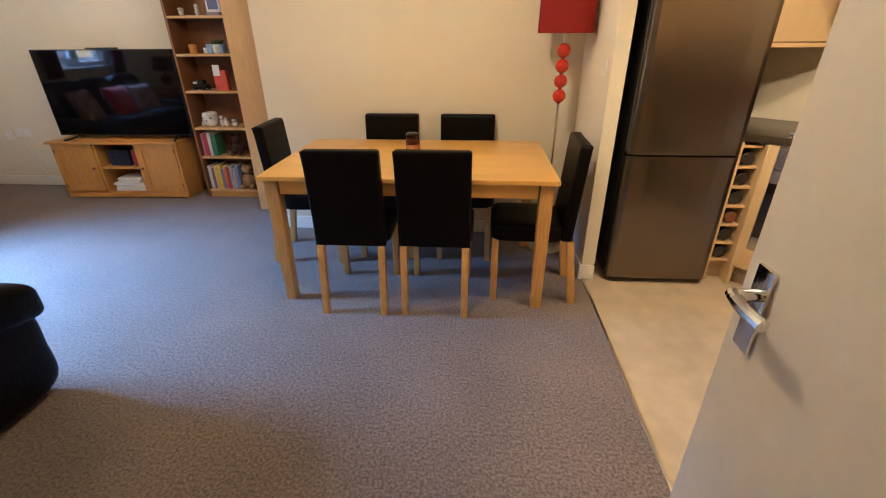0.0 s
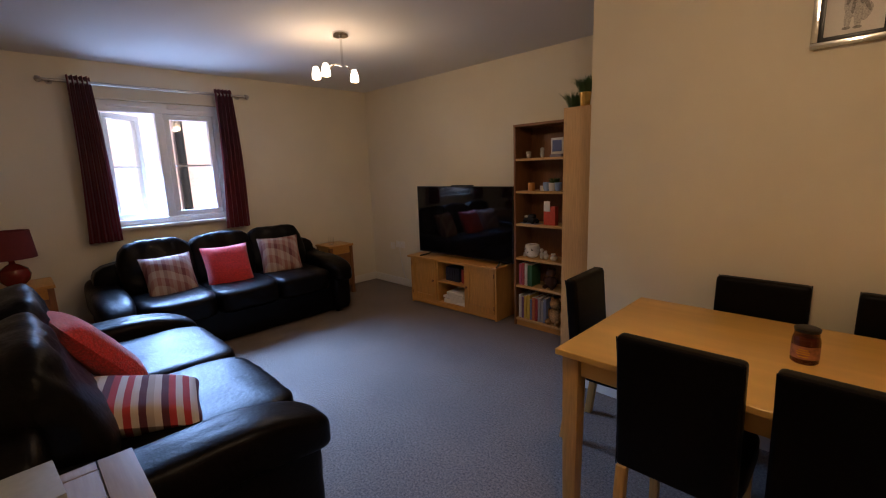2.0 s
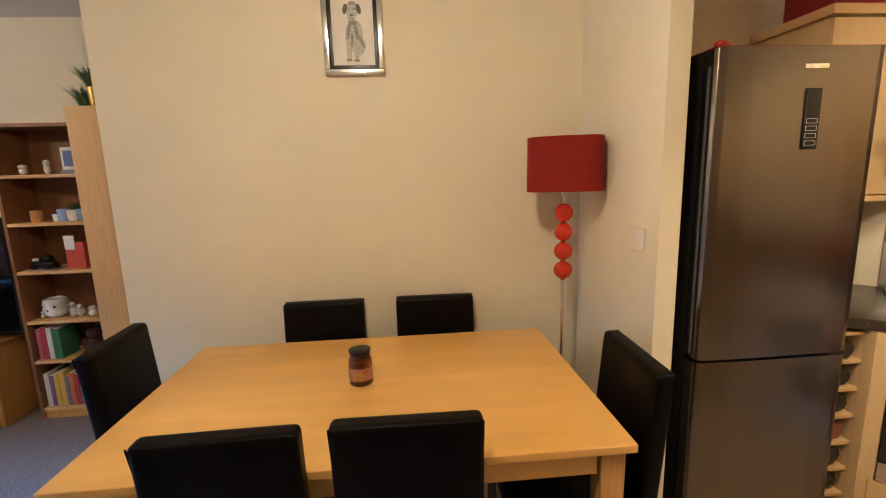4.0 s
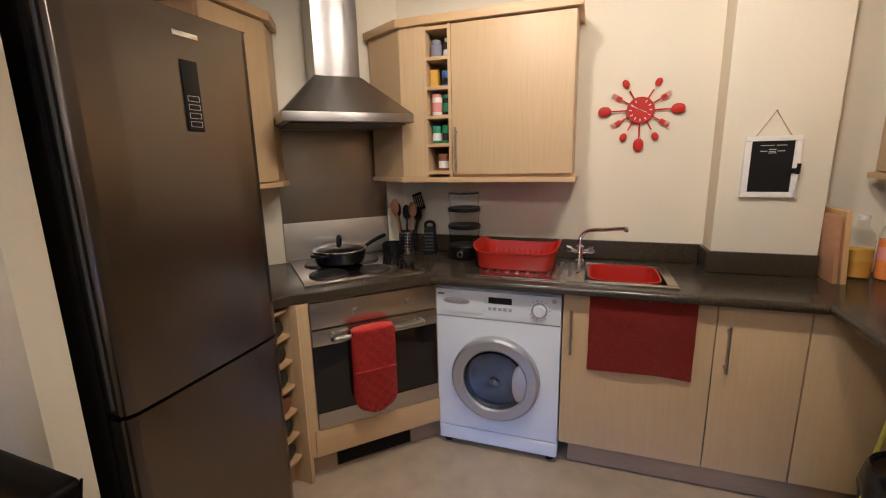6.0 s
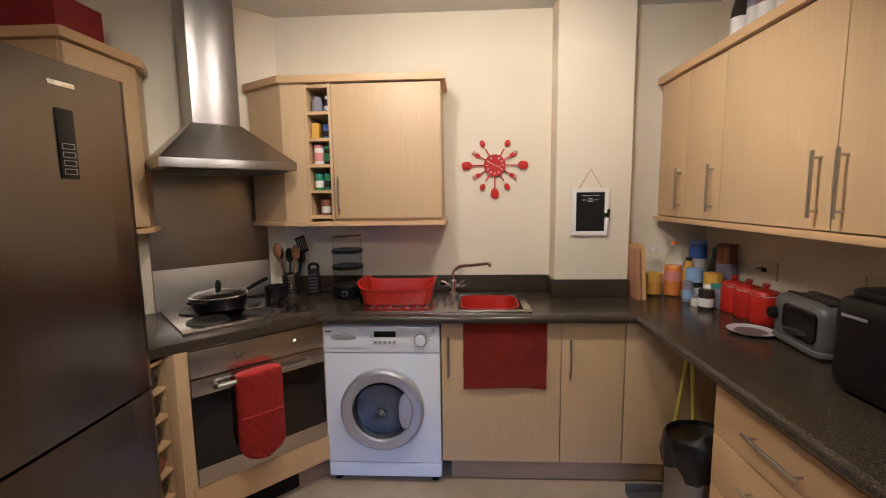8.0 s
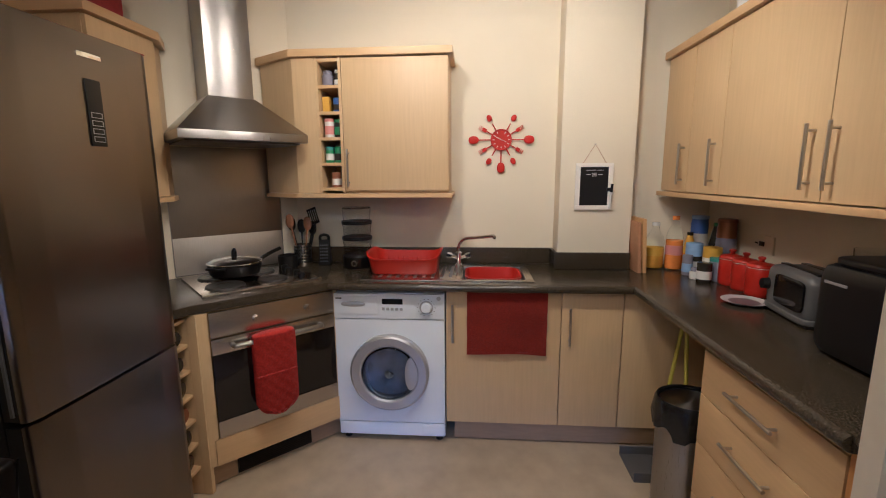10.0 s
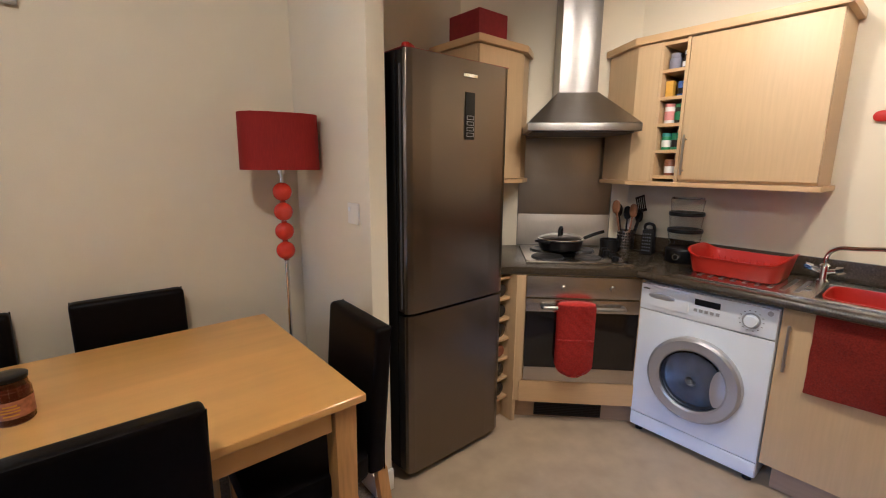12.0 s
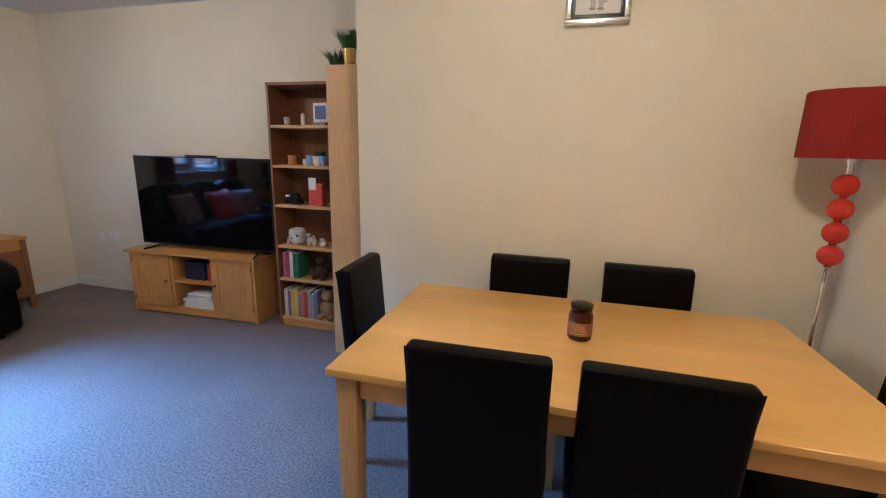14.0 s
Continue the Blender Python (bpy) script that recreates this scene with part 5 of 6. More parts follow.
part("spout", tube(arc([(0, 0, 0.08), (-0.003, -0.003, 0.13), (-0.03, -0.04, 0.168), (-0.08, -0.12, 0.183), (-0.12, -0.20, 0.198), (-0.122, -0.205, 0.182)], 6), 0.0095, 12), M_CHROME, tap)
for s_ in (-1, 1):
    hd = part("valve", rod((0, 0, 0.045), (-0.012, s_ * 0.05, 0.062), 0.011, n=14), M_CHROME, tap)
    b = rod((-0.012, s_ * 0.046, 0.060), (-0.016, s_ * 0.072, 0.070), 0.019, 0.016, 6)
    part("tap_head", b, M_CHROME, hd)
dr_ = thing("dish_rack", 2.69, 1.93, ZT + 0.009, 0, "red plastic dish drainer standing on the sink", "dish rack")
b = bmesh.new()
rings = []
for k, z in ((0.88, 0.0), (0.90, 0.004), (1.0, 0.090), (1.03, 0.094), (1.03, 0.099), (0.98, 0.099), (0.87, 0.012)):
    ring_ = []
    for i in range(48):
        a = 2 * math.pi * (i + 0.5) / 48
        c_, s_ = math.cos(a), math.sin(a)
        wav = -0.012 if z > 0.08 else 0
        ring_.append(b.verts.new((0.16 * k * math.copysign(abs(c_) ** 0.35, c_), 0.205 * k * math.copysign(abs(s_) ** 0.35, s_), z + 0.034 * abs(s_) ** 3 * (z > 0.08) + wav)))
    rings.append(ring_)
for q, w in zip(rings, rings[1:]):
    for i in range(48):
        b.faces.new((q[i], q[(i + 1) % 48], w[(i + 1) % 48], w[i]))
b.faces.new(rings[0][::-1])
b.faces.new(rings[-1])
part("tray", b, M_RED, dr_)
for row in (-0.05, 0.05):
    for k in range(11):
        part("peg", lathe([(0.005, 0.010), (0.004, 0.06), (0.0025, 0.066)], row, -0.14 + k * 0.028, 8), M_RED, dr_)


# ---- cloths ----
def cloth(w, h, fold, n=20, m=24, seed=0.0):
    """Hangs in the plane of x (width) and z (down), with soft folds along y."""
    b = bmesh.new()
    g = [[b.verts.new(((i / n - 0.5) * w * (1 + 0.015 * noise.noise(Vector((seed, j * 0.2, 0)))), fold * (math.sin(i / n * 7 + seed) * (0.3 + 0.7 * j / m) + noise.noise(Vector((i * 0.2, j * 0.2, seed)))), -h * j / m - 0.006 * math.sin(i / n * 5 + seed) * j / m)) for i in range(n + 1)] for j in range(m + 1)]
    for j in range(m):
        for i in range(n):
            b.faces.new((g[j][i], g[j][i + 1], g[j + 1][i + 1], g[j + 1][i]))
    bmesh.ops.solidify(b, geom=b.faces, thickness=0.005)
    return b


tow = thing("hand_towel", 2.402, 1.366, 0.864, -90, "dark red hand towel hanging over the cabinet door", "towel")
part("cloth", cloth(0.412, 0.335, 0.006, seed=2.0), M_TOWEL, tow)
part("hem", moved(cloth(0.412, 0.012, 0.006, m=3, seed=2.0), Matrix.Translation((0, -0.001, -0.318))), M_TOWEL, tow)
gl = thing("oven_glove", 2.215, 2.505, 0.725, -45, "red quilted double oven glove over the oven handle", "oven glove")
b = bmesh.new()
for y0 in (-0.085, -0.050):
    prev = None
    for j in range(26):
        z = -0.40 * j / 25 + 0.0
        hw = 0.098 if z > -0.33 else 0.098 * math.sqrt(max(0.02, 1 - ((-0.33 - z) / 0.072) ** 2))
        row = []
        for i in range(15):
            u = 2 * i / 14 - 1
            q = 0.0035 * (math.cos((u * 0.1 + z) * 110) + math.cos((u * 0.1 - z) * 110))
            row.append(b.verts.new((-0.04 + u * hw, y0 - 0.012 * (1 - u ** 4) + q, z)))
        if prev:
            for i in range(14):
                b.faces.new((prev[i], prev[i + 1], row[i + 1], row[i]))
        prev = row
bmesh.ops.solidify(b, geom=b.faces, thickness=0.012)
part("quilted_body", b, M_REDCLOTH, gl)
part("cuff", puff(-0.04, -0.0935, -0.19, 0.194, 0.012, 0.008, 3, cuts=5), M_REDCLOTH, gl)
part("fold", puff(-0.04, -0.066, 0.0, 0.196, 0.062, 0.03, 3, cuts=6), M_REDCLOTH, gl)


# ---- jars, bottles and tubs ----
def jar(name, x, y, z, r, h, body, lid_mat, label, category="jar", group="", neck=1.0, band=None, lid_h=0.018):
    o = thing(name, x, y, z, 0, label, category, group)
    hb = h - lid_h
    sh_ = hb * (0.62 if neck < 0.8 else 0.9)
    bdy = part("body", lathe([(r * 0.92, 0), (r, 0.006), (r, sh_), (r * (0.6 + 0.4 * neck) * 0.95, sh_ + (hb - sh_) * 0.4), (r * neck * 0.95, hb * 0.97), (r * neck * 0.95, hb)], n=20), body, o)
    part("lid", lathe([(r * neck, hb), (r * neck, h - 0.002), (r * neck * 0.9, h)], n=20), lid_mat, o)
    if band:
        part("paper_label", lathe([(r * 1.012, sh_ * 0.22), (r * 1.012, sh_ * 0.80)], n=20, caps=False), band, o)
    return o


C_WHITE, C_BLUE, C_GREEN, C_YELLOW = paint("white_label", 0.72, 0.70, 0.66), paint("blue_plastic", 0.05, 0.12, 0.42), paint("green_plastic", 0.03, 0.20, 0.07), paint("yellow_card", 0.62, 0.36, 0.02)
C_ORANGE, C_BROWN, C_DARK, C_LBLUE = paint("orange_drink", 0.72, 0.24, 0.03, 0.2), paint("brown_spice", 0.20, 0.07, 0.025), paint("dark_glass", 0.03, 0.025, 0.02, 0.1), paint("pale_blue", 0.28, 0.42, 0.68)
C_OIL, C_GREY, C_TEAL, C_PINK = paint("golden_oil", 0.62, 0.32, 0.03, 0.12), paint("grey_purple", 0.22, 0.21, 0.27), paint("teal_lid", 0.05, 0.22, 0.20), paint("pink_label", 0.62, 0.25, 0.22)
RACK = "spice rack"
zs = [1.337 + 0.04 + k * 0.1375 + 0.018 for k in range(5)]
SX = 2.705
jar("spice_jar", SX, 2.325, zs[0], 0.027, 0.085, C_BROWN, C_BROWN, "brown spice jar with a white paper label", "jar", RACK, band=C_WHITE)
jar("spice_jar", SX, 2.357, zs[1], 0.024, 0.088, C_GREEN, C_TEAL, "small green-lidded herb jar in the rack", "jar", RACK, band=C_WHITE)
jar("spice_jar", SX, 2.306, zs[1], 0.024, 0.088, C_GREEN, C_GREEN, "small green herb jar in the rack", "jar", RACK, band=C_DARK)
jar("spice_jar", SX, 2.352, zs[2], 0.027, 0.105, C_WHITE, C_PINK, "white and pink spice tub in the rack", "tub", RACK, band=C_PINK)
jar("spice_jar", SX, 2.303, zs[2], 0.022, 0.10, C_DARK, C_GREEN, "dark green spice jar in the rack", "jar", RACK, band=C_GREEN)
bx = thing("food_box", SX, 2.36, zs[3], 0, "small bright yellow food box in the rack", "box", RACK)
part("carton", box(-0.02, 0.02, -0.018, 0.02, 0, 0.082, 0.001), C_YELLOW, bx)
jar("spice_jar", SX, 2.302, zs[3], 0.023, 0.075, C_BLUE, C_BLUE, "dark blue spice jar in the rack", "jar", RACK, band=C_DARK)
jar("spice_bag", SX, 2.35, zs[4], 0.030, 0.082, C_GREY, C_GREY, "crumpled grey-blue packet in the rack", "packet", RACK, 0.8)
jar("spice_jar", SX, 2.298, zs[4], 0.016, 0.088, C_DARK, C_WHITE, "thin dark bottle with a white label", "bottle", RACK, 0.6, C_WHITE)

CORNER = "food in the corner"
M_BOTTLE = glass("thin_clear_plastic", (0.95, 0.97, 0.95), 0.03, 1.1)


def bottle(x, y, r, h, fill, fill_mat, cap, label, band=None):
    o = thing("bottle", x, y, ZT, 0, label, "bottle", CORNER)
    s_ = part("shell", lathe([(r * 0.9, 0), (r, 0.008), (r, h * 0.60), (r * 0.85, h * 0.70), (r * 0.38, h * 0.86), (r * 0.34, h * 0.94)], n=24), M_BOTTLE, o, "clear plastic bottle")
    s_.visible_shadow = False
    part("contents", lathe([(r * 0.86, 0.004), (r * 0.955, 0.012), (r * 0.955, h * fill), (0.002, h * fill)], n=24), fill_mat, o)
    part("cap", lathe([(r * 0.42, h * 0.93), (r * 0.42, h * 0.995), (r * 0.36, h)], n=20), cap, o)
    if band:
        part("paper_label", lathe([(r * 1.01, h * 0.28), (r * 1.01, h * 0.46)], n=24, caps=False), band, o)


bottle(2.845, 0.475, 0.050, 0.27, 0.40, C_OIL, C_WHITE, "clear bottle of golden cooking oil", C_YELLOW)
bottle(2.815, 0.378, 0.045, 0.31, 0.55, C_ORANGE, C_ORANGE, "clear bottle of orange drink with an orange cap", C_PINK)
jar("bottle", 2.79, 0.305, ZT, 0.033, 0.22, C_YELLOW, C_DARK, "yellow sauce bottle with a dark cap", "bottle", CORNER, 0.5, C_ORANGE)
jar("storage_tub", 2.835, 0.235, ZT, 0.045, 0.31, C_BLUE, C_LBLUE, "tall blue and white tub against the wall", "tub", CORNER, band=C_WHITE)
jar("bottle", 2.72, 0.20, ZT, 0.035, 0.28, C_DARK, C_GREEN, "dark green bottle against the wall", "bottle", CORNER, 0.5)
jar("storage_tin", 2.64, 0.19, ZT, 0.047, 0.31, mat("copper_tin", (0.30, 0.13, 0.06), 0.3, 0.8), C_BROWN, "tall brown metal tin against the wall", "tin", CORNER, band=C_GREY)
jar("storage_tub", 2.71, 0.315, ZT, 0.043, 0.17, C_DARK, C_LBLUE, "dark tub with a pale blue lid", "tub", CORNER, band=C_WHITE, lid_h=0.07)
jar("storage_tub", 2.60, 0.275, ZT, 0.045, 0.165, C_WHITE, C_YELLOW, "white tub with a yellow lid", "tub", CORNER, lid_h=0.055)
jar("jar", 2.66, 0.37, ZT, 0.026, 0.11, C_GREY, C_GREY, "small grey jar with a blue and white label", "jar", CORNER, band=C_LBLUE)
jar("salt_shaker", 2.565, 0.375, ZT, 0.024, 0.06, C_WHITE, C_GREY, "little white salt shaker", "shaker", CORNER, 0.8)
jar("jar", 2.50, 0.36, ZT, 0.035, 0.10, C_DARK, C_DARK, "dark jar with a white label", "jar", CORNER, band=C_WHITE)
jar("jar", 2.53, 0.27, ZT, 0.048, 0.12, C_GREY, C_TEAL, "wide glass jar with a teal lid", "jar", CORNER)
for k, (cx, cy, rr) in enumerate(((2.455, 0.255, 0.055), (2.355, 0.25, 0.055), (2.25, 0.245, 0.057))):
    o = thing("storage_canister", cx, cy, ZT, 0, "glossy red ceramic storage canister with a knobbed lid", "canister", "red canisters")
    part("body", lathe([(rr * 0.9, 0), (rr * 0.97, 0.006), (rr, 0.03), (rr * 0.985, 0.034), (rr, 0.038), (rr, 0.125), (rr * 0.96, 0.13)], n=32), M_RED, o)
    l_ = part("lid", lathe([(rr * 1.0, 0.131), (rr * 1.02, 0.136), (rr * 0.9, 0.146), (rr * 0.35, 0.153), (rr * 0.2, 0.156)], n=32), M_RED, o)
    part("seal", lathe([(rr * 0.985, 0.1285), (rr * 1.0, 0.1305), (rr * 0.985, 0.1325)], n=32), C_WHITE, l_, "pale rubber seal")
    part("knob", lathe([(0.011, 0.154), (0.010, 0.162), (0.016, 0.170), (0.014, 0.178), (0.003, 0.181)], n=18), M_RED, l_)
for k, (y0, hh, mt) in enumerate(((0.614, 0.285, M_SPOON), (0.585, 0.305, M_PANEL))):
    o = thing("chopping_board", 2.735, y0, ZT, 0, "wooden chopping board standing against the wall boxing", "chopping board", "chopping boards")
    part("board", moved(box(-0.055, 0.13, -0.010, 0.010, 0, hh, 0.004), Matrix.Rotation(radians(-3.5), 4, "X")), mt, o)
pl = thing("plate", 2.115, 0.385, ZT, 0, "pale grey dinner plate lying on the worktop", "plate")
part("dish", lathe([(0.052, 0.0), (0.056, 0.004), (0.085, 0.012), (0.087, 0.015), (0.083, 0.014), (0.060, 0.0075), (0.002, 0.0065)], n=40), paint("grey_stoneware", 0.45, 0.45, 0.46, 0.3), pl)
part("dark_centre", lathe([(0.058, 0.0085), (0.002, 0.0086)], n=32), paint("dark_grey_glaze", 0.10, 0.10, 0.11, 0.3), pl)

toast = thing("toaster", 1.93, 0.265, ZT, -8, "grey plastic toaster with a dark side panel", "toaster")
part("body", puff(0, 0, 0.098, 0.30, 0.18, 0.185, 6, cuts=10), M_GREYPL, toast)
part("side_panel", puff(-0.035, 0.088, 0.105, 0.19, 0.012, 0.115, 7, cuts=6), M_SCREEN, toast, "dark glossy side panel")
part("dial", rod((0.112, 0.084, 0.105), (0.112, 0.112, 0.105), 0.024, 0.02, 24), M_BLACKM, toast, "dark round dial")
part("rim", puff(0, 0, 0.020, 0.306, 0.186, 0.03, 6, cuts=8), M_GREYPL, toast)
for y in (-0.035, 0.035):
    part("slot", box(-0.12, 0.12, y - 0.012, y + 0.012, 0.184, 0.1925, 0.001), M_BLACK, toast)
part("base", box(-0.15, 0.15, -0.08, 0.08, 0, 0.012, 0.003), M_BLACKM, toast)
jug = thing("blender_jug", 1.72, 0.23, ZT, 0, "clear plastic jug with a white base", "jug")
part("base", lathe([(0.055, 0), (0.055, 0.05), (0.04, 0.10), (0.045, 0.115)], n=24), M_APPLIANCE, jug)
j_ = part("beaker", lathe([(0.045, 0.116), (0.06, 0.30), (0.057, 0.30), (0.043, 0.12)], n=28, caps=False), M_PLASTICCLEAR, jug)
j_.visible_shadow = False
bread = thing("bread_maker", 1.47, 0.335, ZT, 0, "large matt black bread maker on the worktop", "bread maker")
part("body", puff(0, 0, 0.145, 0.30, 0.31, 0.285, 9, cuts=10), M_BLACK, bread)
part("lid", puff(0, 0, 0.292, 0.27, 0.28, 0.03, 5, cuts=8), M_BLACK, bread)
part("badge", box(0.03, 0.11, 0.153, 0.157, 0.225, 0.233, 0.001), M_SILVER, bread)
wb = thing("white_board", 1.19, 0.52, ZT, 24, "white plastic chopping board with a looped handle", "chopping board")
b = tube(arc([(0, 0.02, 0.02), (0, 0.035, 0.10), (0, 0.03, 0.20), (0, -0.02, 0.29), (0, -0.08, 0.31), (0, -0.07, 0.24), (0, -0.03, 0.18), (0, -0.025, 0.10), (0, 0.02, 0.02)], 7), 0.011, 10)
box(-0.008, 0.008, -0.02, 0.04, 0.0, 0.09, 0.004, b)
part("loop", b, M_APPLIANCE, wb)

# ---- clock and chalkboard ----
ck = thing("wall_clock", XE - 0.002, 1.379, 1.667, 0, "red wall clock ringed with spoons and forks", "clock")
part("dial", moved(lathe([(0.060, 0.0), (0.064, 0.010), (0.062, 0.022), (0.056, 0.022), (0.055, 0.018), (0.002, 0.018)], n=40), Matrix(((0, 0, -1, 0), (1, 0, 0, 0), (0, 1, 0, 0), (0, 0, 0, 1)))), M_CLOCK, ck)
for k in range(12):
    a = math.pi / 2 - k * math.pi / 6
    m = Matrix.Rotation(a - math.pi / 2, 4, "X")
    L = 0.185 if k in (3, 6, 9) else 0.158
    if k == 0:
        continue
    spoon = part("cutlery", moved(tube([(-0.012, 0, 0.058), (-0.014, 0, L - 0.05)], 0.0035, 8), m), M_CLOCK, ck)
    if k in (2, 4, 8, 10):
        b = bmesh.new()
        box(-0.016, -0.012, -0.011, 0.011, L - 0.055, L - 0.030, 0.002, b)
        for q in range(4):
            box(-0.0155, -0.0125, -0.011 + q * 0.0065, -0.0085 + q * 0.0065, L - 0.031, L - 0.006, 0.0008, b)
        part("fork_head", moved(b, m), M_CLOCK, spoon)
    else:
        r = 0.028 if k in (3, 6, 9) else 0.018
        part("spoon_bowl", moved(puff(-0.016, 0, L - r * 0.7, 0.014, r * 1.7, r * 2.2, 2.2, cuts=5), m), M_CLOCK, spoon)
    part("hour_mark", moved(box(-0.0195, -0.0175, -0.0022, 0.0022, 0.040, 0.052, 0), m), C_WHITE, ck)
for ang, ln, wd in ((62, 0.045, 0.003), (248, 0.032, 0.003)):
    part("hand", moved(box(-0.0215, -0.0195, -wd / 2, wd / 2, -0.008, ln, 0), Matrix.Rotation(radians(-ang), 4, "X")), C_WHITE, ck)
cb = thing("chalkboard", 2.789, 0.862, 1.26, 0, "small white-framed chalkboard hanging on a string", "chalkboard")
b = bmesh.new()
for y0, y1, z0, z1 in ((-0.103, 0.103, 0, 0.024), (-0.103, 0.103, 0.24, 0.262), (-0.103, -0.078, 0.024, 0.24), (0.078, 0.103, 0.024, 0.24)):
    box(-0.018, -0.002, y0, y1, z0, z1, 0.003, b)
part("frame", b, M_WHITE, cb)
sl = part("slate", box(-0.012, -0.004, -0.078, 0.078, 0.024, 0.24, 0), M_BLACKM, cb)
b = bmesh.new()
for y0, y1, z in ((-0.05, -0.012, 0.222), (-0.005, 0.045, 0.222), (-0.045, -0.018, 0.198), (0.018, 0.045, 0.198), (-0.014, 0.014, 0.205), (-0.012, 0.012, 0.197), (-0.014, 0.014, 0.190)):
    box(-0.0128, -0.012, y0, y1, z - 0.0012, z + 0.0012, 0, b)
part("writing_bars", b, C_WHITE, sl)
part("string", tube([(-0.008, -0.065, 0.26), (-0.003, 0.0, 0.366), (-0.008, 0.065, 0.26)], 0.0016, 6), M_SPOON, cb)
part("nail", rod((-0.014, 0, 0.366), (0.0, 0, 0.366), 0.003, n=8), M_NICKEL, cb)
pen = part("marker_pen", rod((-0.026, -0.086, 0.005), (-0.026, -0.094, 0.10), 0.006, n=12), C_WHITE, cb, "white pen with a black cap")
part("cap", rod((-0.026, -0.094, 0.10), (-0.026, -0.098, 0.145), 0.0075, n=12), M_BLACK, pen)
part("clip", box(-0.026, -0.016, -0.10, -0.07, 0.105, 0.125, 0.002), M_BLACK, cb)

# ---- bin, dustpan and brush ----
M_BAG = mat("thin_black_polythene", (0.008, 0.008, 0.008), 0.22, specular=0.6, grain=40, amount=0.1, bump=0.5, bump_scale=40)
bn = thing("pedal_bin", 1.945, 0.65, 0, 0, "slim steel bin standing open with a black bag over its rim", "bin")
part("body", lathe([(0.120, 0.012), (0.125, 0.02), (0.128, 0.53), (0.122, 0.545)], n=36, sx=0.84), M_STEEL, bn)
part("base_ring", lathe([(0.127, -0.003), (0.13, 0.0), (0.13, 0.018), (0.124, 0.024)], n=36, sx=0.84), M_BLACK, bn)
part("inner_bucket", lathe([(0.112, 0.30), (0.122, 0.546), (0.128, 0.552), (0.1295, 0.544)][::-1], n=40, sx=0.84), M_BLACK, bn, "black open bucket")
b = lathe([(0.104, 0.36), (0.118, 0.48), (0.124, 0.556), (0.132, 0.562), (0.139, 0.548), (0.143, 0.49), (0.139, 0.43)], n=56, sx=0.84, caps=False)
for v in b.verts:
    w = noise.noise(Vector((v.co.x * 26, v.co.y * 26, 0)))
    drop = max(0.0, 0.565 - v.co.z)
    v.co.z += 0.40 * w * drop * (v.co.xy.length > 0.105)
    k = 1 + 0.10 * noise.noise(v.co * 24) * min(1.0, drop * 12)
    v.co.x, v.co.y = v.co.x * k, v.co.y * k
part("liner", b, M_BAG, bn, "black bin bag folded over the rim")
part("pedal", box(-0.03, 0.03, 0.12, 0.175, 0.012, 0.03, 0.004), M_BLACK, bn)
dp = thing("dustpan", 2.275, 0.645, -0.003, 0, "grey long-handled dustpan standing on the vinyl", "dustpan")
b = box(-0.11, 0.11, -0.07, 0.12, 0.0, 0.008, 0.003)
box(-0.11, -0.10, -0.07, 0.12, 0.008, 0.05, 0.003, b)
box(0.10, 0.11, -0.07, 0.12, 0.008, 0.05, 0.003, b)
box(-0.10, 0.10, -0.07, -0.06, 0.008, 0.07, 0.003, b)
part("pan", b, M_GREYPL, dp)
M_YEL = paint("lime_yellow_handle", 0.55, 0.50, 0.05, 0.4)
part("long_handle", tube([(0.015, -0.03, 0.04), (0.02, -0.06, 0.40), (0.025, -0.115, 0.80)], 0.009, 10), M_YEL, dp, "lime-yellow metal handle")
br = thing("broom", 2.225, 0.50, -0.003, 0, "lime-yellow broom leaning under the worktop", "broom")
part("stick", tube([(0, 0, 0.06), (0.01, 0.03, 0.45), (0.02, 0.05, 0.84)], 0.009, 10), M_YEL, br)
part("bristles", box(-0.02, 0.02, -0.08, 0.08, 0, 0.06, 0.004), M_BLACKM, br)

# ---- on top of the cabinets and fridge ----
rb = thing("storage_box", 2.12, 3.24, 2.128, 0, "dark red lidded storage box on the wall cabinet", "box")
part("box", box(-0.13, 0.10, -0.13, 0.12, 0, 0.16, 0.006), mat("dark_red_card", (0.24, 0.012, 0.014), 0.6, grain=40, amount=0.1), rb)
part("lid", box(-0.15, 0.12, -0.15, 0.13, -0.001, 0.022, 0.006), mat("dark_red_lid", (0.20, 0.010, 0.012), 0.6, grain=40, amount=0.1), rb)
rt = thing("red_ornament", 1.29, 2.80, 1.8905, 30, "small red plastic clip on top of the fridge", "ornament")
part("body", puff(0, 0, 0.017, 0.09, 0.04, 0.035, 2.6, 0.004, 1.0, 6), M_RED, rt)
TOPS = "bottles on the cabinet"
for x, y, r, h, m1, m2, lb in ((2.37, 0.36, 0.035, 0.24, C_DARK, C_WHITE, "clear spirit bottle with a white label"), (2.30, 0.33, 0.04, 0.27, C_GREY, C_DARK, "pale spirit bottle with a white label"), (2.21, 0.35, 0.035, 0.23, C_BROWN, C_DARK, "dark brown spirit bottle"), (2.12, 0.33, 0.04, 0.26, C_DARK, C_BROWN, "black spirit bottle with a brown cap"), (2.02, 0.35, 0.042, 0.22, C_GREY, C_BLUE, "clear bottle with a dark blue label")):
    jar("spirit_bottle", x, y, 2.128, r, h, m1, m2, lb + " on the cabinet", "bottle", TOPS, 0.45, C_WHITE)

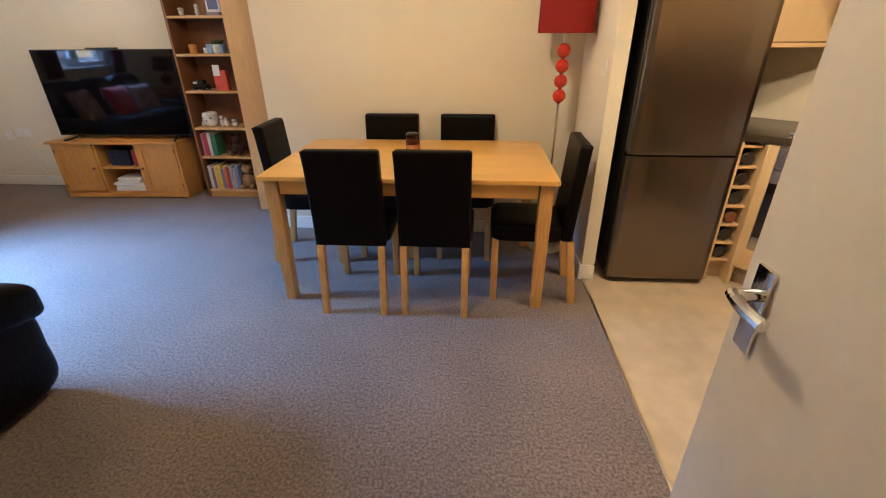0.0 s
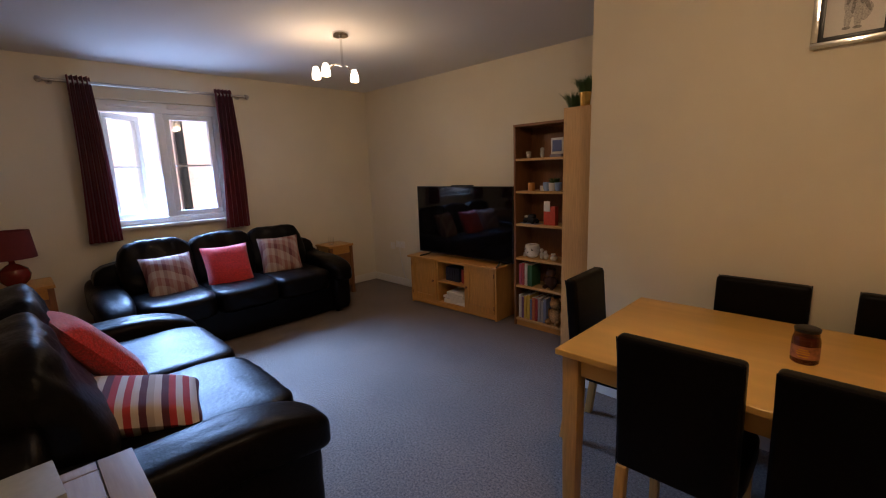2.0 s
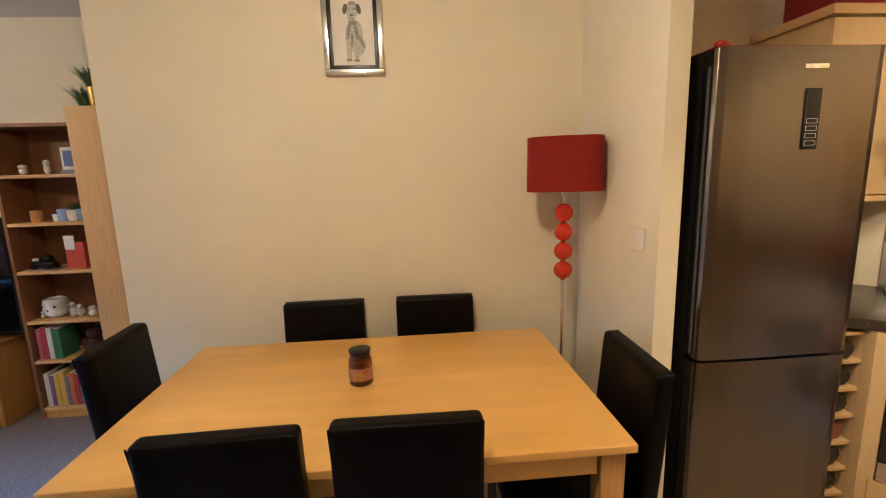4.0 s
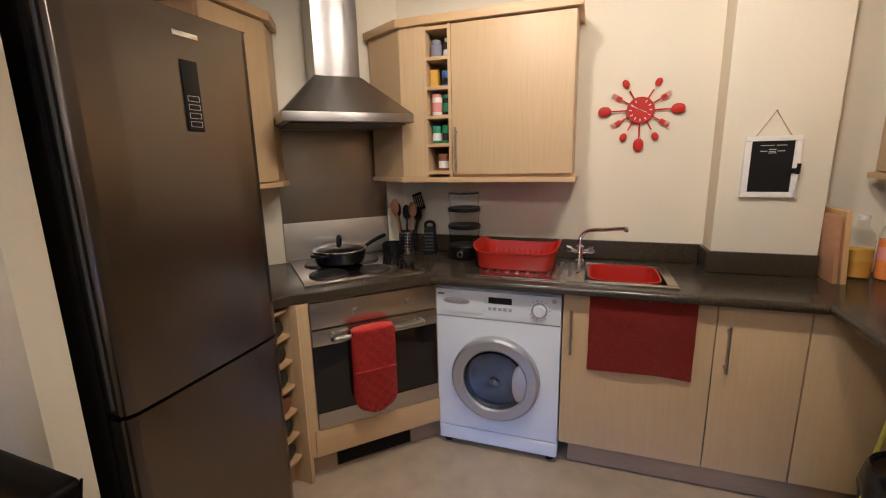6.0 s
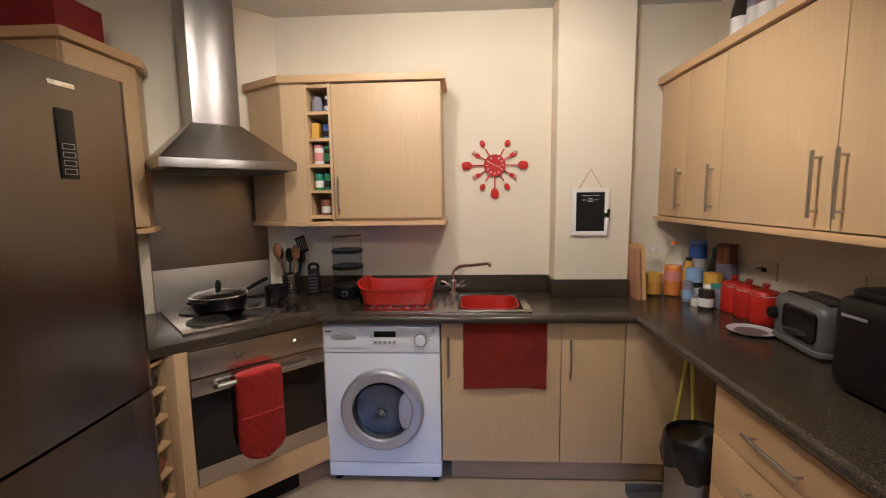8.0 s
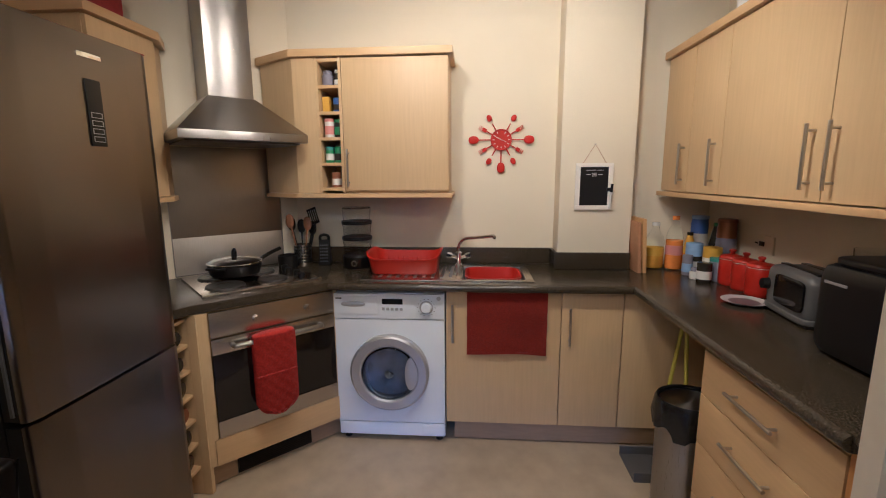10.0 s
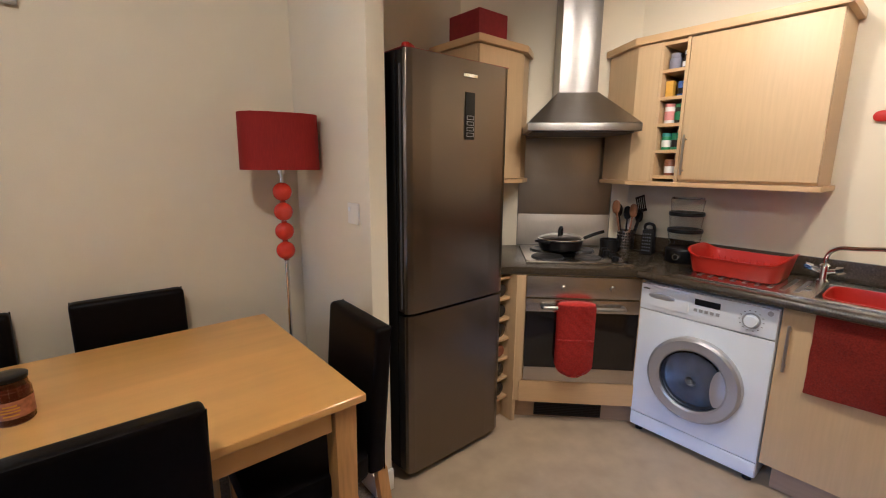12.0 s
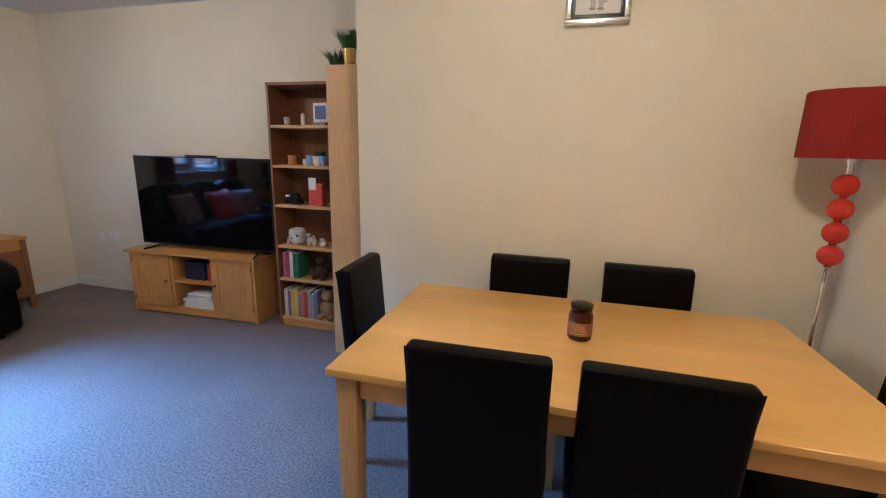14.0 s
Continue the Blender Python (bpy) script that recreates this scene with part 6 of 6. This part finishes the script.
# wine bottles in the rack
for k in (0, 1, 3):
    w = thing("wine_bottle", 1.905, 2.80, 0.145 + 0.118 * k + 0.042, 0, "dark wine bottle lying in the maple rack", "bottle", "bottles in the wine rack")
    part("body", moved(lathe([(0.03, 0.0), (0.039, 0.006), (0.039, 0.19), (0.015, 0.24), (0.014, 0.30)], n=20), Matrix.Rotation(radians(-90), 4, "X")), C_DARK, w)
for k in (2, 4, 5):
    w = thing("wine_bottle", 1.905, 2.80, 0.145 + 0.118 * k + 0.038, 0, "dark brown bottle lying in the maple rack", "bottle", "bottles in the wine rack")
    part("body", moved(lathe([(0.03, 0.0), (0.036, 0.006), (0.036, 0.19), (0.015, 0.24), (0.014, 0.30)], n=20), Matrix.Rotation(radians(-90), 4, "X")), C_BROWN if k == 2 else C_DARK, w)


# ---- plates on the walls ----
def socket(x, y, z, rz, label, gang=1):
    s = thing("wall_socket", x, y, z, rz, label, "socket")
    part("plate", box(-0.043 * gang, 0.043 * gang, -0.010, -0.001, -0.043, 0.043, 0.004), M_WHITE, s)
    for g in range(gang):
        part("rocker", box(-0.03 + 0.06 * g * (gang - 1), -0.018 + 0.06 * g * (gang - 1), -0.0135, -0.009, 0.008, 0.026, 0.001), M_UPVC, s)
    return s


socket(-4.26, YT, 0.55, 0, "white double wall socket beside the television", 2)
socket(-4.42, YT, 0.52, 0, "white aerial socket beside the television", 1)
socket(1.0595, 2.865, 1.245, -90, "white light switch on the short wall", 1)["category"] = "light switch"
sk = thing("wall_socket", 2.42, YS, 1.12, 180, "cream double wall socket with a dark switch above the worktop", "socket")
part("plate", box(-0.073, 0.073, -0.009, -0.001, -0.043, 0.043, 0.003), M_WALL, sk)
part("rocker", box(-0.028, 0.008, -0.0125, -0.008, -0.010, 0.012, 0.002), M_BLACK, sk, "dark switch")
part("indicator", box(-0.062, -0.040, -0.0115, -0.008, -0.003, 0.004, 0.001), M_BLACK, sk)
cab = thing("cable", -4.2, YT - 0.02, 0, 0, "pale cable trailing from the wall socket to the floor", "cable")
part("lead", tube(arc([(-0.06, 0, 0.53), (0.0, -0.03, 0.35), (0.10, -0.04, 0.12), (0.35, -0.05, 0.01), (0.55, -0.02, 0.01)], 8), 0.004, 8), C_WHITE, cab)

# ---- candle jar on the table ----
cj = thing("candle_jar", -0.002, 2.82, TZ + 0.001, 0, "brown glass candle jar with a paper label", "candle")
part("wax", lathe([(0.036, 0.003), (0.038, 0.006), (0.038, 0.092), (0.034, 0.100), (0.002, 0.101)], n=28), paint("red_brown_wax", 0.13, 0.035, 0.012, 0.35), cj)
g_ = part("jar", lathe([(0.038, 0), (0.0425, 0.006), (0.0425, 0.09), (0.037, 0.105), (0.037, 0.118), (0.034, 0.118), (0.034, 0.103), (0.039, 0.088), (0.039, 0.005)], n=32), glass("smoky_glass", (0.62, 0.42, 0.28), 0.02, 1.4), cj)
g_.visible_shadow = False
part("paper_label", moved(lathe([(0.0432, 0.022), (0.0432, 0.07)], n=28, caps=False), Matrix.Identity(4)), mat("brown_label", (0.34, 0.13, 0.05), 0.6, grain=60, amount=0.35), cj, "brown paper label")
b = bmesh.new()
for z, w in ((0.058, 0.3), (0.050, 0.45), (0.042, 0.45), (0.032, 0.35)):
    for q in range(6):
        a = -math.pi / 2 - w + 2 * w * q / 6
        box(-0.0032, 0.0032, -0.0009, 0.0009, -0.0018, 0.0018, 0, b)
        bmesh.ops.transform(b, matrix=pose(0.0437 * math.cos(a), 0.0437 * math.sin(a), z, 0, 0, math.degrees(a) + 90), verts=b.verts[-8:])
part("label_bars", b, C_OIL, cj)
part("lid", lathe([(0.033, 0.1185), (0.039, 0.120), (0.040, 0.130), (0.034, 0.133), (0.014, 0.134)], n=28), M_BLACK, cj, "dark glass lid")

# ---- bookcase contents ----
BK = "things on the bookcase"
X0, Y0 = -2.215, 4.165


def book(x, z, w, h, d, mt, lean=0.0):
    o = thing("book", x, Y0, z + 0.001, 0, "upright paperback book on the bookcase shelf", "book", "books")
    m = Matrix.Rotation(radians(lean), 4, "Y")
    part("cover", moved(box(0, w, 0, d, 0, h, 0.002), m), mt, o)
    part("pages", moved(box(0.003, w - 0.003, 0.004, d + 0.002, h - 0.004, h + 0.0015, 0), m), M_PAPER, o)


COVERS = [paint("book_" + n, *c) for n, c in (("white", (0.6, 0.58, 0.54)), ("red", (0.36, 0.04, 0.04)), ("purple", (0.18, 0.10, 0.24)), ("yellow", (0.62, 0.42, 0.05)), ("blue", (0.16, 0.20, 0.34)), ("orange", (0.50, 0.14, 0.04)), ("grey", (0.32, 0.31, 0.31)), ("green", (0.04, 0.16, 0.07)), ("pink", (0.45, 0.10, 0.16)))]
x = X0 + 0.005
for k, (w, h) in enumerate(((0.03, 0.225), (0.022, 0.21), (0.028, 0.22), (0.034, 0.235), (0.02, 0.20), (0.03, 0.22), (0.026, 0.215), (0.03, 0.225), (0.024, 0.20), (0.03, 0.23))):
    book(x, SHELVES[0], w, h, 0.16, COVERS[(0, 2, 3, 3, 4, 5, 1, 6, 6, 4)[k]])
    x += w + 0.003
x = X0 + 0.01
for k, (w, h) in enumerate(((0.025, 0.20), (0.03, 0.215), (0.03, 0.21), (0.045, 0.20))):
    book(x, SHELVES[1], w, h, 0.15, COVERS[(8, 1, 0, 7)[k]])
    x += w + 0.003


def soft_toy(x, z, s, mt, label):
    o = thing("soft_toy", x, Y0 + 0.07, z + 0.001, 0, label, "soft toy", BK)
    b = puff(0, 0, 0.40 * s, 0.75 * s, 0.65 * s, 0.8 * s, 2.3, 0.01 * s, 1.0, 8)
    puff(0, -0.05 * s, 0.98 * s, 0.58 * s, 0.55 * s, 0.52 * s, 2.2, 0.01 * s, 2.0, 7, b)
    for sg in (-1, 1):
        puff(sg * 0.22 * s, 0, 1.22 * s, 0.18 * s, 0.12 * s, 0.18 * s, 2.2, 0, 0, 4, b)
        puff(sg * 0.38 * s, -0.1 * s, 0.5 * s, 0.22 * s, 0.25 * s, 0.45 * s, 2.2, 0, 0, 4, b)
        puff(sg * 0.25 * s, -0.32 * s, 0.13 * s, 0.26 * s, 0.42 * s, 0.26 * s, 2.2, 0, 0, 4, b)
    part("body", b, mt, o)


soft_toy(-1.845, SHELVES[0], 0.19, mat("brown_plush", (0.34, 0.20, 0.08), 0.95, grain=90, amount=0.4, bump=0.8, bump_scale=150), "brown plush bear on the bottom shelf")
soft_toy(-1.90, SHELVES[1], 0.145, mat("dark_brown_plush", (0.05, 0.018, 0.012), 0.95, grain=90, amount=0.4, bump=0.8, bump_scale=150), "dark brown plush bear on the shelf")
M_CERAM = mat("white_black_ceramic", (0.62, 0.60, 0.56), 0.25, grain=18, amount=0.25, blotch=0.1)
cm = thing("ceramic_pot", -2.105, 4.235, SHELVES[2] + 0.001, 0, "white ceramic dog-face pot with black patches", "pot", BK)
part("body", lathe([(0.035, 0), (0.06, 0.02), (0.074, 0.07), (0.062, 0.118), (0.05, 0.125), (0.045, 0.115)], n=28), M_CERAM, cm)
for a, z, s_ in ((-125, 0.078, 0.022), (-60, 0.078, 0.016), (-92, 0.058, 0.012)):
    part("patch", puff(0.068 * math.cos(radians(a)), 0.068 * math.sin(radians(a)), z, s_, 0.014, s_ * 1.2, 2.2, cuts=4), M_BLACK, cm)
for k, (x, h, w) in enumerate(((-2.175, 0.045, 0.028), (-1.985, 0.10, 0.045), (-1.945, 0.085, 0.04), (-1.865, 0.07, 0.06))):
    o = thing("dog_ornament", x, 4.215, SHELVES[2] + 0.001, 0, "small white and black china animal ornament", "ornament", BK)
    b = puff(0, 0, h * 0.35, w, w * 1.1, h * 0.7, 2.3, 0.002, k, 6)
    puff(0, -w * 0.2, h * 0.82, w * 0.7, w * 0.7, h * 0.36, 2.2, 0, 0, 5, b)
    part("body", b, M_CERAM, o)
toy = thing("toy_car", -2.11, 4.22, SHELVES[3] + 0.001, -12, "small black and white model car", "toy car", BK)
part("chassis", puff(0, 0, 0.035, 0.15, 0.07, 0.035, 4, cuts=6), M_BLACK, toy)
part("cabin", puff(0.015, 0, 0.066, 0.075, 0.06, 0.045, 3, cuts=5), M_BLACK, toy)
part("bonnet", puff(-0.052, 0, 0.06, 0.045, 0.05, 0.02, 3, cuts=4), C_WHITE, toy)
for sx_ in (-0.048, 0.048):
    for sy_ in (-0.03, 0.03):
        part("wheel", rod((sx_, sy_ - 0.008, 0.019), (sx_, sy_ + 0.008, 0.019), 0.019, n=16), M_BLACKM, toy)
part("stand", box(-0.10, 0.10, -0.04, 0.04, -0.001, 0.004, 0.001), C_GREY, toy)
rc = thing("red_card_box", -1.90, 4.21, SHELVES[3] + 0.001, -6, "red box with a white heart card leaning on it", "box", BK)
part("box", box(-0.06, 0.06, -0.02, 0.03, 0, 0.165, 0.002), mat("scarlet_card", (0.55, 0.07, 0.03), 0.6, grain=40, amount=0.1), rc)
part("card", box(-0.055, 0.01, -0.026, -0.021, 0.12, 0.21, 0.003), M_PAPER, rc, "white greeting card")
pt = thing("candle", -2.10, 4.21, SHELVES[4] + 0.001, 0, "short amber candle on the shelf", "candle", BK)
part("wax", lathe([(0.03, 0), (0.032, 0.004), (0.032, 0.072), (0.024, 0.070), (0.002, 0.068)], n=24), paint("amber_wax", 0.55, 0.25, 0.06, 0.4), pt)
for k, (x, r, h) in enumerate(((-1.985, 0.022, 0.045), (-1.945, 0.030, 0.075), (-1.89, 0.030, 0.07), (-1.83, 0.03, 0.072))):
    o = thing("small_cup", x, 4.21, SHELVES[4] + 0.001, 0, "small white and blue china cup", "cup", BK)
    part("body", lathe([(r * 0.7, 0), (r * 0.95, h * 0.3), (r, h), (r * 0.9, h), (r * 0.85, h * 0.3)], n=20), C_LBLUE if k % 2 else C_WHITE, o)
tr = thing("small_plant", -1.905, 4.275, SHELVES[4] + 0.001, 0, "small dark pot plant behind the cups", "plant", BK)
part("pot", lathe([(0.035, 0), (0.045, 0.07), (0.04, 0.07)], n=20), M_BLACKM, tr)


def tuft(parent, r, z0, h, n, seed, mt=None):
    rnd = random.Random(seed)
    b = bmesh.new()
    for _ in range(n):
        a, q = rnd.uniform(0, 6.283), r * math.sqrt(rnd.random())
        base = Vector((q * math.cos(a), q * math.sin(a), z0))
        out = Vector((math.cos(a + rnd.uniform(-1, 1)), math.sin(a + rnd.uniform(-1, 1)), 0))
        hh = h * rnd.uniform(0.6, 1.0)
        w = Vector((-out.y, out.x, 0)) * 0.0022
        mid, tip = base + Vector((0, 0, hh * 0.6)) + out * hh * 0.22, base + Vector((0, 0, hh * 0.95)) + out * hh * rnd.uniform(0.3, 0.75)
        v = [b.verts.new(p_) for p_ in (base - w, base + w, mid + w, mid - w, tip)]
        b.faces.new((v[0], v[1], v[2], v[3]))
        b.faces.new((v[3], v[2], v[4]))
    o = part("grass", b, mt or M_GREEN, parent, "", False)
    tagged(o, kind="stuff")


tuft(tr, 0.04, 0.06, 0.06, 160, 5)
for k, (x, r, h, mt, lb) in enumerate(((-2.13, 0.028, 0.06, M_CERAM, "round white china ornament"), (-1.99, 0.022, 0.085, M_CERAM, "small white and dark figurine"))):
    o = thing("ornament", x, 4.21, SHELVES[5] + 0.001, 0, lb + " on the top shelf", "ornament", BK)
    b = puff(0, 0, h * 0.38, r * 1.5, r * 1.5, h * 0.76, 2.3, 0.003, k, 6)
    puff(0, 0, h * 0.80, r * 1.6, r * 1.5, h * 0.45, 2.3, 0.003, k + 2, 6, b)
    part("body", b, mt, o)
pf = thing("photo_frame", -1.845, 4.22, SHELVES[5] + 0.001, -8, "white and blue framed card on the top shelf", "photo frame", BK)
fr_ = part("frame", box(-0.065, 0.065, -0.008, 0.008, 0.025, 0.16, 0.003), C_WHITE, pf)
part("picture", box(-0.048, 0.048, -0.0105, -0.0085, 0.045, 0.14, 0), paint("blue_print", 0.10, 0.13, 0.30), fr_)
part("foot", box(-0.06, 0.06, -0.03, 0.03, 0, 0.022, 0.003), C_GREY, pf)


def plant(x, y, z, r, h, pot_mat, label, seed, grass):
    o = thing("potted_grass", x, y, z, 0, label, "plant", "plants on the bookcases")
    part("pot", lathe([(r * 0.78, 0), (r * 0.8, 0.003), (r, h), (r * 0.92, h), (r * 0.85, h - 0.012)], n=28), pot_mat, o)
    tuft(o, r * 0.85, h - 0.012, grass, 420, seed)


plant(-1.70, 4.235, 1.873, 0.05, 0.09, M_BLACKM, "artificial grass in a black pot on the bookcase", 3, 0.15)
plant(-1.44, 3.90, 1.915, 0.042, 0.10, M_GOLD, "artificial grass in a gold pot on the tall bookcase", 4, 0.13)

# television cabinet contents
cx, cy = -3.01, 4.06
for k, (dx, w, c) in enumerate(((-0.13, 0.03, 4), (-0.095, 0.025, 7), (-0.065, 0.03, 4), (-0.03, 0.028, 2), (0.005, 0.03, 4), (0.04, 0.028, 6), (0.10, 0.03, 1), (0.135, 0.028, 1))):
    o = thing("dvd_case", cx + dx, cy + 0.06, 0.305, 2.6, "dark film case standing on the cabinet shelf", "film case", "film cases")
    part("case", box(0, w, 0, 0.13, 0, 0.15, 0.002), COVERS[c] if c in (1,) else paint(f"case_{k}", 0.012, 0.016, 0.035), o)
for k in range(5):
    o = thing("magazine", cx + 0.02 + 0.012 * math.sin(k * 2.3), cy + 0.10, 0.066 + k * 0.026, 3 + 5 * math.sin(k * 1.7), "white magazine lying in a stack", "magazine", "stack of magazines")
    w = 0.30 if k < 3 else 0.22
    part("paper_block", box(-w / 2, w / 2, -0.08, 0.12, 0, 0.024, 0.003), M_PAPER, o)

# ---- side tables and lamp by the sofas ----
def side_table(x, y, w, h, label):
    t_ = thing("side_table", x, y, 0, 0, label, "side table")
    part("top", box(-w / 2, w / 2, -w / 2, w / 2, h - 0.025, h, 0.004), M_PINEH, t_)
    part("apron", box(-w / 2 + 0.02, w / 2 - 0.02, -w / 2 + 0.02, w / 2 - 0.02, h - 0.11, h - 0.026, 0.002), M_PINEH, t_)
    # Body and legs take the dark oak colour to show the table's shadow
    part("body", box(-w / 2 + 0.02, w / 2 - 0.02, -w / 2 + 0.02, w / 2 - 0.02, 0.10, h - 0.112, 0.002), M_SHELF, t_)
    for sx_ in (-1, 1):
        for sy_ in (-1, 1):
            cx_, cy_ = sx_ * (w / 2 - 0.03), sy_ * (w / 2 - 0.03)
            part("leg", box(cx_ - 0.02, cx_ + 0.02, cy_ - 0.02, cy_ + 0.02, 0, h - 0.026, 0.003), M_SHELF, t_)
    return t_


side_table(-4.64, 3.66, 0.34, 0.63, "small honey oak side table beside the sofa arm")
gx = thing("glass_tumbler", -4.64, 3.62, 0.631, 0, "clear glass tumbler on the side table", "glass")
part("glass", lathe([(0.03, 0), (0.035, 0.09), (0.033, 0.09), (0.028, 0.006)], n=24), M_GLASS, gx)
side_table(-4.52, 0.80, 0.42, 0.73, "honey oak side table in the corner between the sofas")
tl = thing("table_lamp", -4.52, 0.80, 0.731, 0, "table lamp with a red ball base and red shade", "lamp")
part("base", lathe([(0.05, 0.0), (0.055, 0.008), (0.085, 0.04), (0.098, 0.085), (0.085, 0.13), (0.04, 0.165), (0.02, 0.175), (0.015, 0.21)], n=32), paint("dark_red_glaze", 0.16, 0.012, 0.008, 0.25), tl)
b = lathe([(0.155, 0.215), (0.135, 0.425)], n=48, caps=False)
bmesh.ops.solidify(b, geom=b.faces, thickness=0.003)
part("shade", b, paint("burgundy_shade", 0.13, 0.012, 0.012, 0.8), tl, "dark red drum shade")

# ---- white chest by the doorway ----
wc = thing("white_chest", -1.22, 0.72, 0, 0, "low white chest with a pale grey boarded top", "chest")
part("body", box(-0.19, 0.20, -0.26, 0.26, 0.0, 0.675, 0.004), M_WHITE, wc)
M_BOARD = mat("pale_grey_wood", (0.36, 0.305, 0.265), 0.5, grain=14, amount=0.10, stretch=(0.6, 7, 7), blotch=0.06)
part("lid_board", box(-0.20, 0.21, 0.190, 0.275, 0.676, 0.70, 0.003), M_BOARD, wc, "pale grey wooden board")
part("lid_board", box(-0.20, -0.152, -0.27, 0.186, 0.676, 0.70, 0.003), M_BOARD, wc, "pale grey wooden board")
part("lid_board", box(-0.148, 0.21, -0.27, 0.186, 0.676, 0.70, 0.003), M_BOARD, wc, "pale grey wooden board")
fo = thing("card_box", -1.412, 0.70, 0.701, 4, "shallow pale blue card box on the white chest", "box")
C_BOX = paint("pale_blue_card", 0.40, 0.44, 0.48)
part("tray", box(0.003, 0.197, -0.137, 0.117, 0.0, 0.04, 0.002), C_BOX, fo)
part("lid", box(0.0, 0.20, -0.14, 0.12, 0.018, 0.052, 0.003), C_BOX, fo)
